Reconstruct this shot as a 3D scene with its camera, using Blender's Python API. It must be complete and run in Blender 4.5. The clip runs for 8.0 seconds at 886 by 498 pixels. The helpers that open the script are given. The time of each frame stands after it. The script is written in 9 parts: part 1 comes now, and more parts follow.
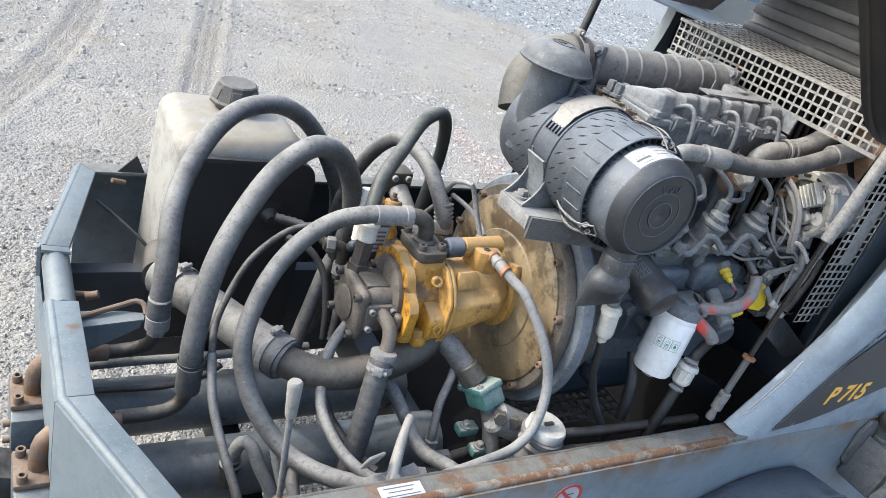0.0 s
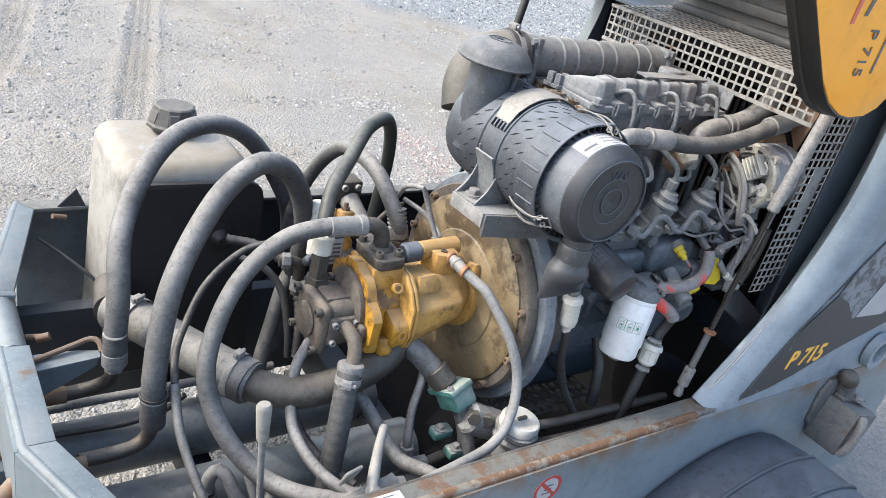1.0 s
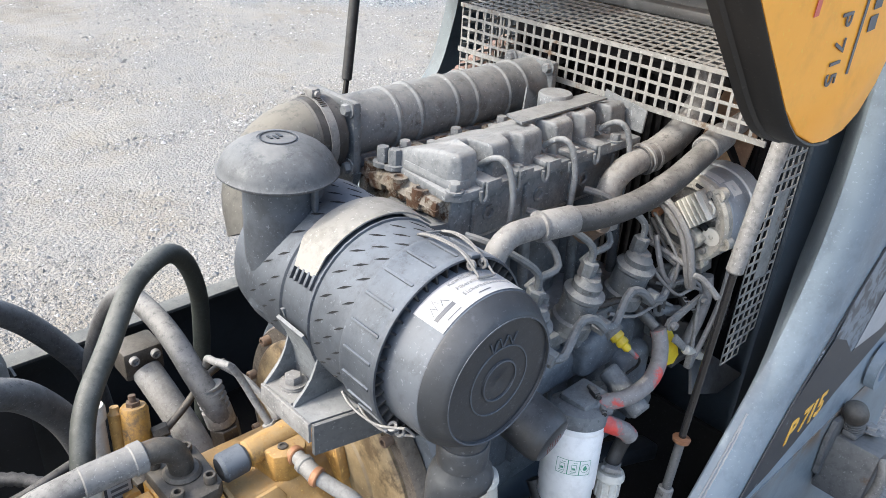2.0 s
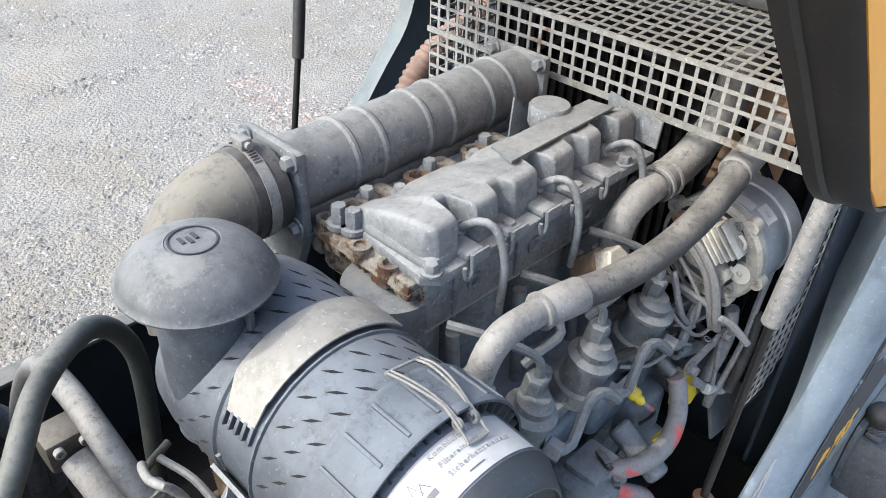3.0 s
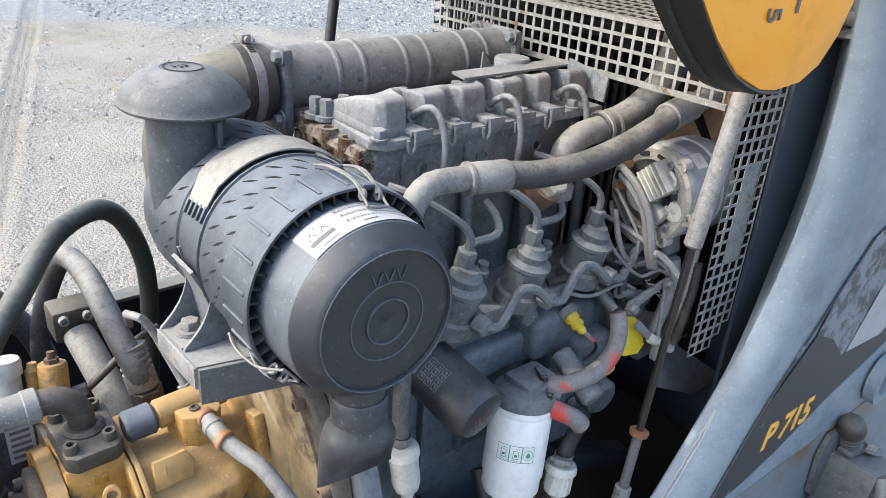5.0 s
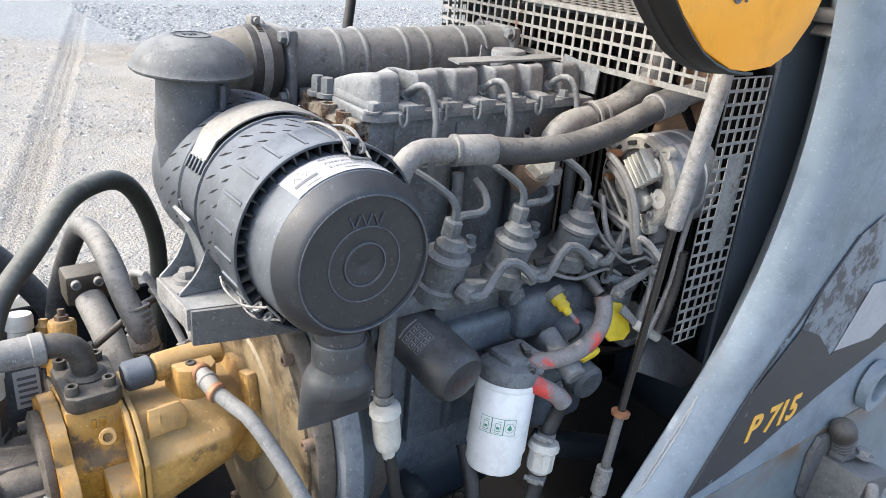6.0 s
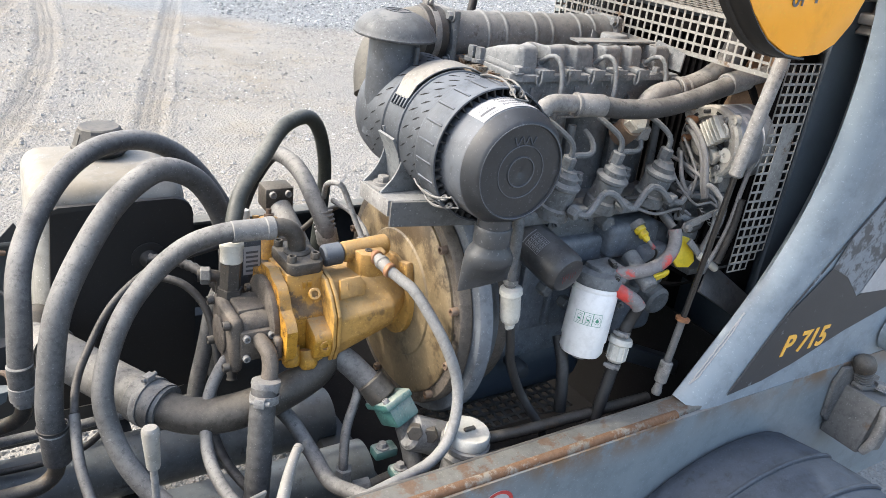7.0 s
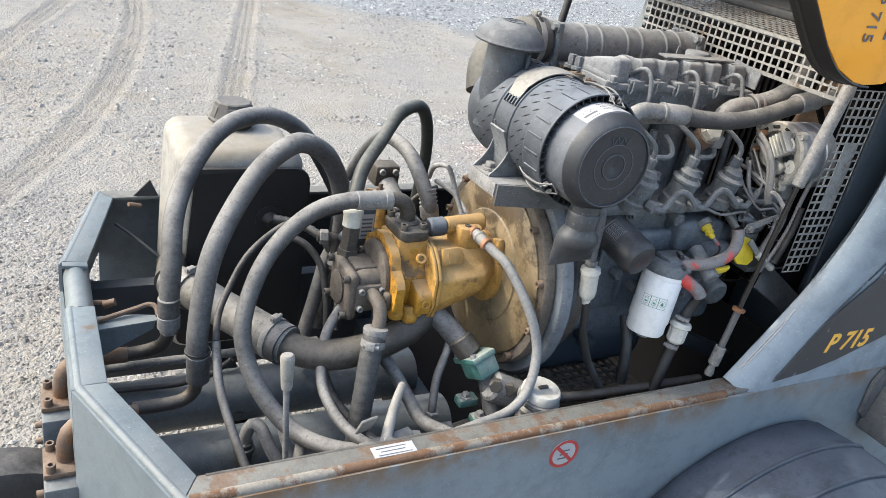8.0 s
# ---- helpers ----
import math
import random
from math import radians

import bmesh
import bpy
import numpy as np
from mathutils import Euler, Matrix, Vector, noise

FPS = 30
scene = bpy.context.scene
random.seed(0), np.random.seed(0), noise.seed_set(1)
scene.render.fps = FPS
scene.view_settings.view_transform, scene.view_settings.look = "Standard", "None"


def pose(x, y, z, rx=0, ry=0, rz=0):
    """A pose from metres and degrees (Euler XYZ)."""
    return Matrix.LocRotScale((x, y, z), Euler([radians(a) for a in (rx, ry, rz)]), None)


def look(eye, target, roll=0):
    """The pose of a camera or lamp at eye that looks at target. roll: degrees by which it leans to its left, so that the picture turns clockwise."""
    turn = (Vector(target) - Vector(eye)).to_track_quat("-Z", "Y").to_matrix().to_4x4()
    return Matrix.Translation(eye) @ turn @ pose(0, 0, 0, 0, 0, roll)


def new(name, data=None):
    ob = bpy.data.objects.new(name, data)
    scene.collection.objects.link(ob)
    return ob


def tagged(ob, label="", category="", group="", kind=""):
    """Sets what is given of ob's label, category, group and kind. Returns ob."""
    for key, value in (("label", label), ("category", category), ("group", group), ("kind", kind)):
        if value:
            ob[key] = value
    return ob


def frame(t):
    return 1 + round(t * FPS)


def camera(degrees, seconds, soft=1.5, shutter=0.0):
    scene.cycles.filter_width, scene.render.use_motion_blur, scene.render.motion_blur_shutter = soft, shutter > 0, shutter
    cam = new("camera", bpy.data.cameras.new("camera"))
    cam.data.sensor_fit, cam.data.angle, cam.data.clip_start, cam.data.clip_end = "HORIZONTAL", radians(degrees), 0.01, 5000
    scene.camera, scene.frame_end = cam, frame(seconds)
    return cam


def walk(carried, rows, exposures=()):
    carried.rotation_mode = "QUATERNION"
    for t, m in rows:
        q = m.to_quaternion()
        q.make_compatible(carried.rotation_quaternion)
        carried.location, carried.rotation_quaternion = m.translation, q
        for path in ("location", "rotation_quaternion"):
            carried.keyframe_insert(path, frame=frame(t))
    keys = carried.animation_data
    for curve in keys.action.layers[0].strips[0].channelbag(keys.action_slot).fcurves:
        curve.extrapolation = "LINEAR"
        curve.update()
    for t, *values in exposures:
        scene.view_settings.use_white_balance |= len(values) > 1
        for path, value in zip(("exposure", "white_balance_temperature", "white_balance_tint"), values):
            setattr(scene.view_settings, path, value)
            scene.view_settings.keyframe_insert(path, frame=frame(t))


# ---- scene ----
cam = camera(60.4, 8.0, soft=0.75)
PATH = [
    (0, (-0.925, -0.916, 1.865), (0.107, 0.54, 0.961), 18.0),
    (0.5, (-0.941, -0.914, 1.867), (0.136, 0.517, 0.976), 16.6),
    (1, (-0.925, -0.905, 1.868), (0.207, 0.493, 0.992), 14.1),
    (1.5, (-0.762, -0.802, 1.895), (0.437, 0.546, 1.033), 9.6),
    (2, (-0.471, -0.546, 1.923), (0.754, 0.72, 0.977), 3.7),
    (2.2, (-0.384, -0.456, 1.927), (0.824, 0.774, 0.913), 1.9),
    (3.3, (-0.283, -0.35, 2.0), (0.892, 0.761, 0.823), 2.1),
    (3.5, (-0.296, -0.36, 1.996), (0.906, 0.766, 0.86), 1.4),
    (4, (-0.33, -0.429, 1.964), (0.864, 0.751, 0.876), 1.7),
    (4.5, (-0.379, -0.545, 1.931), (0.806, 0.731, 0.947), 3.0),
    (5, (-0.354, -0.636, 1.815), (0.812, 0.741, 0.953), 4.0),
    (5.2, (-0.339, -0.658, 1.784), (0.825, 0.748, 0.966), 4.4),
    (6.3, (-0.392, -0.772, 1.765), (0.716, 0.697, 0.981), 5.4),
    (6.5, (-0.446, -0.815, 1.767), (0.636, 0.665, 0.968), 6.0),
    (7, (-0.662, -0.962, 1.792), (0.353, 0.551, 0.968), 7.3),
    (7.5, (-0.81, -1.036, 1.822), (0.153, 0.496, 0.971), 9.2),
    (8, (-0.849, -1.087, 1.836), (0.066, 0.471, 0.978), 10.5),
]
LIGHTNESS = [(0.0, -0.05, 6350, 5), (1.5, 0.0, 6500, 7), (2.2, 0.0, 6450, 6), (3.5, -0.02, 6300, 5), (4.5, -0.04, 6400, 6), (5.2, 0.04, 6450, 6),
             (6.3, 0.17, 6650, 7), (6.5, 0.17, 6720, 7), (7.0, 0.09, 6800, 7), (7.5, 0.01, 6750, 6), (8.0, -0.07, 6700, 5)]
walk(cam, [(t, look(eye, target, roll)) for t, eye, target, roll in PATH], LIGHTNESS)

# ---- light ----
GZ = 0.24                      # ground level
SUN_FROM = Vector((-0.88, 0.46, 1.0)).normalized()
sun = new("sun", bpy.data.lights.new("sun", "SUN"))
sun.data.energy, sun.data.angle, sun.data.color = 2.8, radians(0.55), (1.0, 0.955, 0.885)
sun.matrix_world = look(SUN_FROM * 30, (0, 0, 0))
world = bpy.data.worlds.new("world")
scene.world = world
world.use_nodes = True
sky = world.node_tree.nodes.new("ShaderNodeTexSky")
sky.sky_type, sky.sun_disc = "NISHITA", False
sky.sun_elevation = math.asin(SUN_FROM.z)
sky.sun_rotation = math.atan2(SUN_FROM.x, SUN_FROM.y)
sky.dust_density = 4.0
sky.air_density = 0.95
backg = world.node_tree.nodes["Background"]
backg.inputs["Strength"].default_value = 0.54
world.node_tree.links.new(sky.outputs[0], backg.inputs["Color"])

# ---- materials ----
def mat(name, col, col2=None, rough=0.6, metal=0.0, scale=30.0, bump=0.15, dust=0.0, dustcol=(0.42, 0.40, 0.36),
        spots=None, spot_amount=0.0, spot_scale=9.0, coat=0.0, per_piece=0.0, edge=None):
    """Paint, rubber or metal with grain at two scales, dust on upward faces and worn spots."""
    m = bpy.data.materials.new(name)
    m.use_nodes = True
    nt = m.node_tree
    N, L = nt.nodes, nt.links
    bsdf = N["Principled BSDF"]
    tc = N.new("ShaderNodeTexCoord")
    geo = N.new("ShaderNodeNewGeometry")
    def noise_tex(sc, det=6.0, ro=0.6):
        n = N.new("ShaderNodeTexNoise")
        n.inputs["Scale"].default_value, n.inputs["Detail"].default_value, n.inputs["Roughness"].default_value = sc, det, ro
        L.new(geo.outputs["Position"], n.inputs["Vector"])
        return n
    def ramp(src, a, b):
        r = N.new("ShaderNodeMapRange")
        r.interpolation_type = "SMOOTHSTEP"
        r.inputs["From Min"].default_value, r.inputs["From Max"].default_value = a, b
        L.new(src, r.inputs["Value"])
        return r.outputs["Result"]
    def mix(f, a, b):
        x = N.new("ShaderNodeMix")
        x.data_type = "RGBA"
        if isinstance(f, float):
            x.inputs[0].default_value = f
        else:
            L.new(f, x.inputs[0])
        for v, k in ((a, 6), (b, 7)):
            if isinstance(v, tuple):
                x.inputs[k].default_value = (*v, 1)
            else:
                L.new(v, x.inputs[k])
        return x.outputs[2]
    def mul(a, b):
        x = N.new("ShaderNodeMath")
        x.operation = "MULTIPLY"
        L.new(a, x.inputs[0])
        if isinstance(b, float):
            x.inputs[1].default_value = b
        else:
            L.new(b, x.inputs[1])
        return x.outputs[0]
    col2 = col2 or tuple(c * 0.75 for c in col)
    worn = min(1.0, 0.25 + 1.1 * dust)
    big, fine = noise_tex(scale * 0.22, 4.0), noise_tex(scale * 3.0, 5.0, 0.7)
    c = mix(ramp(big.outputs["Fac"], 0.35, 0.68), col, col2)
    c = mix(mul(ramp(fine.outputs["Fac"], 0.46, 0.66), 0.55 * worn), c, tuple(v * 0.50 for v in col2))
    grime = noise_tex(scale * 0.9, 9.0, 0.75)
    c = mix(mul(ramp(grime.outputs["Fac"], 0.50, 0.62), 0.6 * worn), c, tuple(v * 0.58 for v in col2))
    speck = noise_tex(max(scale, 30.0) * 7.0, 3.0, 0.6)
    c = mix(mul(ramp(speck.outputs["Fac"], 0.63, 0.68), 0.5 * worn), c, tuple(min(0.8, v * 1.9 + 0.05) for v in col))
    if per_piece:
        info = N.new("ShaderNodeObjectInfo")
        c = mix(mul(info.outputs["Random"], per_piece), c, tuple(v * 0.4 for v in col))
    if edge:
        # rust creeping from a cut edge: (height where it ends, height of the edge, colour)
        sz = N.new("ShaderNodeSeparateXYZ")
        L.new(geo.outputs["Position"], sz.inputs[0])
        rn = noise_tex(16.0, 9.0, 0.75)
        broad = noise_tex(3.0, 3.0, 0.5)
        f = mul(mul(ramp(sz.outputs["Z"], edge[0], edge[1]), ramp(rn.outputs["Fac"], 0.36, 0.56)), ramp(broad.outputs["Fac"], 0.33, 0.47))
        c = mix(f, c, mix(rn.outputs["Fac"], edge[2], tuple(v * 0.35 for v in edge[2])))
    if spots:
        sn = noise_tex(spot_scale, 8.0, 0.72)
        f = ramp(sn.outputs["Fac"], 0.62 - 0.3 * spot_amount, 0.66 - 0.3 * spot_amount + 0.05)
        fine2 = noise_tex(spot_scale * 9, 4.0)
        sc = mix(fine2.outputs["Fac"], spots, tuple(v * 0.4 for v in spots))
        c = mix(f, c, sc)
    if dust:
        sep = N.new("ShaderNodeSeparateXYZ")
        L.new(geo.outputs["Normal"], sep.inputs[0])
        up = ramp(sep.outputs["Z"], -0.05, 0.95)
        dn = noise_tex(scale * 0.5, 7.0, 0.65)
        df = mul(up, ramp(dn.outputs["Fac"], 0.45 - 0.45 * dust, 1.0 - 0.38 * dust))
        df = mul(df, min(1.0, 0.35 + 0.65 * dust))
        wiped = noise_tex(scale * 2.6, 8.0, 0.8)
        df = mul(df, ramp(wiped.outputs["Fac"], 0.30, 0.52))
        c = mix(df, c, dustcol)
        rr = N.new("ShaderNodeMapRange")
        rr.inputs["To Min"].default_value, rr.inputs["To Max"].default_value = rough, 0.92
        L.new(df, rr.inputs["Value"])
        L.new(rr.outputs["Result"], bsdf.inputs["Roughness"])
    else:
        bsdf.inputs["Roughness"].default_value = rough
    L.new(c, bsdf.inputs["Base Color"])
    bsdf.inputs["Metallic"].default_value = metal
    bsdf.inputs["Coat Weight"].default_value = coat
    if bump:
        b = N.new("ShaderNodeBump")
        b.inputs["Strength"].default_value, b.inputs["Distance"].default_value = bump, 0.004
        L.new(noise_tex(scale * 2.8, 9.0, 0.72).outputs["Fac"], b.inputs["Height"])
        L.new(b.outputs[0], bsdf.inputs["Normal"])
    return m


DUST = (0.40, 0.385, 0.35)
FRAME_BLUE = mat("frame_paint", (0.138, 0.167, 0.182), (0.100, 0.123, 0.136), 0.44, 0, 12, 0.12, 0.28, (0.215, 0.212, 0.197), (0.17, 0.105, 0.055), 0.10, 7)
FRAME_RUST = mat("rusted_frame_paint", (0.125, 0.130, 0.125), (0.078, 0.080, 0.077), 0.65, 0, 18, 0.4, 0.35, (0.20, 0.188, 0.165), (0.125, 0.068, 0.036), 0.40, 15)
WALL_BLUE = mat("side_wall_paint", (0.185, 0.222, 0.248), (0.15, 0.182, 0.205), 0.38, 0, 8, 0.05, 0.2, DUST, (0.20, 0.175, 0.135), 0.10, 3, edge=(0.90, 0.985, (0.24, 0.135, 0.06)))
WALL_CLEAN = mat("end_wall_paint", (0.150, 0.182, 0.205), (0.118, 0.145, 0.164), 0.42, 0, 8, 0.06, 0.2, DUST, (0.17, 0.145, 0.11), 0.04, 4)
SHELL_BLUE = mat("shell_paint", (0.215, 0.262, 0.305), (0.172, 0.212, 0.250), 0.46, 0, 7, 0.06, 0.3, (0.27, 0.287, 0.305), (0.40, 0.43, 0.46), -0.03, 14)
GRIP = mat("grey_plastic_grip", (0.27, 0.262, 0.240), (0.21, 0.203, 0.187), 0.5, 0, 25, 0.08, 0.4, (0.30, 0.285, 0.255))
# near-black: the shade inside the machine is mixed into this colour
INNER_DARK = mat("interior_dark_with_shade", (0.026, 0.032, 0.039), (0.017, 0.021, 0.026), 0.6, 0, 12, 0.1, 0.12, (0.10, 0.10, 0.10))
# wall paint darkened by the shade of the far corner
FAR_INNER = mat("inner_wall_paint_with_shade", (0.115, 0.136, 0.152), (0.085, 0.102, 0.115), 0.5, 0, 8, 0.06, 0.25, (0.18, 0.18, 0.17), (0.14, 0.10, 0.06), 0.03, 5)
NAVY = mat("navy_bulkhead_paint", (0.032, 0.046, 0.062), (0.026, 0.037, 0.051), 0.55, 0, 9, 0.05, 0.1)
RUBBER = mat("dusty_hose_rubber", (0.080, 0.080, 0.082), (0.050, 0.050, 0.052), 0.68, 0, 40, 0.2, 0.72, (0.285, 0.280, 0.268), (0.028, 0.028, 0.028), 0.10, 26)
RUBBER_DARK = mat("dark_hose_rubber", (0.022, 0.022, 0.023), (0.015, 0.015, 0.016), 0.55, 0, 40, 0.12, 0.45, (0.22, 0.21, 0.2))
RUBBER_GREEN = mat("greenish_hose_rubber", (0.04, 0.046, 0.042), (0.028, 0.033, 0.03), 0.5, 0, 40, 0.12, 0.5, (0.21, 0.21, 0.195))
HOSE_LIGHT = mat("light_grey_braided_hose", (0.205, 0.207, 0.208), (0.17, 0.175, 0.18), 0.7, 0, 60, 0.3, 0.5, (0.33, 0.325, 0.31))
STEEL = mat("dusty_zinc_steel", (0.235, 0.234, 0.234), (0.16, 0.16, 0.16), 0.62, 0.2, 45, 0.2, 0.62, (0.272, 0.266, 0.25), (0.09, 0.085, 0.08), 0.02, 34)
STEEL_DARK = mat("oily_dark_steel", (0.075, 0.067, 0.058), (0.045, 0.040, 0.036), 0.5, 0.3, 45, 0.2, 0.5, (0.185, 0.172, 0.150), (0.13, 0.085, 0.05), 0.12, 20)
STEEL_RUST = mat("rusty_pipe_steel", (0.17, 0.115, 0.08), (0.11, 0.075, 0.055), 0.75, 0.1, 30, 0.3, 0.35, (0.3, 0.25, 0.2), (0.22, 0.11, 0.05), 0.3, 14)
CAST = mat("cast_iron_pump", (0.112, 0.095, 0.080), (0.075, 0.064, 0.054), 0.65, 0.1, 50, 0.45, 0.6, (0.205, 0.176, 0.143), (0.055, 0.043, 0.032), 0.25, 18)
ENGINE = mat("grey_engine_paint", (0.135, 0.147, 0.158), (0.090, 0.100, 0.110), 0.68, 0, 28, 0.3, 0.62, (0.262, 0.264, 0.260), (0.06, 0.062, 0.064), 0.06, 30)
ENGINE_TOP = mat("pale_grey_engine_paint", (0.150, 0.162, 0.174), (0.110, 0.121, 0.132), 0.72, 0, 28, 0.35, 0.68, (0.278, 0.285, 0.288), (0.09, 0.078, 0.066), 0.0, 34)
ENGINE_RUST = mat("corroded_head_casting", (0.255, 0.238, 0.205), (0.185, 0.158, 0.122), 0.9, 0, 46, 0.9, 0.55, (0.245, 0.232, 0.208), (0.105, 0.052, 0.026), 0.46, 34)
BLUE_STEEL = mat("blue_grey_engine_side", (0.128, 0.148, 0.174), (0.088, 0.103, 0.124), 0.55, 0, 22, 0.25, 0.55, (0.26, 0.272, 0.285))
YELLOW = mat("yellow_pump_paint", (0.50, 0.255, 0.028), (0.37, 0.182, 0.026), 0.5, 0, 26, 0.35, 0.8, (0.27, 0.205, 0.125), (0.15, 0.082, 0.034), 0.26, 16)
YELLOW_DUSTY = mat("dust_covered_yellow_paint", (0.47, 0.262, 0.062), (0.38, 0.210, 0.056), 0.6, 0, 22, 0.4, 0.95, (0.315, 0.222, 0.115), (0.23, 0.132, 0.050), 0.20, 13)
PLATE_TAN = mat("oily_tan_flywheel_plate", (0.245, 0.188, 0.110), (0.165, 0.122, 0.068), 0.5, 0, 16, 0.35, 0.3, DUST, (0.088, 0.060, 0.032), 0.44, 4.5)
GREEN = mat("teal_green_valve_paint", (0.055, 0.17, 0.155), (0.04, 0.12, 0.11), 0.55, 0, 30, 0.2, 0.6, DUST)
BLACK_PLASTIC = mat("black_plastic_dusty", (0.056, 0.066, 0.081), (0.038, 0.045, 0.056), 0.52, 0, 18, 0.12, 0.82, (0.140, 0.160, 0.190), (0.135, 0.152, 0.178), 0.06, 30)
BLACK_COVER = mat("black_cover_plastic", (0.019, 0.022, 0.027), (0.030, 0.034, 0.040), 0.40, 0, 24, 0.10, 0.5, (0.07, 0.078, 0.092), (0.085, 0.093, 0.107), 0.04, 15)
STRUT_BLACK = mat("glossy_black_strut", (0.008, 0.008, 0.009), (0.012, 0.012, 0.013), 0.22, 0, 30, 0.02)
FILTER_BLACK = mat("black_canister_paint", (0.050, 0.052, 0.057), (0.034, 0.035, 0.038), 0.36, 0, 20, 0.06, 0.6, (0.17, 0.172, 0.177), (0.22, 0.22, 0.225), -0.09, 70)
# almost black, with little sheen: the bay's shade is put into this colour
FLOOR_DARK = mat("floor_shade_black", (0.010, 0.010, 0.011), (0.007, 0.007, 0.007), 0.95, 0, 12, 0.1)
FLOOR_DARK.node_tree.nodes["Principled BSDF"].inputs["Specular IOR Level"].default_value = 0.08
RUST_EDGE = mat("rust_eaten_edge", (0.24, 0.225, 0.195), (0.165, 0.148, 0.122), 0.85, 0, 26, 0.6, 0.2, (0.26, 0.235, 0.195), (0.165, 0.075, 0.030), 0.62, 13)
GRIME = mat("black_grimy_lip", (0.035, 0.033, 0.03), (0.08, 0.075, 0.068), 0.7, 0, 18, 0.2, 0.25, (0.3, 0.29, 0.27))
BLACK_PANEL = mat("black_speckled_panel", (0.008, 0.008, 0.009), (0.005, 0.005, 0.006), 0.6, 0, 20, 0.05, 0.2, (0.2, 0.2, 0.2), (0.24, 0.24, 0.235), -0.16, 85)
BLACK_STEEL = mat("black_bracket_steel", (0.03, 0.031, 0.033), (0.02, 0.021, 0.023), 0.5, 0.2, 20, 0.1, 0.7, (0.30, 0.30, 0.29))
TANK = mat("pale_plastic_tank", (0.28, 0.278, 0.262), (0.235, 0.232, 0.216), 0.5, 0, 7, 0.05, 0.8, (0.235, 0.21, 0.17))
CYL_PAINT = mat("dark_cylinder_paint", (0.098, 0.117, 0.134), (0.070, 0.084, 0.097), 0.42, 0, 14, 0.08, 0.40, (0.215, 0.217, 0.21), (0.040, 0.045, 0.050), 0.12, 18)
STRAP = mat("dusty_bare_metal_strap", (0.25, 0.246, 0.233), (0.205, 0.20, 0.188), 0.6, 0.1, 15, 0.08, 0.6, (0.235, 0.226, 0.206), (0.19, 0.18, 0.16), -0.02, 22)
ALU = mat("cast_aluminium", (0.44, 0.425, 0.385), (0.35, 0.335, 0.30), 0.5, 0.2, 40, 0.2, 0.6, (0.46, 0.43, 0.37), (0.24, 0.18, 0.12), 0.12, 18)
WHITE = mat("white_painted_canister", (0.82, 0.82, 0.82), (0.78, 0.78, 0.78), 0.35, 0, 12, 0.02, 0.15, DUST)
FAR_PAINT = mat("dusty_dark_rail_paint", (0.10, 0.107, 0.103), (0.075, 0.08, 0.077), 0.6, 0, 20, 0.15, 0.6, (0.20, 0.20, 0.187), (0.14, 0.10, 0.065), 0.05, 14)
GREY_STAY = mat("dusty_dark_grey_steel", (0.105, 0.108, 0.112), (0.075, 0.078, 0.082), 0.55, 0.1, 26, 0.25, 0.6, (0.20, 0.20, 0.195), (0.10, 0.07, 0.05), 0.06, 24)
CAP_BLACK = mat("dusty_black_cap", (0.045, 0.045, 0.046), (0.03, 0.03, 0.031), 0.5, 0, 30, 0.1, 0.8, (0.155, 0.148, 0.135))
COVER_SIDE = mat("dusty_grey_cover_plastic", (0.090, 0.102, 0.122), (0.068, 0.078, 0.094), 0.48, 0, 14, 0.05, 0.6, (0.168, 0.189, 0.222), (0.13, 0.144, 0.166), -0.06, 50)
RAIN_CAP = mat("dust_covered_cap_plastic", (0.065, 0.071, 0.079), (0.045, 0.050, 0.057), 0.62, 0, 24, 0.2, 0.75, (0.185, 0.193, 0.200), (0.215, 0.218, 0.215), 0.28, 11)
OIL_RUBBER = mat("dust_topped_line_rubber", (0.04, 0.04, 0.041), (0.028, 0.028, 0.029), 0.6, 0, 40, 0.15, 0.65, (0.245, 0.24, 0.23))
VALVE_RUBBER = mat("dusty_valve_rubber", (0.052, 0.057, 0.065), (0.036, 0.040, 0.046), 0.36, 0, 18, 0.10, 0.6, (0.18, 0.19, 0.207), (0.30, 0.31, 0.32), -0.12, 75)
BARREL = mat("blue_grey_alternator_barrel", (0.27, 0.292, 0.325), (0.22, 0.24, 0.27), 0.45, 0.2, 16, 0.08, 0.4, (0.30, 0.305, 0.31))
# black for slits and vents without an opening; their inner shade is painted
SLIT = mat("slit_shade_black", (0.010, 0.011, 0.013), (0.007, 0.008, 0.010), 0.97, 0, 16, 0.0)
CREAM_CAST = mat("dusty_cream_casting", (0.36, 0.348, 0.315), (0.27, 0.26, 0.235), 0.6, 0, 45, 0.25, 0.55, (0.36, 0.345, 0.31), (0.12, 0.105, 0.09), 0.05, 40)
LABEL_WHITE = mat("white_label", (0.385, 0.393, 0.410), (0.335, 0.342, 0.358), 0.5, 0, 20, 0.0)
OFF_WHITE = mat("off_white_plastic", (0.55, 0.54, 0.5), (0.45, 0.44, 0.40), 0.45, 0, 25, 0.05, 0.3, DUST)
LABEL_INK = mat("grey_ink", (0.10, 0.105, 0.12), None, 0.5, 0, 20, 0.0)
LABEL_FAINT = mat("pale_grey_ink", (0.27, 0.275, 0.29), None, 0.5, 0, 20, 0.0)
LABEL_GREEN = mat("green_ink", (0.075, 0.30, 0.19), None, 0.5, 0, 20, 0.0)
RED = mat("red_paint", (0.50, 0.05, 0.045), (0.38, 0.04, 0.035), 0.5, 0, 30, 0.05, 0.25, DUST)
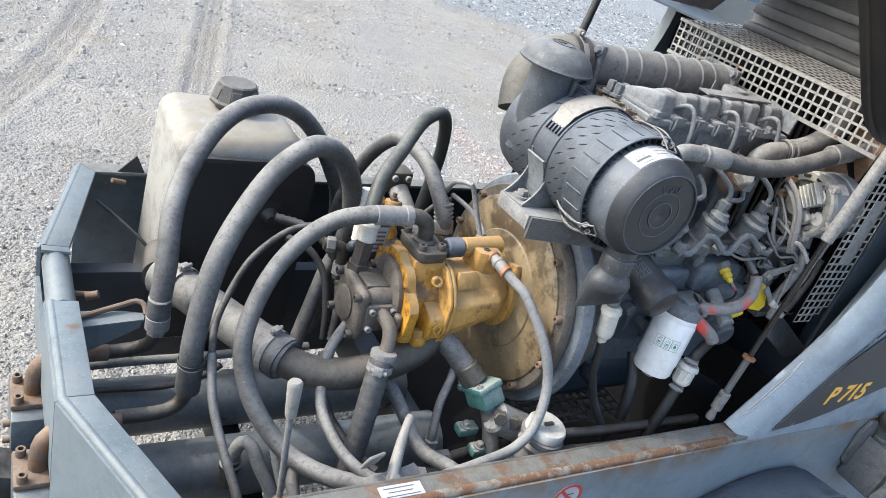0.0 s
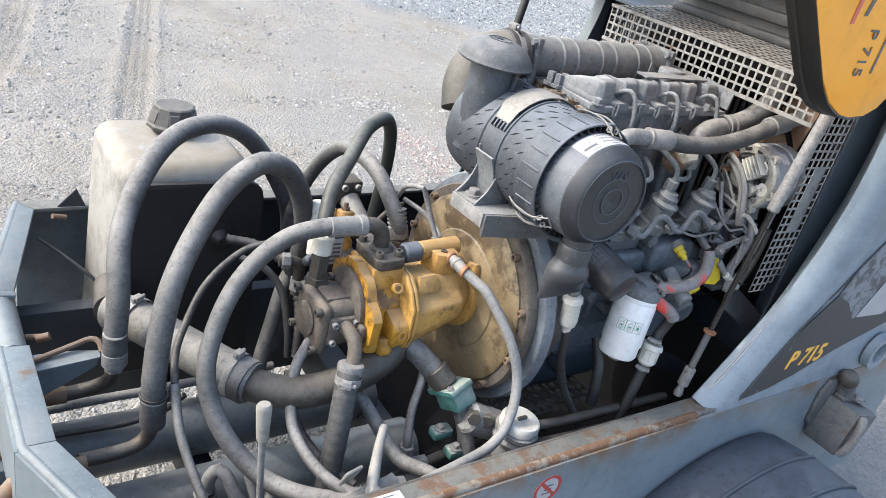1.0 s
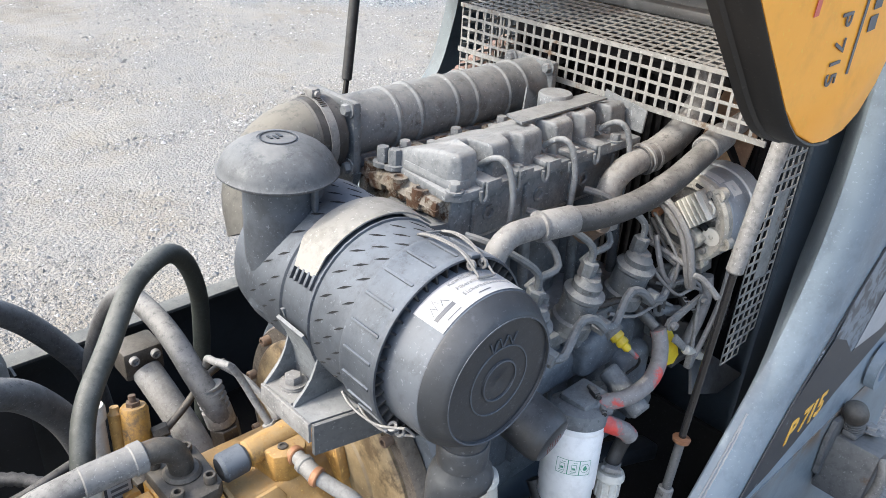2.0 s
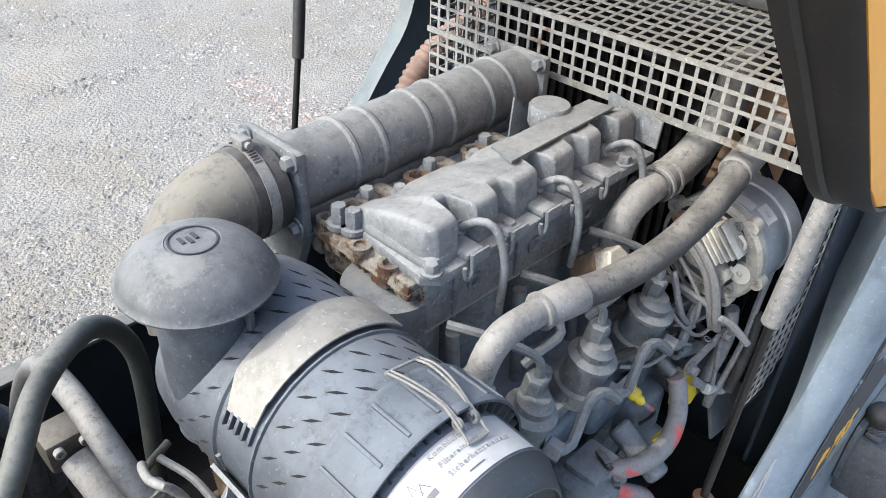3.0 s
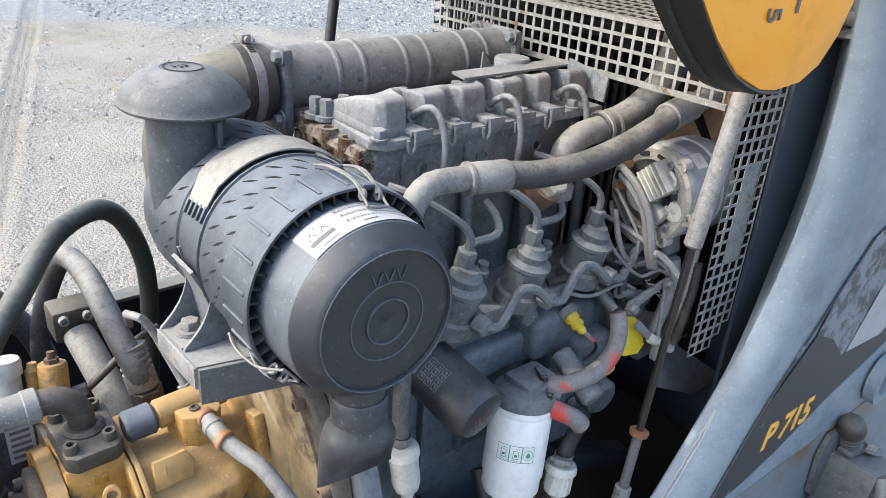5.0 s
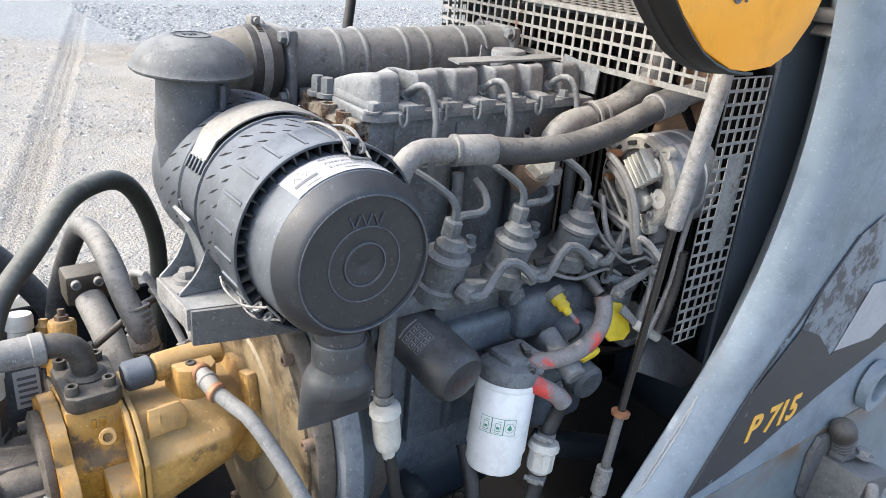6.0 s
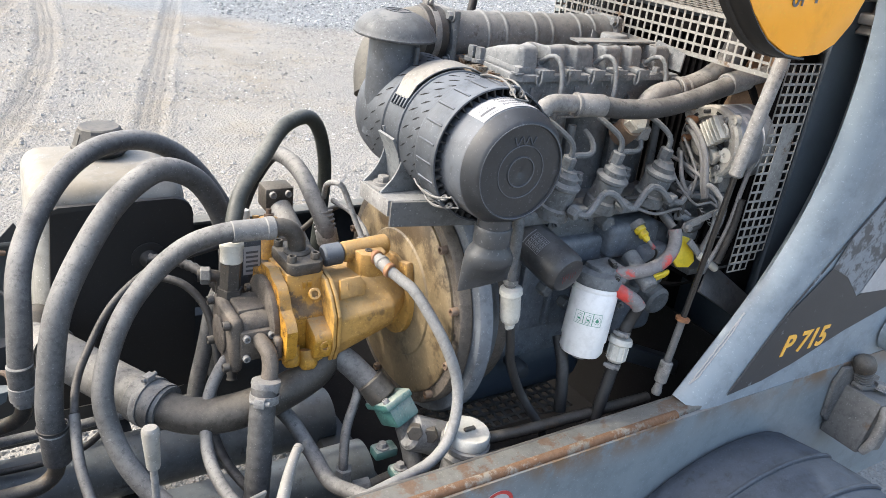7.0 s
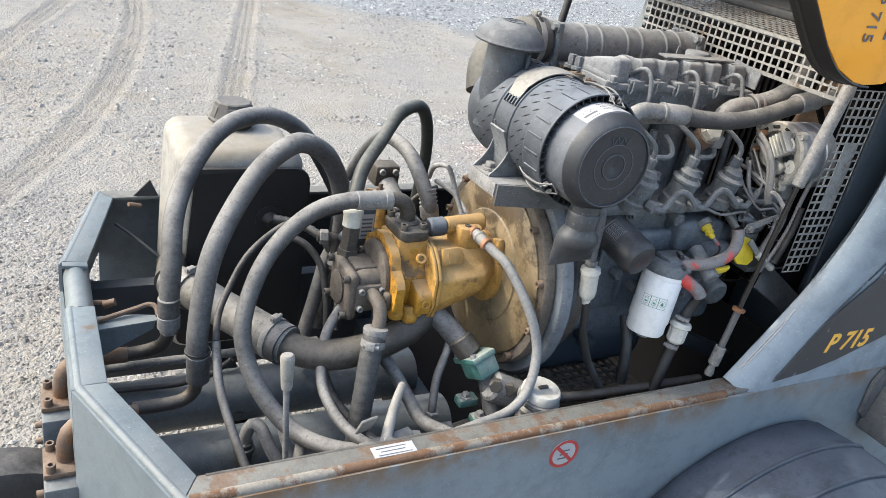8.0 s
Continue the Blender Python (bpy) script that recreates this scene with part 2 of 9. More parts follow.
RED_HOSE = mat("red_faded_rubber_hose", (0.20, 0.195, 0.20), (0.15, 0.145, 0.15), 0.6, 0, 30, 0.1, 0.35, (0.3, 0.29, 0.28), (0.75, 0.075, 0.06), 0.40, 9)
KNOB_YELLOW = mat("yellow_plastic", (0.78, 0.58, 0.03), (0.66, 0.48, 0.03), 0.45, 0, 30, 0.03, 0.2, DUST)
HOOD_YELLOW = mat("yellow_hood_paint", (0.92, 0.385, 0.026), (0.88, 0.36, 0.022), 0.38, 0, 5, 0.02, 0.1)
SEAL = mat("black_rubber_seal", (0.014, 0.013, 0.012), (0.024, 0.02, 0.017), 0.5, 0, 12, 0.08, 0.2, (0.12, 0.11, 0.1))
HOOD_INNER = mat("grey_hood_inside", (0.085, 0.09, 0.096), (0.062, 0.066, 0.071), 0.5, 0, 14, 0.1, 0.5, (0.17, 0.165, 0.155))
MESH_ZINC = mat("pale_zinc_mesh", (0.255, 0.257, 0.252), (0.185, 0.187, 0.183), 0.6, 0.2, 30, 0.05, 0.5, (0.23, 0.224, 0.209), (0.15, 0.10, 0.065), 0.10, 14)
STRIPE_BLACK = mat("worn_black_sticker", (0.026, 0.029, 0.035), (0.036, 0.039, 0.046), 0.5, 0, 10, 0.03, 0.0, DUST, (0.30, 0.345, 0.40), 0.055, 20)
STRIPE_FLAKED = mat("flaking_sticker_rest", (0.045, 0.050, 0.060), (0.060, 0.067, 0.078), 0.5, 0, 14, 0.03, 0.0, DUST, (0.245, 0.285, 0.33), 0.62, 30)
ORANGE_INK = mat("orange_yellow_ink", (0.85, 0.47, 0.07), (0.80, 0.43, 0.07), 0.5, 0, 30, 0.0)
VIOLET_INK = mat("violet_blue_ink", (0.24, 0.25, 0.50), None, 0.5, 0, 20, 0.0)
PINK_INK = mat("red_pink_stripe", (0.65, 0.13, 0.10), None, 0.5, 0, 20, 0.0)
TYRE = mat("dusty_black_mudguard", (0.022, 0.032, 0.048), (0.016, 0.023, 0.036), 0.6, 0, 24, 0.35, 0.6, (0.068, 0.089, 0.124), (0.013, 0.018, 0.027), 0.30, 16)
BROWN = mat("brown_rusty_steel", (0.20, 0.125, 0.075), (0.13, 0.08, 0.05), 0.8, 0, 20, 0.3, 0.2, DUST)
COPPER = mat("orange_corroded_ring", (0.32, 0.16, 0.085), (0.22, 0.105, 0.055), 0.6, 0.2, 30, 0.2)
CHALK = mat("dull_red_chalk", (0.22, 0.060, 0.055), (0.15, 0.045, 0.042), 0.8, 0, 40, 0.0)
WIRE_GREY = mat("grey_cable_sleeve", (0.20, 0.20, 0.205), (0.14, 0.14, 0.145), 0.6, 0, 40, 0.05, 0.4, DUST)

# ---- mesh helpers ----
ORG = {}


def thing(name, at, label, category, group="", kind=""):
    """An Empty at the base of a thing; its parts hang from it."""
    ob = new(name)
    ob.empty_display_size = 0.05
    ob.location = at
    ORG[ob.name] = Vector(at)
    return tagged(ob, label, category, group, kind)


def part(name, bm, material, parent=None, label="", smooth=38.0):
    """Links a bmesh as one mesh object, under a thing or a part."""
    bmesh.ops.recalc_face_normals(bm, faces=bm.faces)
    lo = [min(v.co[k] for v in bm.verts) for k in range(3)]
    hi = [max(v.co[k] for v in bm.verts) for k in range(3)]
    c = Vector([(a + b) / 2 for a, b in zip(lo, hi)])
    for v in bm.verts:
        v.co -= c
    me = bpy.data.meshes.new(name)
    bm.to_mesh(me)
    bm.free()
    if smooth:
        me.polygons.foreach_set("use_smooth", [True] * len(me.polygons))
        me.set_sharp_from_angle(angle=radians(smooth))
    me.materials.append(material)
    ob = new(name, me)
    ORG[ob.name] = c
    if parent:
        ob.parent = parent
        ob.location = c - ORG[parent.name]
    else:
        ob.location = c
    if label:
        tagged(ob, label)
    return ob


def single(name, bm, material, label, category, group="", kind="", smooth=38.0):
    return tagged(part(name, bm, material, None, "", smooth), label, category, group, kind)


def V(*a):
    return Vector(a)


def basis(axis, hint=(0, 0, 1)):
    """A rotation whose z is the axis and whose y leans to the hint."""
    z = Vector(axis).normalized()
    h = Vector(hint)
    if abs(z.dot(h.normalized())) > 0.98:
        h = Vector((0, 1, 0)) if abs(z.y) < 0.9 else Vector((1, 0, 0))
    x = h.cross(z).normalized()
    return Matrix((x, z.cross(x), z)).transposed()


def append(bm, other, m=None):
    if m is not None:
        bmesh.ops.transform(other, matrix=m, verts=other.verts)
    lut = {v: bm.verts.new(v.co) for v in other.verts}
    for f in other.faces:
        bm.faces.new([lut[v] for v in f.verts])
    other.free()


def box(bm, c, s, bevel=0.0, rot=None, seg=2):
    """A box with rounded edges: centre, size, bevel width and a turn."""
    b = bmesh.new()
    bmesh.ops.create_cube(b, size=1.0)
    bmesh.ops.scale(b, vec=s, verts=b.verts)
    if bevel:
        bmesh.ops.bevel(b, geom=b.edges[:], offset=min(bevel, 0.49 * min(s)), segments=seg, affect="EDGES", profile=0.5)
    m = Matrix.Translation(c)
    if rot is not None:
        m = m @ (rot.to_4x4() if len(rot) == 3 else rot)
    append(bm, b, m)
    return bm


def span(bm, lo, hi, bevel=0.0):
    lo, hi = Vector(lo), Vector(hi)
    return box(bm, (lo + hi) / 2, hi - lo, bevel)


def lathe(bm, at, axis, profile, seg=32, hint=(0, 0, 1), ring=False):
    """A turned body: rows of (radius, way along the axis)."""
    B = basis(axis, hint)
    rings = []
    for r, h in profile:
        if r < 1e-5:
            rings.append([bm.verts.new(Vector(at) + B @ Vector((0, 0, h)))])
        else:
            rings.append([bm.verts.new(Vector(at) + B @ Vector((r * math.cos(2 * math.pi * k / seg), r * math.sin(2 * math.pi * k / seg), h))) for k in range(seg)])
    for a, b in zip(rings, rings[1:] + rings[:1] if ring else rings[1:]):
        for k in range(seg):
            q = [a[k % len(a)], a[(k + 1) % len(a)], b[(k + 1) % len(b)], b[k % len(b)]]
            q = [v for n, v in enumerate(q) if v not in q[:n]]
            if len(q) > 2:
                bm.faces.new(q)
    for r in () if ring else (rings[0], rings[-1]):
        if len(r) > 2:
            bm.faces.new(r)
    return bm


def rod(bm, a, b, r, r2=None, seg=20, bevel=0.0):
    a, b = Vector(a), Vector(b)
    h, r2 = (b - a).length, r if r2 is None else r2
    e = min(bevel, 0.45 * h, 0.8 * r, 0.8 * r2)
    prof = [(r - e, 0), (r, e), (r2, h - e), (r2 - e, h)] if e else [(r, 0), (r2, h)]
    return lathe(bm, a, b - a, prof, seg)


def hexa(bm, a, axis, r, h):
    """A hexagon bolt head or nut with a chamfer."""
    lathe(bm, a, axis, [(r, 0), (r, h * 0.8), (r * 0.86, h)], 6)
    return bm


def bolt(bm, a, axis, r=0.007, h=0.006):
    ax = Vector(axis).normalized()
    lathe(bm, a, ax, [(r * 1.5, 0), (r * 1.5, h * 0.3)], 16)
    hexa(bm, Vector(a) + ax * h * 0.3, ax, r, h)
    return bm


def cap_screw(bm, a, axis, r=0.006, h=0.009):
    """A socket-head screw."""
    lathe(bm, a, axis, [(r, 0), (r, h * 0.9), (r * 0.9, h), (r * 0.55, h), (r * 0.5, h * 0.5), (0, h * 0.5)], 14)
    return bm


def curve_points(pts, step=0.012):
    """A smooth way through points (Catmull-Rom)."""
    P = [Vector(p) for p in pts]
    P = [2 * P[0] - P[1]] + P + [2 * P[-1] - P[-2]]
    out = []
    for i in range(1, len(P) - 2):
        a, b, c, d = P[i - 1:i + 3]
        n = max(2, int((c - b).length / step))
        for k in range(n):
            t = k / n
            out.append(0.5 * ((2 * b) + (c - a) * t + (2 * a - 5 * b + 4 * c - d) * t * t + (3 * b - a - 3 * c + d) * t ** 3))
    out.append(P[-2])
    return out


def sweep(bm, pts, r, seg=14, smooth=True, step=0.012, squash=None):
    """A round tube along a way; r is a number or a function of the way from 0 to 1."""
    Q = curve_points(pts, step) if smooth else [Vector(p) for p in pts]
    n = len(Q)
    tang = [(Q[min(i + 1, n - 1)] - Q[max(i - 1, 0)]).normalized() for i in range(n)]
    x = basis(tang[0]).col[0]
    rings = []
    for i, (p, t) in enumerate(zip(Q, tang)):
        x = (x - t * x.dot(t)).normalized()
        y = t.cross(x)
        rr = r(i / (n - 1)) if callable(r) else r
        rings.append([bm.verts.new(p + rr * (x * math.cos(2 * math.pi * k / seg) + y * math.sin(2 * math.pi * k / seg))) for k in range(seg)])
    for a, b in zip(rings, rings[1:]):
        for k in range(seg):
            bm.faces.new((a[k], a[(k + 1) % seg], b[(k + 1) % seg], b[k]))
    bm.faces.new(rings[0])
    bm.faces.new(rings[-1])
    return bm


def slab(bm, outline, at, u, v, depth, bevel=0.0, seg=2):
    """A flat outline in the plane of u and v, given depth along their cross product."""
    u, v = Vector(u).normalized(), Vector(v).normalized()
    w = u.cross(v)
    b = bmesh.new()
    top = [b.verts.new(Vector(at) + u * p + v * q + w * depth) for p, q in outline]
    bot = [b.verts.new(Vector(at) + u * p + v * q) for p, q in outline]
    n = len(outline)
    f1 = b.faces.new(top)
    b.faces.new(bot[::-1])
    for k in range(n):
        b.faces.new((bot[k], bot[(k + 1) % n], top[(k + 1) % n], top[k]))
    if bevel:
        bmesh.ops.bevel(b, geom=[e for e in f1.edges], offset=bevel, segments=seg, affect="EDGES", profile=0.5)
    bmesh.ops.triangulate(b, faces=[f for f in b.faces if len(f.verts) > 4])
    append(bm, b)
    return bm


def sheet(bm, pts, depth):
    """A thin bent plate through rows of points, thickened along its normals."""
    b = bmesh.new()
    rows = [[b.verts.new(p) for p in row] for row in pts]
    for a, c in zip(rows, rows[1:]):
        for k in range(len(a) - 1):
            b.faces.new((a[k], a[k + 1], c[k + 1], c[k]))
    bmesh.ops.recalc_face_normals(b, faces=b.faces)
    bmesh.ops.solidify(b, geom=b.faces[:], thickness=depth)
    append(bm, b)
    return bm


def loft(bm, rings, bevel=0.003):
    """A closed casting through rings of equally many points, with broken edges."""
    b = bmesh.new()
    g = [[b.verts.new(p) for p in r] for r in rings]
    n = len(rings[0])
    for a, c in zip(g, g[1:]):
        for k in range(n):
            b.faces.new((a[k], a[(k + 1) % n], c[(k + 1) % n], c[k]))
    b.faces.new(g[0][::-1])
    b.faces.new(g[-1])
    bmesh.ops.recalc_face_normals(b, faces=b.faces[:])
    sharp = [e for e in b.edges if len(e.link_faces) == 2 and e.calc_face_angle(0) > radians(12)]
    bmesh.ops.bevel(b, geom=sharp, offset=bevel, segments=2, affect="EDGES", profile=0.5, clamp_overlap=True)
    append(bm, b)
    return bm


def ring_clamp(bm, at, axis, r, width=0.012):
    """A hose clamp: a band with a screw housing."""
    lathe(bm, Vector(at) - Vector(axis).normalized() * width / 2, axis, [(r, 0), (r + 0.0015, 0), (r + 0.0015, width), (r, width)], 24, ring=True)
    B = basis(axis)
    box(bm, Vector(at) + B.col[1] * (r + 0.006), (0.018, 0.012, width * 1.1), 0.002, B)
    rod(bm, Vector(at) + B.col[1] * (r + 0.006) - B.col[0] * 0.014, Vector(at) + B.col[1] * (r + 0.006) + B.col[0] * 0.016, 0.004, seg=10)
    return bm


def lettering(name, text, size, m, material, parent, label="", bold=0.0):
    """Letters as a thin raised mesh; the matrix sets their place and turn."""
    cu = bpy.data.curves.new(name, "FONT")
    cu.body, cu.size, cu.extrude, cu.align_x, cu.align_y = text, size, 0.0006, "CENTER", "CENTER"
    cu.resolution_u, cu.offset = 3, bold
    tmp = bpy.data.objects.new(name, cu)
    scene.collection.objects.link(tmp)
    me = bpy.data.meshes.new_from_object(tmp.evaluated_get(bpy.context.evaluated_depsgraph_get()))
    bpy.data.objects.remove(tmp)
    bm = bmesh.new()
    bm.from_mesh(me)
    bmesh.ops.transform(bm, matrix=m, verts=bm.verts)
    return part(name, bm, material, parent, label, 0)


def plane_matrix(at, right, up):
    r, u = Vector(right).normalized(), Vector(up).normalized()
    n = r.cross(u)
    return Matrix.Translation(at) @ Matrix((r, u, n)).transposed().to_4x4()

# ---- ground ----
TRACKS = ((lambda y: -1.02 + 1.35 * (1 - math.exp(-(y - 2.68) / 2.93)), 0.105), (lambda y: 0.18 + 0.262 * (y - 3.58), 0.100), (lambda y: -0.99 + 0.26 * (y - 5.71), 0.09))


def track_share(x, y):
    """How far a spot lies in a wheel track: 0 to 1."""
    if not 1.5 < y < 10.5:
        return 0.0
    ruts = max(math.exp(-((x - way(y)) / (width * 1.1)) ** 4) for way, width in TRACKS)
    # damp earth churned up beside the tracks
    churned = 0.9 * math.exp(-(((x - 2.50) / 0.42) ** 2 + ((y - 3.85 + 0.35 * (x - 2.5)) / 0.20) ** 2)) + 0.7 * math.exp(-(((x - 3.10) / 0.28) ** 2 + ((y - 3.80 - 0.6 * (x - 3.1)) / 0.07) ** 2))
    churned += 0.6 * math.exp(-(((x - 1.51) / 0.20) ** 2 + ((y - 3.45 - 0.5 * (x - 1.51)) / 0.05) ** 2)) + 0.5 * math.exp(-(((x + 0.75) / 0.35) ** 2 + ((y - 6.7) / 0.35) ** 2))
    # scratches drawn through the crust
    for x0, y0, x1, y1 in ((1.64, 4.23, 2.20, 4.20), (0.57, 4.34, 0.85, 4.50), (0.95, 6.9, 1.6, 7.2)):
        u = min(1.0, max(0.0, ((x - x0) * (x1 - x0) + (y - y0) * (y1 - y0)) / ((x1 - x0) ** 2 + (y1 - y0) ** 2)))
        churned = max(churned, 0.9 * math.exp(-(math.hypot(x - x0 - u * (x1 - x0), y - y0 - u * (y1 - y0)) / 0.018) ** 2))
    return min(1.0, max(ruts, churned))


def gravel_share(x, y):
    """How far a spot lies in the spread of blue-grey gravel at the far side of the yard."""
    g = (y - 6.1) + 0.6 * (x - 5.0) + 0.35 * noise.noise(Vector((x * 1.3, y * 1.3, 9.0)))
    u = min(1.0, max(0.0, g / 0.5))
    return u * u * (3 - 2 * u)


def ground_height(x, y):
    """Packed gravel: broad swells, wheel tracks with tread marks, a low spread of loose gravel."""
    h = 0.022 * noise.noise(Vector((x * 0.35, y * 0.35, 3.1))) + 0.012 * noise.noise(Vector((x * 1.6, y * 1.6, 7.7)))
    h += 0.007 * noise.noise(Vector((x * 6, y * 6, 1.7))) + 0.005 * noise.noise(Vector((x * 15, y * 15, 4.7)))
    for way, width in TRACKS:
        d = x - way(y)
        if abs(d) < 0.3:
            u = max(0.0, 1 - (d / width) ** 4) if abs(d) < width else 0.0
            h -= u * (0.007 + 0.007 * math.cos(d * 2 * math.pi / 0.058) + 0.004 * math.sin(y * 75 + 30 * abs(d)))
            h += 0.008 * math.exp(-((abs(d) - width - 0.03) / 0.03) ** 2)
    return h + 0.06 * gravel_share(x, y)


def build_ground():
    xs = sorted(set([-3000, -300, -60, -20, -8] + [round(-3.4 + 0.06 * k, 3) for k in range(34)] + [round(-1.4 + 0.022 * k, 3) for k in range(214)] + [round(3.3 + 0.06 * k, 3) for k in range(108)] + [12, 30, 90, 400, 3000]))
    ys = sorted(set([-3000, -300, -60, -12, -4] + [round(-1.2 + 0.06 * k, 3) for k in range(60)] + [round(2.4 + 0.03 * k, 3) for k in range(190)] + [round(8.1 + 0.08 * k, 3) for k in range(50)] + [14, 30, 90, 400, 3000]))
    verts, faces = [], []
    for y in ys:
        for x in xs:
            near = -3.5 < x < 9.9 and -1.3 < y < 12.2
            verts.append((x, y, GZ + (ground_height(x, y) if near else 0.0)))
    n = len(xs)
    for j in range(len(ys) - 1):
        for i in range(n - 1):
            faces.append((j * n + i, j * n + i + 1, (j + 1) * n + i + 1, (j + 1) * n + i))
    me = bpy.data.meshes.new("ground")
    me.from_pydata(verts, [], faces)
    me.polygons.foreach_set("use_smooth", [True] * len(me.polygons))
    me.attributes.new("track", "FLOAT", "POINT").data.foreach_set("value", [track_share(x, y) for x, y, z in verts])
    me.attributes.new("loose", "FLOAT", "POINT").data.foreach_set("value", [gravel_share(x, y) for x, y, z in verts])
    m = bpy.data.materials.new("packed_gravel")
    m.use_nodes = True
    nt = m.node_tree
    N, L = nt.nodes, nt.links
    b = N["Principled BSDF"]
    b.inputs["Roughness"].default_value = 0.95
    b.inputs["Specular IOR Level"].default_value = 0.25
    geo = N.new("ShaderNodeNewGeometry")

    def nz(sc, det, ro=0.6):
        t = N.new("ShaderNodeTexNoise")
        t.inputs["Scale"].default_value, t.inputs["Detail"].default_value, t.inputs["Roughness"].default_value = sc, det, ro
        L.new(geo.outputs["Position"], t.inputs["Vector"])
        return t.outputs["Fac"]

    def ramp(src, stops):
        r = N.new("ShaderNodeValToRGB")
        e = r.color_ramp.elements
        e[0].position, e[0].color = stops[0][0], (*stops[0][1], 1)
        e[1].position, e[1].color = stops[-1][0], (*stops[-1][1], 1)
        for p, c in stops[1:-1]:
            k = e.new(p)
            k.color = (*c, 1)
        L.new(src, r.inputs[0])
        return r.outputs[0]

    def voronoi(sc):
        v = N.new("ShaderNodeTexVoronoi")
        v.inputs["Scale"].default_value = sc
        L.new(geo.outputs["Position"], v.inputs["Vector"])
        return v

    def remap(src, a, b2, lo=0.0, hi=1.0):
        r = N.new("ShaderNodeMapRange")
        for k, val in zip(("From Min", "From Max", "To Min", "To Max"), (a, b2, lo, hi)):
            r.inputs[k].default_value = val
        L.new(src, r.inputs["Value"])
        return r.outputs[0]

    def mix(f, a, b2):
        x = N.new("ShaderNodeMix")
        x.data_type = "RGBA"
        L.new(f, x.inputs[0])
        for v, k in ((a, 6), (b2, 7)):
            if isinstance(v, tuple):
                x.inputs[k].default_value = (*v, 1)
            else:
                L.new(v, x.inputs[k])
        return x.outputs[2]

    def calc(op, a, b2):
        x = N.new("ShaderNodeMath")
        x.operation = op
        for v, k in ((a, 0), (b2, 1)):
            if isinstance(v, float):
                x.inputs[k].default_value = v
            else:
                L.new(v, x.inputs[k])
        return x.outputs[0]

    fine, coarse = voronoi(120), voronoi(52)
    # dust crust, beige and grey by patches, with gravel of two sizes showing through
    crust = ramp(nz(1.0, 9, 0.72), [(0.34, (0.192, 0.173, 0.145)), (0.43, (0.243, 0.224, 0.191)), (0.51, (0.278, 0.266, 0.241)), (0.60, (0.234, 0.230, 0.219)), (0.72, (0.300, 0.293, 0.276))])
    grains = ramp(fine.outputs["Color"], [(0.0, (0.134, 0.131, 0.123)), (0.30, (0.207, 0.202, 0.191)), (0.72, (0.266, 0.260, 0.247)), (1.0, (0.357, 0.350, 0.335))])
    stones = ramp(coarse.outputs["Color"], [(0.0, (0.130, 0.127, 0.121)), (0.5, (0.214, 0.210, 0.202)), (1.0, (0.357, 0.351, 0.339))])
    c = mix(remap(nz(1.4, 9, 0.78), 0.42, 0.60, 0.05, 0.85), crust, grains)
    c = mix(calc("MULTIPLY", remap(coarse.outputs["Distance"], 0.42, 0.30), remap(nz(2.2, 6, 0.7), 0.47, 0.62, 0.0, 0.7)), c, stones)
    c = mix(calc("MULTIPLY", remap(nz(16, 6, 0.7), 0.52, 0.68), 0.28), c, (0.143, 0.136, 0.125))
    blue = ramp(fine.outputs["Color"], [(0.0, (0.075, 0.085, 0.095)), (0.5, (0.205, 0.220, 0.232)), (1.0, (0.40, 0.42, 0.43))])
    loose = N.new("ShaderNodeAttribute")
    loose.attribute_name = "loose"
    c = mix(loose.outputs["Fac"], c, blue)
    att = N.new("ShaderNodeAttribute")
    att.attribute_name = "track"
    c = mix(calc("MULTIPLY", att.outputs["Fac"], remap(nz(5.0, 7, 0.7), 0.30, 0.60, 0.05, 0.27)), c, (0.135, 0.122, 0.102))
    L.new(c, b.inputs["Base Color"])
    h = calc("ADD", calc("MULTIPLY", fine.outputs["Distance"], -0.9), nz(60, 8, 0.75))
    h = calc("ADD", h, calc("MULTIPLY", coarse.outputs["Distance"], -1.6))
    bp = N.new("ShaderNodeBump")
    bp.inputs["Strength"].default_value, bp.inputs["Distance"].default_value = 0.8, 0.008
    L.new(h, bp.inputs["Height"])
    L.new(bp.outputs[0], b.inputs["Normal"])
    me.materials.append(m)
    tagged(new("ground", me), "pale packed gravel yard with wheel tracks", "ground", kind="structure")


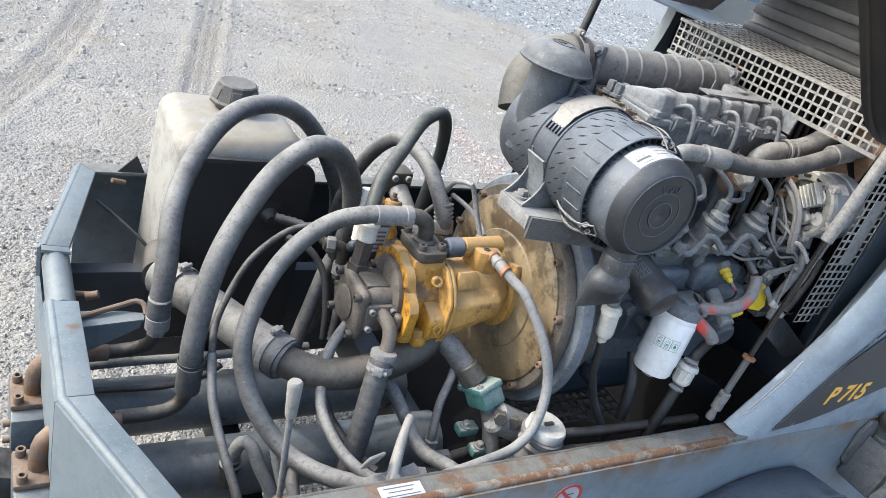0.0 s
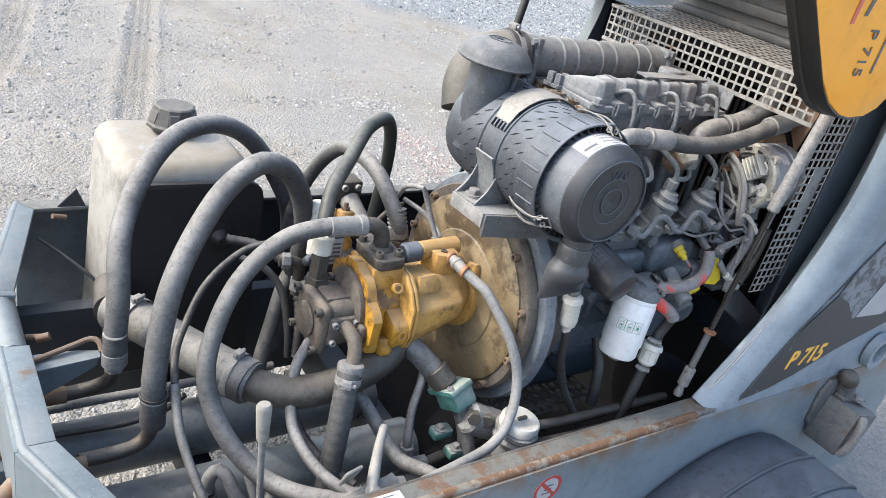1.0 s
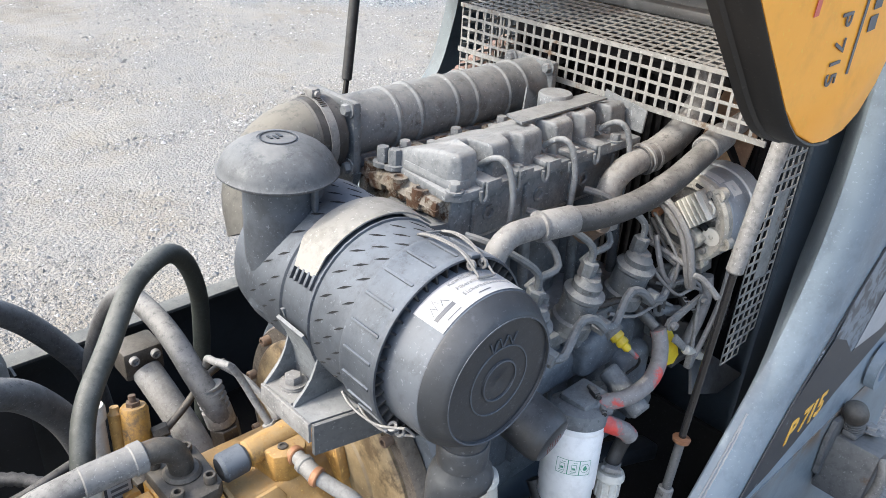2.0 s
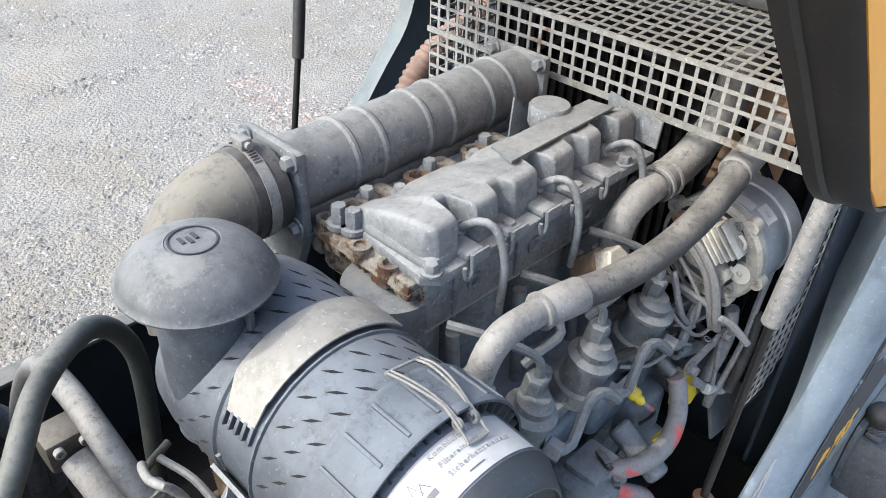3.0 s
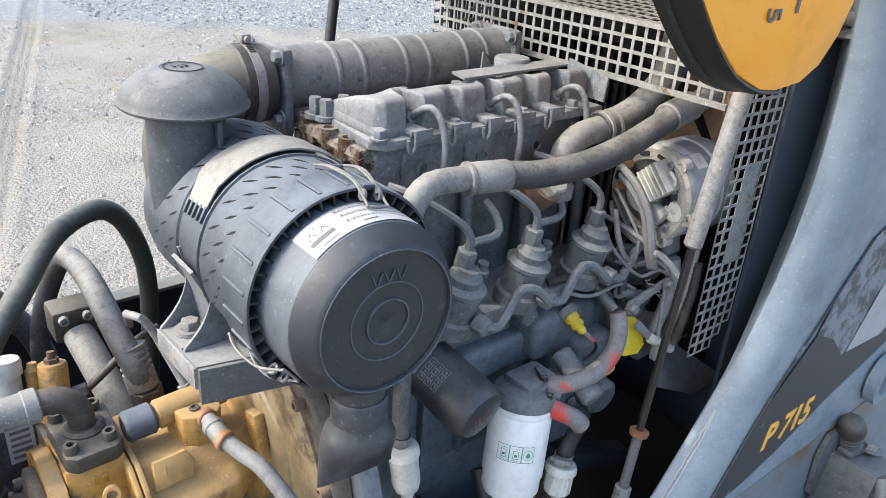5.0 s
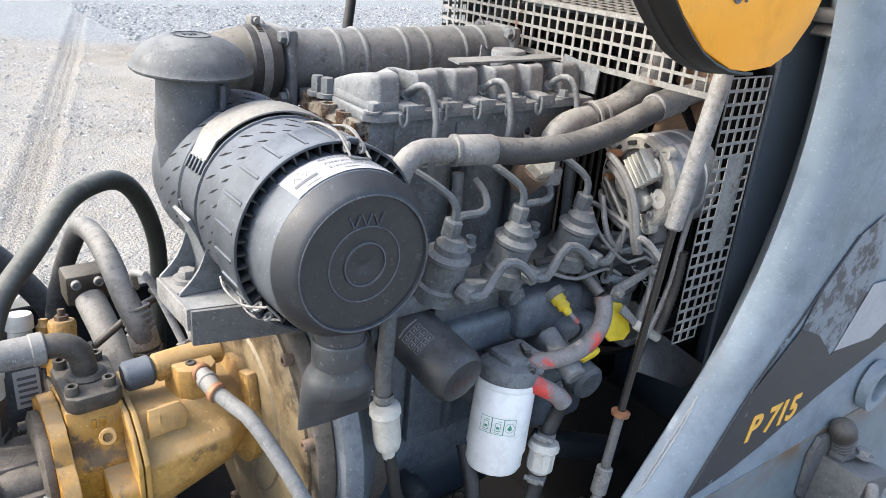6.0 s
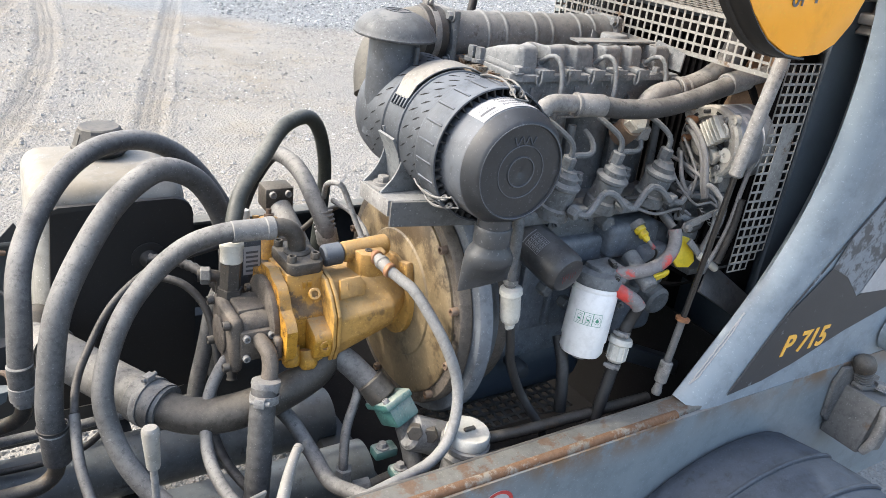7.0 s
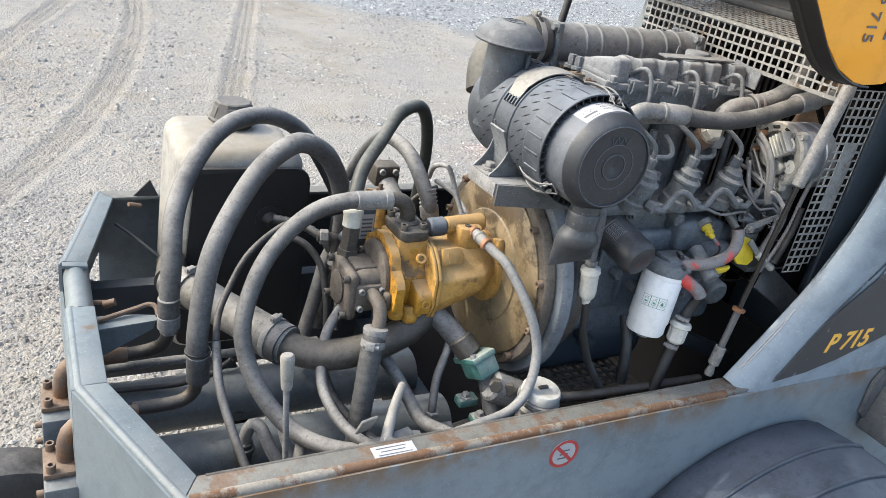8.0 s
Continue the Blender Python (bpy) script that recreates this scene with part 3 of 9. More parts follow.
def build_stones(name, spots, seed, big, colours, label):
    """Loose stones on the yard, too many to count."""
    rng = np.random.default_rng(seed)
    base = np.array([(1, 0, 0), (-1, 0, 0), (0, 1, 0), (0, -1, 0), (0, 0, 1), (0, 0, -1)], float)
    tris = np.array([(0, 2, 4), (2, 1, 4), (1, 3, 4), (3, 0, 4), (2, 0, 5), (1, 2, 5), (3, 1, 5), (0, 3, 5)])
    n = len(spots)
    s = np.clip(rng.lognormal(-5.05, 0.48, n), 0.003, 0.021) * big
    a = rng.uniform(0, 2 * math.pi, n)
    z = np.array([GZ + ground_height(x, y) for x, y in spots]) + 0.10 * s
    p = base[None] * (s[:, None, None] * rng.uniform(0.7, 1.3, (n, 6, 1)))
    p = p * np.stack((np.ones(n), rng.uniform(0.6, 1.0, n), rng.uniform(0.45, 0.8, n)), 1)[:, None, :]
    xy = np.array(spots)
    verts = np.stack((p[:, :, 0] * np.cos(a)[:, None] - p[:, :, 1] * np.sin(a)[:, None] + xy[:, :1], p[:, :, 0] * np.sin(a)[:, None] + p[:, :, 1] * np.cos(a)[:, None] + xy[:, 1:], p[:, :, 2] + z[:, None]), 2).reshape(-1, 3).tolist()
    faces = (tris[None] + 6 * np.arange(n)[:, None, None]).reshape(-1, 3).tolist()
    me = bpy.data.meshes.new(name)
    me.from_pydata(verts, [], faces)
    m = bpy.data.materials.new(name)
    m.use_nodes = True
    N, L = m.node_tree.nodes, m.node_tree.links
    b = N["Principled BSDF"]
    b.inputs["Roughness"].default_value = 0.9
    geo = N.new("ShaderNodeNewGeometry")
    r = N.new("ShaderNodeValToRGB")
    e = r.color_ramp.elements
    e[0].color, e[1].color = (*colours[0], 1), (*colours[3], 1)
    e.new(0.35).color = (*colours[1], 1)
    e.new(0.75).color = (*colours[2], 1)
    L.new(geo.outputs["Random Per Island"], r.inputs[0])
    L.new(r.outputs[0], b.inputs["Base Color"])
    me.materials.append(m)
    tagged(new(name, me), label, "gravel", kind="stuff")


def scatter_stones():
    rng = np.random.default_rng(4)
    spots = np.column_stack((rng.uniform(-2.6, 6.8, 120000), rng.uniform(0.2, 10.3, 120000))).tolist()
    spots = [p for p in spots if noise.noise(Vector((p[0] * 0.9, p[1] * 0.9, 2.2))) + 0.6 * noise.noise(Vector((p[0] * 3.1, p[1] * 3.1, 5.2))) > rng.uniform(-0.30, 0.30) and track_share(*p) < rng.uniform(0.1, 1.0) and gravel_share(*p) < 0.5 and not (p[0] < 0.4 and p[1] < 2.3)]
    for n, (x0, sx), (y0, sy) in ((600, (1.82, 0.13), (3.76, 0.07)), (500, (1.25, 0.2), (3.75, 0.06)), (900, (0.35, 0.5), (5.2, 0.3))):
        spots += np.column_stack((rng.normal(x0, sx, n), rng.normal(y0, sy, n))).tolist()
    build_stones("gravel_stones", spots, 4, 1.0, ((0.15, 0.147, 0.14), (0.23, 0.226, 0.218), (0.285, 0.276, 0.262), (0.42, 0.414, 0.40)), "loose grey gravel stones scattered over the yard")
    beside = np.column_stack((rng.uniform(-2.2, 0.4, 34000), rng.uniform(-0.2, 2.6, 34000))).tolist()
    build_stones("fine_gravel", beside, 12, 0.62, ((0.085, 0.083, 0.078), (0.165, 0.161, 0.152), (0.235, 0.228, 0.215), (0.40, 0.394, 0.38)), "fine loose gravel beside the machine's end")
    pink = np.column_stack((rng.normal(1.78, 0.10, 900), rng.uniform(2.4, 3.3, 900))).tolist()
    build_stones("pink_gravel", pink, 8, 1.0, ((0.20, 0.16, 0.145), (0.31, 0.25, 0.23), (0.36, 0.30, 0.28), (0.50, 0.45, 0.43)), "pinkish crushed gravel strewn in a line over the yard")
    far = np.column_stack((rng.uniform(2.0, 9.0, 60000), rng.uniform(4.0, 11.5, 60000))).tolist()
    far = [p for p in far if gravel_share(*p) > rng.uniform(0.3, 0.9)][:26000]
    build_stones("blue_gravel", far, 6, 1.6, ((0.075, 0.083, 0.090), (0.19, 0.203, 0.213), (0.27, 0.285, 0.295), (0.46, 0.47, 0.47)), "blue-grey crushed gravel spread at the far side")


build_ground()
scatter_stones()

# ---- machine frame ----
RAIL_Z = 0.978


def build_frame():
    t = thing("machine_frame", (-0.1, 0.35, 0.62), "open blue-grey painted steel machine frame with rusty top edges", "machine frame")
    ox = [(1.35, -0.235), (-0.70, -0.235), (-0.825, 0.075), (-0.830, 0.525), (-0.735, 0.90), (1.35, 0.93)]
    inn = [(1.35, -0.187), (-0.672, -0.187), (-0.775, 0.075), (-0.780, 0.515), (-0.70, 0.855), (1.35, 0.885)]

    def flange(name, i, j, material, label, z=RAIL_Z, a0=0.0, a1=1.0):
        o1, o2, n1, n2 = V(*ox[i]), V(*ox[j]), V(*inn[i]), V(*inn[j])
        p = [o1.lerp(o2, a0), o1.lerp(o2, a1), n1.lerp(n2, a1), n1.lerp(n2, a0)]
        bm = slab(bmesh.new(), [(q.x, q.y) for q in p], (0, 0, z - 0.008), (1, 0, 0), (0, 1, 0), 0.008, 0.003)
        return part(name, bm, material, t, label)

    def wall(name, i, j, z0, z1, material, a0=0.0, a1=1.0, label=""):
        o1, o2 = V(*ox[i]), V(*ox[j])
        a, b = o1.lerp(o2, a0), o1.lerp(o2, a1)
        d = (b - a).normalized()
        bm = slab(bmesh.new(), [(0, z0), ((b - a).length, z0), ((b - a).length, z1), (0, z1)], (a.x, a.y, 0), (d.x, d.y, 0), (0, 0, 1), -0.007)
        return part(name, bm, material, t, label)

    flange("near_rail", 0, 1, FRAME_RUST, "pale worn top rail with a rusted edge", a0=0.42)
    part("rail_lip", rod(bmesh.new(), (-0.66, -0.190, RAIL_Z - 0.003), (0.46, -0.190, RAIL_Z - 0.003), 0.0042, seg=10), GRIME, t, "black grimy inner lip of the rail")
    wall("near_wall", 0, 1, 0.56, RAIL_Z - 0.0085, WALL_BLUE)
    # a rounded rusty fold along the outer edge of the near rail
    part("rail_edge", rod(bmesh.new(), (-0.69, -0.2285, RAIL_Z - 0.008), (0.40, -0.2285, RAIL_Z - 0.008), 0.0095, seg=16), RUST_EDGE, t, "rust-eaten edge of the rail")
    flange("corner_rail", 1, 2, FRAME_BLUE, "")
    wall("corner_wall", 1, 2, 0.60, RAIL_Z - 0.0085, WALL_CLEAN)
    flange("end_rail", 2, 3, FRAME_BLUE, "", a0=0.0, a1=0.58)
    flange("end_rail", 2, 3, FRAME_BLUE, "", a0=0.955, a1=1.0)
    wall("end_wall", 2, 3, 0.80, RAIL_Z - 0.0085, WALL_CLEAN, 0.0, 0.58)
    wall("end_wall", 2, 3, 0.80, RAIL_Z - 0.075, WALL_CLEAN, 0.58, 1.0)
    flange("corner_rail", 3, 4, FRAME_BLUE, "")
    wall("corner_wall", 3, 4, 0.80, RAIL_Z - 0.0085, WALL_CLEAN)
    flange("far_rail", 4, 5, FAR_PAINT, "")
    # this wall's shade is in its colour: dim blue-grey first, then near-black
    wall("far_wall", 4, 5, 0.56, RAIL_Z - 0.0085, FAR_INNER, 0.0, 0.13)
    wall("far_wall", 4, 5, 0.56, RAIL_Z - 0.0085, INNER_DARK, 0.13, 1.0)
    for (x0, y0), (x1, y1), a0, a1 in ((ox[1], ox[2], 0.0, 1.0), (ox[2], ox[3], 0.0, 0.58), (ox[3], ox[4], 0.0, 1.0)):
        p, q = V(x0, y0, RAIL_Z - 0.0085), V(x1, y1, RAIL_Z - 0.0085)
        mid = V(-0.40, 0.35, RAIL_Z - 0.0085)
        d = V(y1 - y0, x0 - x1, 0).normalized()
        d = d * (0.006 if d.dot(mid - p) > 0 else -0.006)
        part("rail_fold", rod(bmesh.new(), p.lerp(q, a0) + d, p.lerp(q, a1) + d, 0.0092, seg=16), FRAME_BLUE, t)
    # half-round hinge channel in the gap of the end rail
    bm = bmesh.new()
    rows = []
    for y in (0.338, 0.345, 0.50, 0.515):
        rr = 0.026
        rows.append([(-0.803 + rr * math.cos(a) * 1.0, y, RAIL_Z - 0.035 + rr * 1.25 * math.sin(a)) for a in [math.pi * k / 8 for k in range(9)]])
    sheet(bm, rows, 0.003)
    part("hinge_channel", bm, FRAME_BLUE, t, "half-round hinge channel with bare worn lip")
    bm = rod(bmesh.new(), (-0.79, 0.425, 0.93), (-0.745, 0.41, 0.935), 0.005)
    rod(bm, (-0.757, 0.41, 0.93), (-0.735, 0.405, 0.938), 0.008, seg=12)
    part("hinge_pin", bm, STEEL_RUST, t, "small rusty hinge pin")
    # latch hook: a bent strip on a gusset
    bm = slab(bmesh.new(), [(-0.775, 0.30), (-0.665, 0.315), (-0.66, 0.335), (-0.70, 0.345), (-0.775, 0.35)], (0, 0, 0.936), (1, 0, 0), (0, 1, 0), 0.004)
    slab(bm, [(0, 0), (0.11, 0.002), (0.105, -0.02), (0.0, -0.07)], (-0.775, 0.312, 0.938), (1, 0.1, 0), (0, 0, 1), 0.004)
    part("latch_gusset", bm, FRAME_BLUE, t)
    bm = sweep(bmesh.new(), [(-0.775, 0.325, 0.944), (-0.70, 0.348, 0.952), (-0.675, 0.352, 0.957), (-0.662, 0.342, 0.955), (-0.66, 0.325, 0.944)], 0.0055, 8)
    part("latch_hook", bm, STEEL_RUST, t, "rusty bent latch strip")
    # gusset in the far corner
    bm = slab(bmesh.new(), [(0, 0), (0.075, 0), (0.05, 0.055)], (-0.66, 0.865, RAIL_Z - 0.01), (1, 0, 0), (0, 0, 1), 0.005)
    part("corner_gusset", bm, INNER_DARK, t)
    bm = rod(bmesh.new(), (-0.665, 0.84, 0.965), (-0.635, 0.85, 0.955), 0.006)
    part("corner_screw", bm, STEEL_RUST, t)
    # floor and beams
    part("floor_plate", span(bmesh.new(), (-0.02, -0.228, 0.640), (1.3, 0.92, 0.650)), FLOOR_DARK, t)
    # added plate, no known part: hides the sunlit floor and keeps the bay dark
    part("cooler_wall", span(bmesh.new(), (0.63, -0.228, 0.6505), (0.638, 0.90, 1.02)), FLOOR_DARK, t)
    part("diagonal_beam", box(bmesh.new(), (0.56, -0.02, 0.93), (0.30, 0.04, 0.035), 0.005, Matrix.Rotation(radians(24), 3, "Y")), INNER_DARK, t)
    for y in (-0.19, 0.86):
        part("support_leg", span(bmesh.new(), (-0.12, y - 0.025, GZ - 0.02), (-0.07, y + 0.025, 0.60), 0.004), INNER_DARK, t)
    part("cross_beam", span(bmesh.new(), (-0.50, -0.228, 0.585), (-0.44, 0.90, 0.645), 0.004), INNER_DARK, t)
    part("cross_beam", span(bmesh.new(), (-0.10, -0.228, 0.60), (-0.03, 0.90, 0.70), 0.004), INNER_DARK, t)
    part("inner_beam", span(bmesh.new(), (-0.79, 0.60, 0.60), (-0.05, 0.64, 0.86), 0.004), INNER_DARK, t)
    # cable along the far corner wall
    bm = sweep(bmesh.new(), [(-0.70, 0.80, 0.93), (-0.66, 0.76, 0.91), (-0.60, 0.70, 0.87), (-0.54, 0.66, 0.80)], 0.004, 8)
    part("corner_rod", bm, INNER_DARK, t)
    return t


build_frame()

# ---- rear body shell ----
SHELL_EDGE = [(0.425, 0.985), (0.47, 1.045), (0.53, 1.125), (0.585, 1.205), (0.63, 1.29), (0.658, 1.37), (0.675, 1.46), (0.68, 1.56), (0.672, 1.66), (0.655, 1.74)]


def build_shell():
    t = thing("engine_shroud", (0.9, -0.22, 0.98), "blue-grey painted steel engine shroud with a rounded front edge", "engine shroud")
    bm = bmesh.new()
    pts = [V(x, 0, z) for x, z in SHELL_EDGE]
    cp = curve_points(pts, 0.03)
    rows = []
    for p in cp:
        i = cp.index(p)
        tg = (cp[min(i + 1, len(cp) - 1)] - cp[max(i - 1, 0)]).normalized()
        nrm = V(tg.z, 0, -tg.x)                      # into the panel
        d = min(1.0, max(0.0, (p.z - 1.18) / 0.2))
        d = d * d * (3 - 2 * d)
        row = [V(p.x + 0.072 * d, -0.190 + 0.040 * d, p.z) + nrm * 0.003, V(p.x + 0.030 * d, -0.193 + 0.012 * d, p.z), V(p.x, -0.197, p.z), V(p.x, -0.213, p.z) + nrm * 0.005,
               V(p.x, -0.228, p.z) + nrm * 0.020, V(p.x, -0.238, p.z) + nrm * 0.045, V(p.x, -0.240, p.z) + nrm * 0.075]
        rows.append(row)
    sheet(bm, rows, 0.003)
    part("edge_flange", bm, SHELL_BLUE, t, "rounded raised lip with a worn pale line")
    inner = [(r[-1].x, r[-1].z) for r in rows]
    bm = sheet(bmesh.new(), [[(x, -0.240, z), (0.5 * x + 0.775, -0.240, z), (1.55, -0.240, z)] for x, z in [(inner[0][0], 0.90)] + inner], 0.003)
    part("side_panel", bm, SHELL_BLUE, t)
    # paint chipped along the lip: a dark bare streak between two ragged pale lines
    line = curve_points([r[2].lerp(r[3], 0.5) + V(-0.0016, -0.0016, 0.0010) for r in rows[1:7]], 0.004)
    for off in (0.0, 0.0045):
        q = []
        for k, p in enumerate(line):
            w = off * min(1.0, 0.08 * (len(line) - k), 0.25 * k) + 0.0015 * noise.noise(p * 170 + V(0, 0, off * 900))
            q.append(p + V(0.26, -0.94, -0.2) * w)
        part("chipped_line", sweep(bmesh.new(), q, lambda u: 0.0014 + 0.0007 * noise.noise(V(40 * u, off * 500, 0)), 6, False), LABEL_WHITE, t, "chipped pale edge line")
    # weathered dark sticker with the model number
    st = [(0.520, 0.992), (0.62, 1.002), (0.709, 1.022), (0.858, 1.068), (1.30, 1.17), (1.30, 1.235), (0.86, 1.152), (0.80, 1.205), (0.735, 1.235), (0.632, 1.146)]
    bm = slab(bmesh.new(), st, (0, -0.2428, 0), (1, 0, 0), (0, 0, 1), 0.0008)
    part("dark_sticker", bm, STRIPE_BLACK, t, "weathered black sticker with flaking edges")
    bm = slab(bmesh.new(), [(0.735, 1.2355), (0.80, 1.2055), (0.86, 1.1525), (0.93, 1.20), (0.945, 1.30), (0.90, 1.40), (0.84, 1.375), (0.757, 1.286)], (0, -0.2428, 0), (1, 0, 0), (0, 0, 1), 0.0007)
    part("sticker_rest", bm, STRIPE_FLAKED, t, "flaked grey remains of a sticker")
    bm = sweep(bmesh.new(), [(0.527, -0.2424, 1.000), (0.632, -0.2424, 1.149), (0.757, -0.2424, 1.290), (0.835, -0.2424, 1.374)], 0.0018, 6)
    part("sticker_edge", bm, STRIPE_BLACK, t)
    R, U = V(1, 0, 0.0), V(0, 0, 1)
    R.normalize()
    m = plane_matrix((0.727, -0.2442, 1.071), R, U) @ Matrix(((1, 0.22, 0, 0), (0, 1, 0, 0), (0, 0, 1, 0), (0, 0, 0, 1)))
    lettering("model_number", "P 715", 0.064, m, ORANGE_INK, t, "orange-yellow letters P 715", 0.0016)
    bm = slab(bmesh.new(), [(0.0, 0.0), (0.13, -0.01), (0.20, 0.02), (0.20, 0.10), (0.07, 0.11)], (0.868, -0.2445, 1.158), (1, 0, 0), (0, 0, 1), 0.0006)
    part("torn_sticker", bm, LABEL_WHITE, t, "torn pale remnant of a sticker")
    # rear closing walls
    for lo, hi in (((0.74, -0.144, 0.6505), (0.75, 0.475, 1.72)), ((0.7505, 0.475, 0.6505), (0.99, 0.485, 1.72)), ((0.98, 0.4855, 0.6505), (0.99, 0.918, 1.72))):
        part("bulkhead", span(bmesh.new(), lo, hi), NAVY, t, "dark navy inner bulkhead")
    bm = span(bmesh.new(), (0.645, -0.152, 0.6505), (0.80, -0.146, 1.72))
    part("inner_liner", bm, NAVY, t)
    # far side panel with its rounded front edge
    bm = bmesh.new()
    rows2 = []
    far = curve_points([V(x, 0, z) for x, z in ((0.50, 0.985), (0.56, 1.06), (0.64, 1.15), (0.727, 1.245), (0.80, 1.334), (0.862, 1.41), (0.895, 1.50), (0.915, 1.58), (0.925, 1.68), (0.925, 1.74))], 0.03)
    for p in far:
        rows2.append([V(p.x - 0.025, 0.862, p.z), V(p.x - 0.022, 0.905, p.z), V(p.x, 0.925, p.z), V(p.x + 0.03, 0.932, p.z)])
    sheet(bm, rows2, 0.003)
    part("far_edge_flange", bm, FRAME_BLUE, t)
    bm = sheet(bmesh.new(), [[(x, 0.932, z), (1.55, 0.932, z)] for x, z in [(rows2[0][-1].x, 0.90)] + [(r[-1].x, r[-1].z) for r in rows2]], 0.003)
    part("far_panel", bm, SHELL_BLUE, t)
    part("rear_wall", span(bmesh.new(), (1.545, -0.236, 0.90), (1.550, 0.929, 1.655)), SHELL_BLUE, t)
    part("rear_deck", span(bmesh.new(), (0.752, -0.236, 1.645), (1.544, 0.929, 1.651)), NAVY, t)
    return t


build_shell()


# ---- mesh guard ----
def perforated(at, u, v, nu, nv, pitch, hole, depth, keep=None):
    """A sheet with square holes: nu by nv cells."""
    u, v = Vector(u).normalized(), Vector(v).normalized()
    w = u.cross(v) * depth
    bm = bmesh.new()
    at = Vector(at)
    cache = {}

    def vert(a, b, k):
        key = (round(a, 5), round(b, 5), k)
        if key not in cache:
            cache[key] = bm.verts.new(at + u * a + v * b + (w if k else V(0, 0, 0)))
        return cache[key]

    g = (pitch - hole) / 2
    for i in range(nu):
        for j in range(nv):
            if keep and not keep(i, j):
                continue
            a0, a1, a2, a3 = i * pitch, i * pitch + g, (i + 1) * pitch - g, (i + 1) * pitch
            b0, b1, b2, b3 = j * pitch, j * pitch + g, (j + 1) * pitch - g, (j + 1) * pitch
            for k in (0, 1):
                for q in (((a0, b0), (a3, b0), (a2, b1), (a1, b1)), ((a3, b0), (a3, b3), (a2, b2), (a2, b1)),
                          ((a3, b3), (a0, b3), (a1, b2), (a2, b2)), ((a0, b3), (a0, b0), (a1, b1), (a1, b2))):
                    bm.faces.new([vert(x, y, k) for x, y in q])
            for (x, y), (x2, y2) in (((a1, b1), (a2, b1)), ((a2, b1), (a2, b2)), ((a2, b2), (a1, b2)), ((a1, b2), (a1, b1))):
                bm.faces.new((vert(x, y, 0), vert(x2, y2, 0), vert(x2, y2, 1), vert(x, y, 1)))
    return bm


def build_guard():
    t = thing("fan_guard", (0.6, 0.17, 1.59), "pale zinc perforated fan guard with square holes", "guard")
    P = 0.0192
    n = 31
    part("front_grille", perforated((0.52, 0.466, 1.586), (0, -1, 0), (0, 0, 1), n, 4, P, 0.0145, 0.0015), MESH_ZINC, t, smooth=0)
    part("front_grille", perforated((0.5202, 0.466, 1.586 - 5 * P), (0, -1, 0), (0, 0, 1), 9, 5, P, 0.0145, 0.0015), MESH_ZINC, t, smooth=0)
    part("top_grille", perforated((0.52, 0.466, 1.586 + 4 * P), (0, -1, 0), (1, 0, 0.10), n, 12, P, 0.0145, 0.0015), MESH_ZINC, t, smooth=0)
    Q = 0.0184
    part("near_grille", perforated((0.551, -0.142, 1.205), (1, -0.02, 0.0), (0, 0, 1), 5, 22, Q, 0.0142, 0.0015,
                                   lambda i, j: not (j < 2 and i > 2 + j) and not (i in (2, 3) and 7 < j < 16)), MESH_ZINC, t, smooth=0)
    part("far_grille", perforated((0.52, 0.468, 1.40), (1, 0, 0), (0, 0, 1), 12, 14, P, 0.0145, 0.0015), MESH_ZINC, t, smooth=0)
    bm = span(bmesh.new(), (0.551 + 2 * Q, -0.1437, 1.205 + 8 * Q), (0.551 + 4 * Q, -0.1420, 1.205 + 16 * Q))
    part("blank_strip", bm, MESH_ZINC, t)
    bm = span(bmesh.new(), (0.515, -0.135, 1.582), (0.519, 0.468, 1.590))
    span(bm, (0.5155, -0.135, 1.661), (0.5185, 0.468, 1.668))
    part("edge_strip", bm, MESH_ZINC, t)
    return t


build_guard()


def build_cooler():
    t = thing("oil_cooler", (0.66, 0.17, 0.98), "dark finned oil cooler behind the fan guard", "cooler")
    # core and fins share the floor's black, which paints the dark behind the guard
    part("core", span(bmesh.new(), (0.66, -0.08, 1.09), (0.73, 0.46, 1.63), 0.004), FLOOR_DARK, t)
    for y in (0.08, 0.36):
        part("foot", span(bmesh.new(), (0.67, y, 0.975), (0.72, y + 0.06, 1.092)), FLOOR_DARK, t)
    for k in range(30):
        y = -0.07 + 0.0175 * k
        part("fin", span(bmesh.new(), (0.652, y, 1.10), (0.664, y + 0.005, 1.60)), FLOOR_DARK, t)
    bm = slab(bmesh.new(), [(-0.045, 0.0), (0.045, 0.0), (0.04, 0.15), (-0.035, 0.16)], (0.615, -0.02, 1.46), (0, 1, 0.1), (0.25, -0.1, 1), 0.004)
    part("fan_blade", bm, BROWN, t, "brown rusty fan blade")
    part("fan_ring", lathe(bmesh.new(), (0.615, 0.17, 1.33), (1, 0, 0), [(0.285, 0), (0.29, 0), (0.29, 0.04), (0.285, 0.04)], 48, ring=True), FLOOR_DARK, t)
    return t


build_cooler()


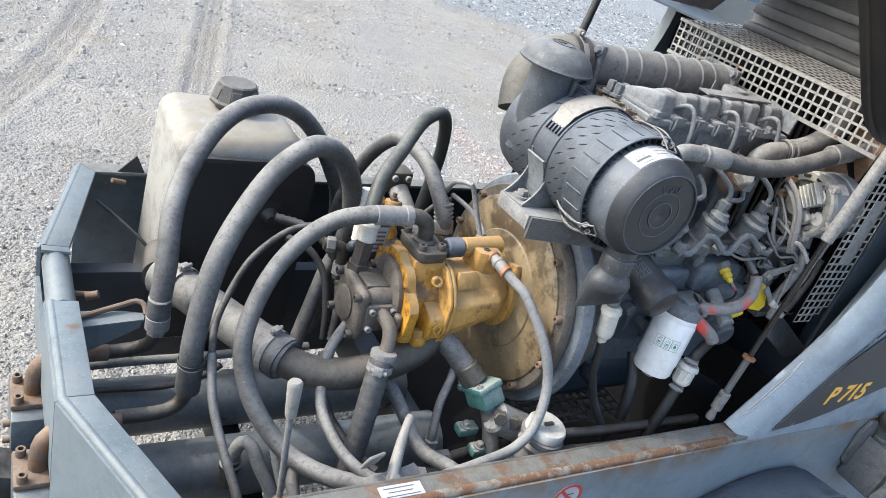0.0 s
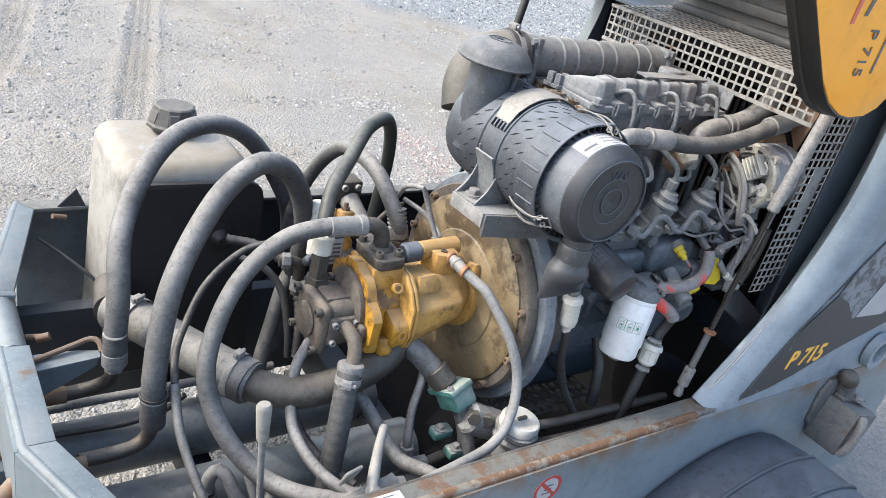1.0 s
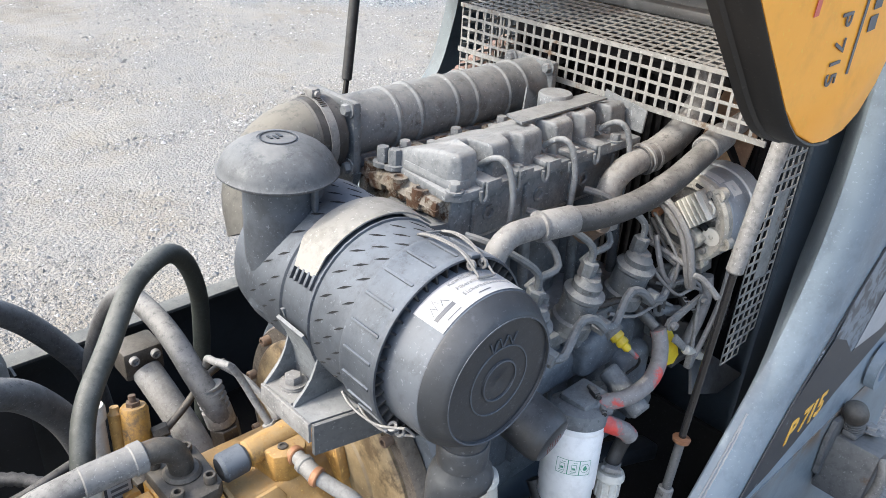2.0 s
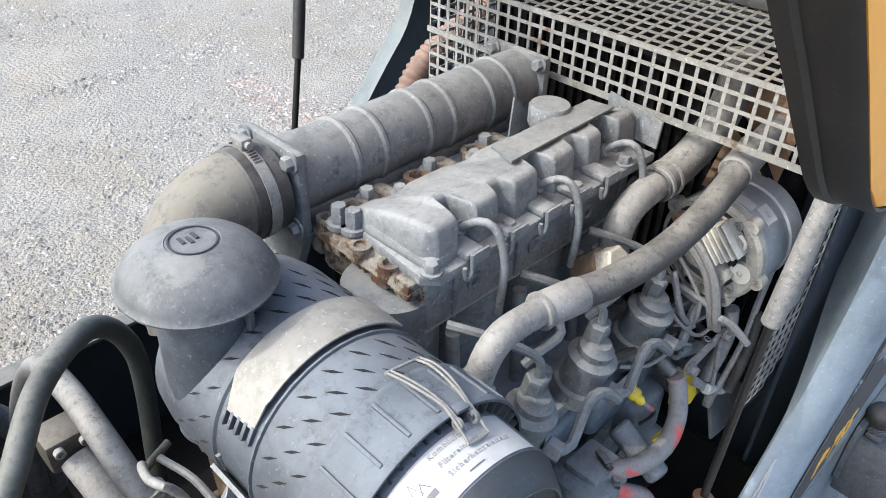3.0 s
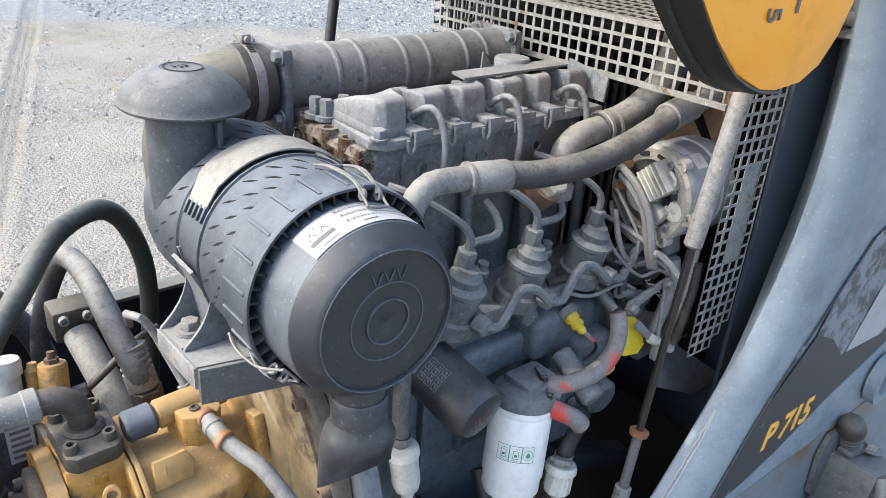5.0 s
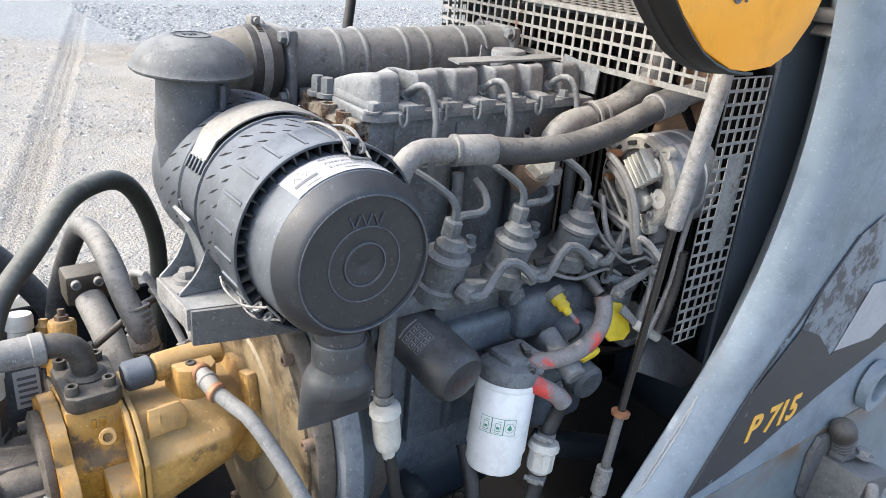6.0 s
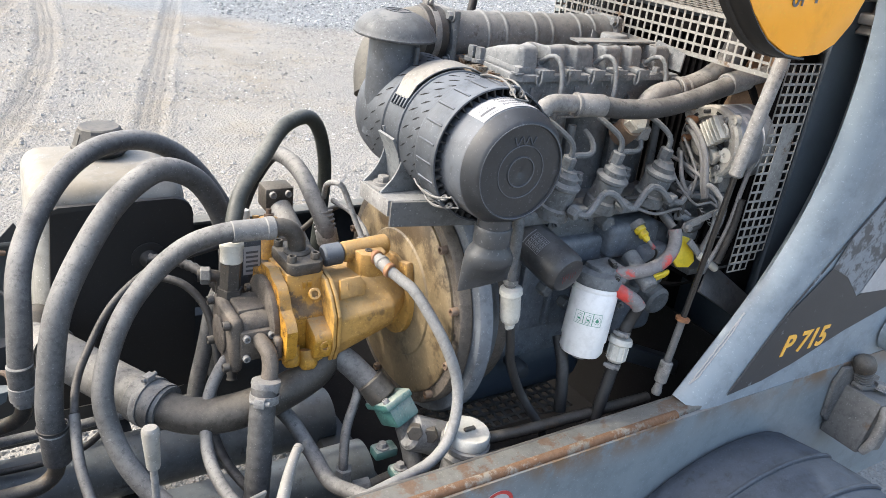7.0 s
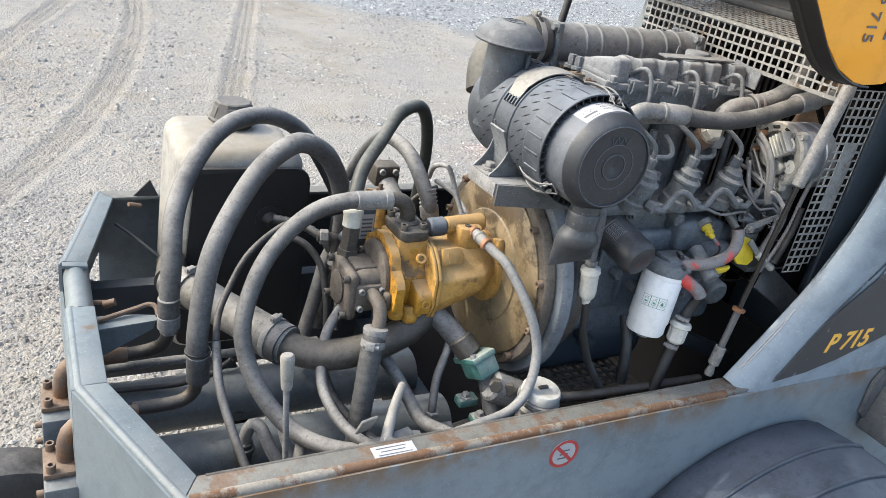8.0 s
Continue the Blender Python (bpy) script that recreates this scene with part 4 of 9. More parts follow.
# ---- raised hood ----
def build_hood():
    t = thing("engine_hood", (0.62, 0.17, 1.66), "raised engine hood with yellow side panel and black rubber edge", "engine hood")
    left = [(0.398, 1.644), (0.345, 1.665), (0.298, 1.702), (0.260, 1.741), (0.222, 1.780), (0.185, 1.819), (0.125, 1.880), (0.03, 1.985)]
    right = [(0.43, 1.640), (0.478, 1.644), (0.512, 1.660), (0.540, 1.692), (0.560, 1.745), (0.600, 1.83), (0.66, 1.92), (0.68, 2.06), (0.25, 2.20)]
    outline = right + left[::-1]
    bm = slab(bmesh.new(), outline, (0, -0.231, 0), (1, 0, 0), (0, 0, 1), 0.006, 0.0025)
    part("side_panel", bm, HOOD_YELLOW, t, "yellow painted side panel")
    # rubber edge and inner turn of the panel
    bm = bmesh.new()
    path = [V(0.445, 0, 1.639)] + [V(x, 0, z) for x, z in left]
    rows = []
    for i, p in enumerate(curve_points(path, 0.02)):
        rows.append([p + V(0, -0.236, 0), p + V(-0.003, -0.230, -0.002), p + V(-0.004, -0.215, -0.003), p + V(-0.004, -0.204, -0.002), p + V(-0.007, -0.201, -0.005),
                     p + V(-0.007, -0.192, -0.005), p + V(-0.002, -0.187, 0.0), p + V(0.02, -0.187, 0.02)])
    sheet(bm, rows, 0.003)
    part("rubber_edge", bm, SEAL, t, "thick black rubber edge seal")
    # inside: roof panel with stiffening ribs
    bm = bmesh.new()
    rows = [[(0.70, y, 1.665), (0.735, y, 1.70), (0.745, y, 1.80), (0.66, y, 1.95), (0.50, y, 2.10), (0.25, y, 2.19)] for y in (-0.225, 0.1, 0.45)]
    sheet(bm, rows, 0.004)
    part("roof_panel", bm, HOOD_INNER, t, "dusty grey hood inside")
    for k, (x, z) in enumerate(((0.722, 1.692), (0.735, 1.735), (0.738, 1.785), (0.715, 1.84))):
        bm = box(bmesh.new(), (x - 0.012, 0.11, z), (0.03, 0.66, 0.02 + 0.006 * (k % 2)), 0.006)
        part("stiffening_rib", bm, HOOD_INNER, t)
    bm = span(bmesh.new(), (0.60, -0.16, 1.90), (0.68, 0.40, 1.915), 0.004)
    part("yellow_strip", bm, HOOD_YELLOW, t)
    part("far_side_panel", slab(bmesh.new(), [(0.44, 1.70), (0.60, 1.70), (0.70, 1.80), (0.70, 2.1), (0.2, 2.2), (0.1, 2.0)], (0, 0.470, 0), (1, 0, 0), (0, 0, 1), 0.006), HOOD_INNER, t)
    # printing on the yellow panel, turned with the hood
    m = plane_matrix((0.384, -0.2385, 1.752), (0.04, 0, -1), (1, 0, 0.04))
    lettering("model_number", "P 715", 0.036, m, LABEL_INK, t, "dark letters P 715")
    bm = slab(bmesh.new(), [(0, 0), (0.006, 0), (0.006, 0.14), (0, 0.14)], (0.427, -0.2378, 1.720), (1, 0, 0.0), (0.0, 0, 1), 0.0006)
    part("printed_line", bm, LABEL_INK, t)
    for k in range(4):
        bm = slab(bmesh.new(), [(0, 0), (0.020, 0), (0.020, 0.017), (0, 0.017)], (0.452, -0.2378, 1.763 + 0.024 * k), (1, 0, 0.1), (-0.1, 0, 1), 0.0006)
        part("printed_bar", bm, LABEL_INK, t)
    bm = slab(bmesh.new(), [(0, 0), (0.010, 0.0), (0.018, 0.06), (0.008, 0.06)], (0.300, -0.2378, 1.793), (1, 0, 0.1), (-0.1, 0, 1), 0.0006)
    part("printed_stripe", bm, PINK_INK, t, "red stripe")
    bm = slab(bmesh.new(), [(0, 0), (0.010, 0.0), (0.026, 0.05), (0.016, 0.05)], (0.330, -0.2378, 1.808), (1, 0, 0.1), (-0.1, 0, 1), 0.0006)
    part("printed_stripe", bm, LABEL_INK, t)
    bm = slab(bmesh.new(), [(0.530, 1.752), (0.557, 1.764), (0.575, 1.80), (0.590, 1.845), (0.515, 1.845)], (0, -0.2378, 0), (1, 0, 0), (0, 0, 1), 0.0006)
    part("printed_field", bm, VIOLET_INK, t, "violet-blue printed field")
    return t


build_hood()


def gas_strut(low, mid, high, label, r1=0.0056, r2=0.0122, joint=True):
    t = thing("gas_strut", low, label, "gas strut", "hood struts")
    low, mid, high = V(*low), V(*mid), V(*high)
    ax = (mid - low).normalized()
    part("piston_rod", rod(bmesh.new(), low + ax * (0.155 if joint else 0.03), mid, r1), STRUT_BLACK, t)
    part("cylinder_tube", rod(bmesh.new(), mid, high, r2, bevel=0.003), STEEL if joint else BLACK_STEEL, t)
    if joint:
        part("ball_socket", rod(bmesh.new(), low + ax * 0.02, low + ax * 0.065, 0.012, bevel=0.002), STEEL, t)
        bm = bmesh.new()
        lathe(bm, low - ax * 0.01, ax, [(0, 0), (0.008, 0.003), (0.010, 0.01), (0.006, 0.03)], 16)
        part("ball_stud", bm, STEEL, t)
        part("rod_sleeve", rod(bmesh.new(), low + ax * 0.06, low + ax * 0.153, 0.0072), GREY_STAY, t, "dull grey sleeve")
        part("corroded_ring", lathe(bmesh.new(), low + ax * 0.150, ax, [(0.006, 0), (0.013, 0.002), (0.014, 0.008), (0.006, 0.010)], 16), COPPER, t, "orange corroded ring")
    return t


gas_strut((0.405, -0.170, 0.985), (0.468, -0.160, 1.415), (0.505, -0.165, 1.66), "black gas strut with dusty zinc tube, standing on the frame")
gas_strut((0.38, 0.73, 1.00), (0.473, 0.758, 1.46), (0.535, 0.775, 1.85), "black gas strut holding the hood at the far edge", 0.006, 0.011, False)


# ---- mudguard ----
def build_mudguard():
    t = thing("mudguard", (0.665, -0.40, 0.80), "dusty black plastic mudguard with two moulded ridges beside the wall", "mudguard")
    cx, cz, R = 0.605, 0.43, 0.434

    def arc(y, dr, n=26):
        # the arch ends at a slanting edge, where a flap turns down
        end = 0.715 + 0.55 * (-0.27 - y)
        out = []
        for k in range(n + 1):
            x = cx - 0.93 * R + (end - cx + 0.93 * R) * (k / n) ** 0.8
            h = (R + dr) ** 2 - ((x - cx) / 1.06) ** 2
            out.append(V(x, y, cz + math.sqrt(max(0.01, h))))
        return out + [out[-1] + V(0.016, 0, -0.010), out[-1] + V(0.045, 0, -0.060), out[-1] + V(0.10, 0, -0.20)]
    cols = [arc(y, dr) for y, dr in ((-0.243, -0.018), (-0.250, -0.004), (-0.268, 0.004), (-0.335, 0.006), (-0.42, 0.002), (-0.50, -0.012), (-0.53, -0.03), (-0.545, -0.07))]
    part("arch", sheet(bmesh.new(), [list(r) for r in zip(*cols)], -0.005), TYRE, t, "", 50)
    for y, dr in ((-0.350, 0.006), (-0.44, 0.0)):
        part("ridge", sweep(bmesh.new(), arc(y, dr + 0.004)[:-2], 0.0055, 8, False), TYRE, t)
    part("worn_edge", sweep(bmesh.new(), [p + V(0, 0, 0.001) for p in arc(-0.252, -0.002)[4:-3]], 0.0016, 6, False), GREY_STAY, t, "pale scuffed edge")
    return t


build_mudguard()


# ---- hydraulic drive cylinders ----
def build_cylinder(y, label):
    t = thing("hydraulic_cylinder", (-0.45, y, 0.65), label, "hydraulic cylinder", "drive cylinders")
    part("barrel", rod(bmesh.new(), (-0.80, y, 0.716), (-0.06, y, 0.716), 0.060, seg=40), CYL_PAINT, t)
    bm = box(bmesh.new(), (-0.845, y + 0.0, 0.705), (0.078, 0.125, 0.115), 0.005)
    part("end_block", bm, CYL_PAINT, t, "blue-grey end block of the cylinder")
    part("port_plate", span(bmesh.new(), (-0.884, y - 0.035, 0.763), (-0.806, y + 0.045, 0.775), 0.003), STEEL_RUST, t, "rusty port flange")
    for dx in (-0.026, 0.026):
        for dy in (-0.025, 0.035):
            part("flange_screw", cap_screw(bmesh.new(), (-0.845 + dx, y + dy, 0.775), (0, 0, 1), 0.0085, 0.016), STEEL_RUST, t)
    for dz in (-0.04, 0.0, 0.04):
        part("end_screw", cap_screw(bmesh.new(), (-0.884, y - 0.045, 0.705 + dz), (-1, 0, 0), 0.007, 0.012), STEEL_RUST, t)
    bm = sweep(bmesh.new(), [(-0.845, y + 0.005, 0.77), (-0.845, y + 0.005, 0.80), (-0.838, y + 0.006, 0.832), (-0.815, y + 0.008, 0.85), (-0.78, y + 0.009, 0.852), (-0.72, y + 0.01, 0.852)], 0.0165, 16)
    part("port_elbow", bm, STEEL_RUST, t, "rusty brown pipe elbow")
    return t


build_cylinder(0.128, "blue-grey hydraulic drive cylinder with rusty port elbow, lying along the frame")
build_cylinder(0.322, "blue-grey hydraulic drive cylinder with rusty port elbow beside the tank")


# ---- hoses ----
def hose(pts, r, material, label, ends=(), seg=16, group="hydraulic hoses", name="hydraulic_hose"):
    """A hose with pressed end sleeves; ends: rows of (first point, last point, radius, material, name)."""
    t = thing(name, pts[0], label, "hose", group)
    part("rubber_tube", sweep(bmesh.new(), pts, r, seg), material, t)
    for a, b, rr, m, nm in ends:
        part(nm, rod(bmesh.new(), a, b, rr, bevel=0.0015), m, t)
    return t


HA = [(-0.643, 0.30, 0.935), (-0.644, 0.30, 0.968), (-0.636, 0.32, 1.065), (-0.626, 0.37, 1.136), (-0.598, 0.43, 1.191), (-0.542, 0.50, 1.251), (-0.474, 0.56, 1.284), (-0.393, 0.60, 1.289),
      (-0.32, 0.63, 1.259), (-0.258, 0.65, 1.202), (-0.20, 0.66, 1.115), (-0.165, 0.66, 1.036), (-0.151, 0.66, 0.90)]
t = hose(HA, 0.0205, RUBBER, "thick dusty black hydraulic hose arching over the tank", [((-0.643, 0.30, 0.935), (-0.6435, 0.30, 1.000), 0.0215, RUBBER, "end_sleeve"), ((-0.643, 0.30, 0.930), (-0.643, 0.30, 0.960), 0.0228, STEEL, "collar")])
part("bent_pipe", sweep(bmesh.new(), [(-0.73, 0.335, 0.850), (-0.695, 0.33, 0.856), (-0.664, 0.32, 0.870), (-0.648, 0.306, 0.894), (-0.643, 0.30, 0.935)], 0.0140, 14), STEEL_DARK, t, "dark bent steel pipe")
part("nut", rod(bmesh.new(), (-0.643, 0.30, 0.918), (-0.643, 0.30, 0.932), 0.018, seg=6), STEEL, t)
HB = [(-0.608, 0.16, 0.905), (-0.610, 0.155, 0.95), (-0.614, 0.15, 0.994), (-0.603, 0.17, 1.074), (-0.584, 0.19, 1.152), (-0.543, 0.23, 1.217), (-0.485, 0.27, 1.285), (-0.429, 0.29, 1.325), (-0.389, 0.30, 1.331),
      (-0.337, 0.32, 1.299), (-0.296, 0.34, 1.235), (-0.272, 0.36, 1.162), (-0.262, 0.38, 1.084), (-0.27, 0.40, 0.95), (-0.28, 0.42, 0.82)]
t = hose(HB, 0.0205, RUBBER, "thick dusty black hydraulic hose looping in front of the tank", [((-0.609, 0.158, 0.895), (-0.611, 0.153, 0.96), 0.0222, RUBBER, "end_sleeve")])
part("bent_pipe", sweep(bmesh.new(), [(-0.73, 0.150, 0.852), (-0.66, 0.158, 0.846), (-0.632, 0.162, 0.85), (-0.614, 0.163, 0.868), (-0.609, 0.16, 0.90)], 0.0135, 14), STEEL_DARK, t, "dark bent steel pipe")
part("wire_tie", lathe(bmesh.new(), (-0.612, 0.152, 0.965), (0, 0, 1), [(0.022, 0), (0.0245, 0), (0.0245, 0.004), (0.022, 0.004)], 20, ring=True), RUBBER_DARK, t)
HC = [(-0.254, 0.166, 1.264), (-0.330, 0.170, 1.263), (-0.392, 0.185, 1.238), (-0.454, 0.18, 1.188), (-0.506, 0.15, 1.13), (-0.539, 0.115, 1.046), (-0.534, 0.085, 0.977), (-0.512, 0.045, 0.924), (-0.472, 0.0, 0.879),
      (-0.432, -0.05, 0.871), (-0.383, -0.11, 0.891), (-0.345, -0.15, 0.925)]
t = hose(HC, 0.0165, RUBBER, "long grey-dusted hydraulic hose in a wide loop to the pump", [((-0.322, 0.168, 1.2635), (-0.262, 0.166, 1.264), 0.0185, STEEL, "end_sleeve"), ((-0.266, 0.166, 1.264), (-0.250, 0.166, 1.264), 0.0200, STEEL, "collar")])
part("pump_elbow", sweep(bmesh.new(), [(-0.256, 0.166, 1.264), (-0.236, 0.165, 1.264), (-0.220, 0.163, 1.256), (-0.212, 0.161, 1.241), (-0.210, 0.160, 1.212)], 0.0155, 14), STEEL_DARK, t, "dark steel elbow")
HD = [(-0.314, 0.194, 1.208), (-0.305, 0.216, 1.248), (-0.280, 0.254, 1.294), (-0.229, 0.30, 1.335), (-0.171, 0.35, 1.380), (-0.104, 0.40, 1.383), (-0.059, 0.44, 1.338), (-0.026, 0.48, 1.25), (-0.019, 0.50, 1.156), (-0.03, 0.50, 1.03), (-0.04, 0.50, 0.90)]
t = hose(HD, 0.0145, RUBBER_GREEN, "greenish black hydraulic hose in a tall arch behind the pump")
part("white_fitting", lathe(bmesh.new(), (-0.3145, 0.1925, 1.196), (0.05, 0.1, 1), [(0.0165, 0), (0.0190, 0.002), (0.0190, 0.024), (0.0205, 0.027), (0.0205, 0.034), (0.017, 0.038)], 20), OFF_WHITE, t, "off-white plastic end cap")
part("adapter", rod(bmesh.new(), (-0.322, 0.184, 1.10), (-0.314, 0.192, 1.198), 0.0185, seg=6, bevel=0.002), STEEL_DARK, t)
part("adapter_nut", rod(bmesh.new(), (-0.320, 0.186, 1.125), (-0.318, 0.188, 1.150), 0.0225, seg=6), STEEL_DARK, t)
HE = [(-0.113, 0.246, 1.185), (-0.120, 0.25, 1.215), (-0.129, 0.28, 1.253), (-0.132, 0.34, 1.285), (-0.131, 0.42, 1.291), (-0.134, 0.50, 1.277), (-0.139, 0.57, 1.22), (-0.154, 0.61, 1.148), (-0.169, 0.63, 1.06), (-0.175, 0.64, 0.92)]
t = hose(HE, 0.0165, RUBBER, "dusty black hydraulic hose with ribbed end sleeve above the pump")
part("end_sleeve", lathe(bmesh.new(), (-0.1135, 0.246, 1.183), (-0.12, 0.35, 1), [(0.0190, 0), (0.0205, 0.002), (0.0205, 0.026)] + [(0.0205 if k % 4 in (2, 3) else 0.0178, 0.028 + 0.0022 * k) for k in range(16)], 28), STEEL, t, "ribbed steel sleeve")
part("nut", rod(bmesh.new(), (-0.109, 0.243, 1.148), (-0.112, 0.245, 1.184), 0.0215, seg=6, bevel=0.002), STEEL_DARK, t)
pipe = part("drain_pipe", sweep(bmesh.new(), [(-0.112, 0.282, 1.262), (-0.122, 0.252, 1.296), (-0.130, 0.212, 1.318), (-0.124, 0.188, 1.324), (-0.113, 0.186, 1.306), (-0.098, 0.172, 1.260), (-0.088, 0.155, 1.226)], 0.0052, 10), STEEL, t, "thin dusty steel pipe bent over the pump")
part("pipe_nut", rod(bmesh.new(), (-0.090, 0.158, 1.232), (-0.085, 0.150, 1.214), 0.009, seg=6), STEEL, pipe)
HF = [(-0.086, 0.058, 1.214), (-0.072, 0.03, 1.203), (-0.057, 0.0, 1.188), (-0.030, -0.06, 1.123), (-0.012, -0.09, 1.051), (-0.032, -0.12, 0.985), (-0.081, -0.14, 0.949), (-0.177, -0.16, 0.945), (-0.247, -0.165, 0.935), (-0.33, -0.16, 0.90)]
t = hose(HF, 0.0098, HOSE_LIGHT, "pale grey braided hose curling from the pump to the ball valve", [((-0.087, 0.104, 1.216), (-0.086, 0.094, 1.217), 0.0125, COPPER, "clamp"), ((-0.086, 0.096, 1.217), (-0.086, 0.080, 1.216), 0.0098, STEEL, "neck"), ((-0.086, 0.084, 1.216), (-0.086, 0.074, 1.2155), 0.0130, STEEL, "nut"), ((-0.086, 0.076, 1.2155), (-0.085, 0.050, 1.213), 0.0115, STEEL, "end_sleeve"), ((-0.086, 0.058, 1.2135), (-0.083, 0.049, 1.2125), 0.0130, COPPER, "clamp")])
HG = [(-0.322, 0.15, 1.045), (-0.343, 0.13, 1.043), (-0.372, 0.11, 1.010), (-0.390, 0.08, 0.972), (-0.399, 0.03, 0.929), (-0.392, -0.05, 0.916), (-0.370, -0.11, 0.914), (-0.345, -0.15, 0.922)]
hose(HG, 0.0105, RUBBER, "thin dusty grey hose bending down beside the gear pump")
# suction hose from the gear pump
t = thing("suction_hose", (-0.383, -0.08, 0.90), "ribbed black suction hose with clamp under the gear pump", "hose", "hydraulic hoses")
part("bent_pipe", sweep(bmesh.new(), [(-0.302, 0.105, 1.10), (-0.297, 0.078, 1.098), (-0.292, 0.060, 1.088), (-0.294, 0.046, 1.065), (-0.304, 0.034, 1.03)], 0.0135, 14), CAST, t, "dusty bent steel pipe")
wraps = curve_points([(-0.308, 0.030, 1.045), (-0.316, 0.018, 1.0), (-0.323, 0.006, 0.94), (-0.330, -0.004, 0.87), (-0.336, -0.012, 0.80)], 0.004)
part("rubber_tube", sweep(bmesh.new(), wraps, lambda u: 0.0211 + 0.0004 * (int(round(u * (len(wraps) - 1))) % 5 < 3), 18, False), RUBBER, t)
part("end_collar", lathe(bmesh.new(), (-0.304, 0.035, 1.056), (-0.15, -0.22, -0.95), [(0.015, 0), (0.0235, 0.001), (0.0245, 0.006), (0.0235, 0.012), (0.022, 0.02)], 24), STEEL, t)
part("hose_clamp", ring_clamp(bmesh.new(), (-0.310, 0.026, 1.028), (-0.15, -0.22, -0.95), 0.0225, 0.014), STEEL, t)

# large suction pipe from the tank
t = thing("suction_pipe", (-0.43, 0.11, 0.94), "large dusty grey rubber suction pipe from the tank to the pump", "suction pipe")
SP = [(-0.62, 0.425, 0.965), (-0.593, 0.382, 0.972), (-0.53, 0.275, 0.970), (-0.47, 0.175, 0.968), (-0.44, 0.135, 0.966)]
part("rubber_sleeve", sweep(bmesh.new(), SP, 0.039, 24), mat("dusty_grey_sleeve", (0.105, 0.102, 0.098), (0.070, 0.068, 0.065), 0.7, 0, 30, 0.25, 0.7, (0.30, 0.29, 0.268), (0.06, 0.057, 0.052), 0.08, 20), t)
part("steel_pipe", sweep(bmesh.new(), [(-0.47, 0.175, 0.968), (-0.435, 0.125, 0.966), (-0.40, 0.095, 0.968), (-0.35, 0.075, 0.975), (-0.28, 0.07, 0.99), (-0.20, 0.08, 1.02), (-0.16, 0.10, 1.06)], 0.031, 24), STEEL_DARK, t)
part("end_sleeve", sweep(bmesh.new(), [(-0.475, 0.182, 0.968), (-0.445, 0.138, 0.966)], 0.0425, 24, False), RUBBER, t)
for a, ax in (((-0.588, 0.374, 0.972), (0.5, -0.86, 0)), ((-0.462, 0.163, 0.968), (0.57, -0.82, 0))):
    part("hose_clamp", ring_clamp(bmesh.new(), a, ax, 0.0428, 0.013), STEEL, t)

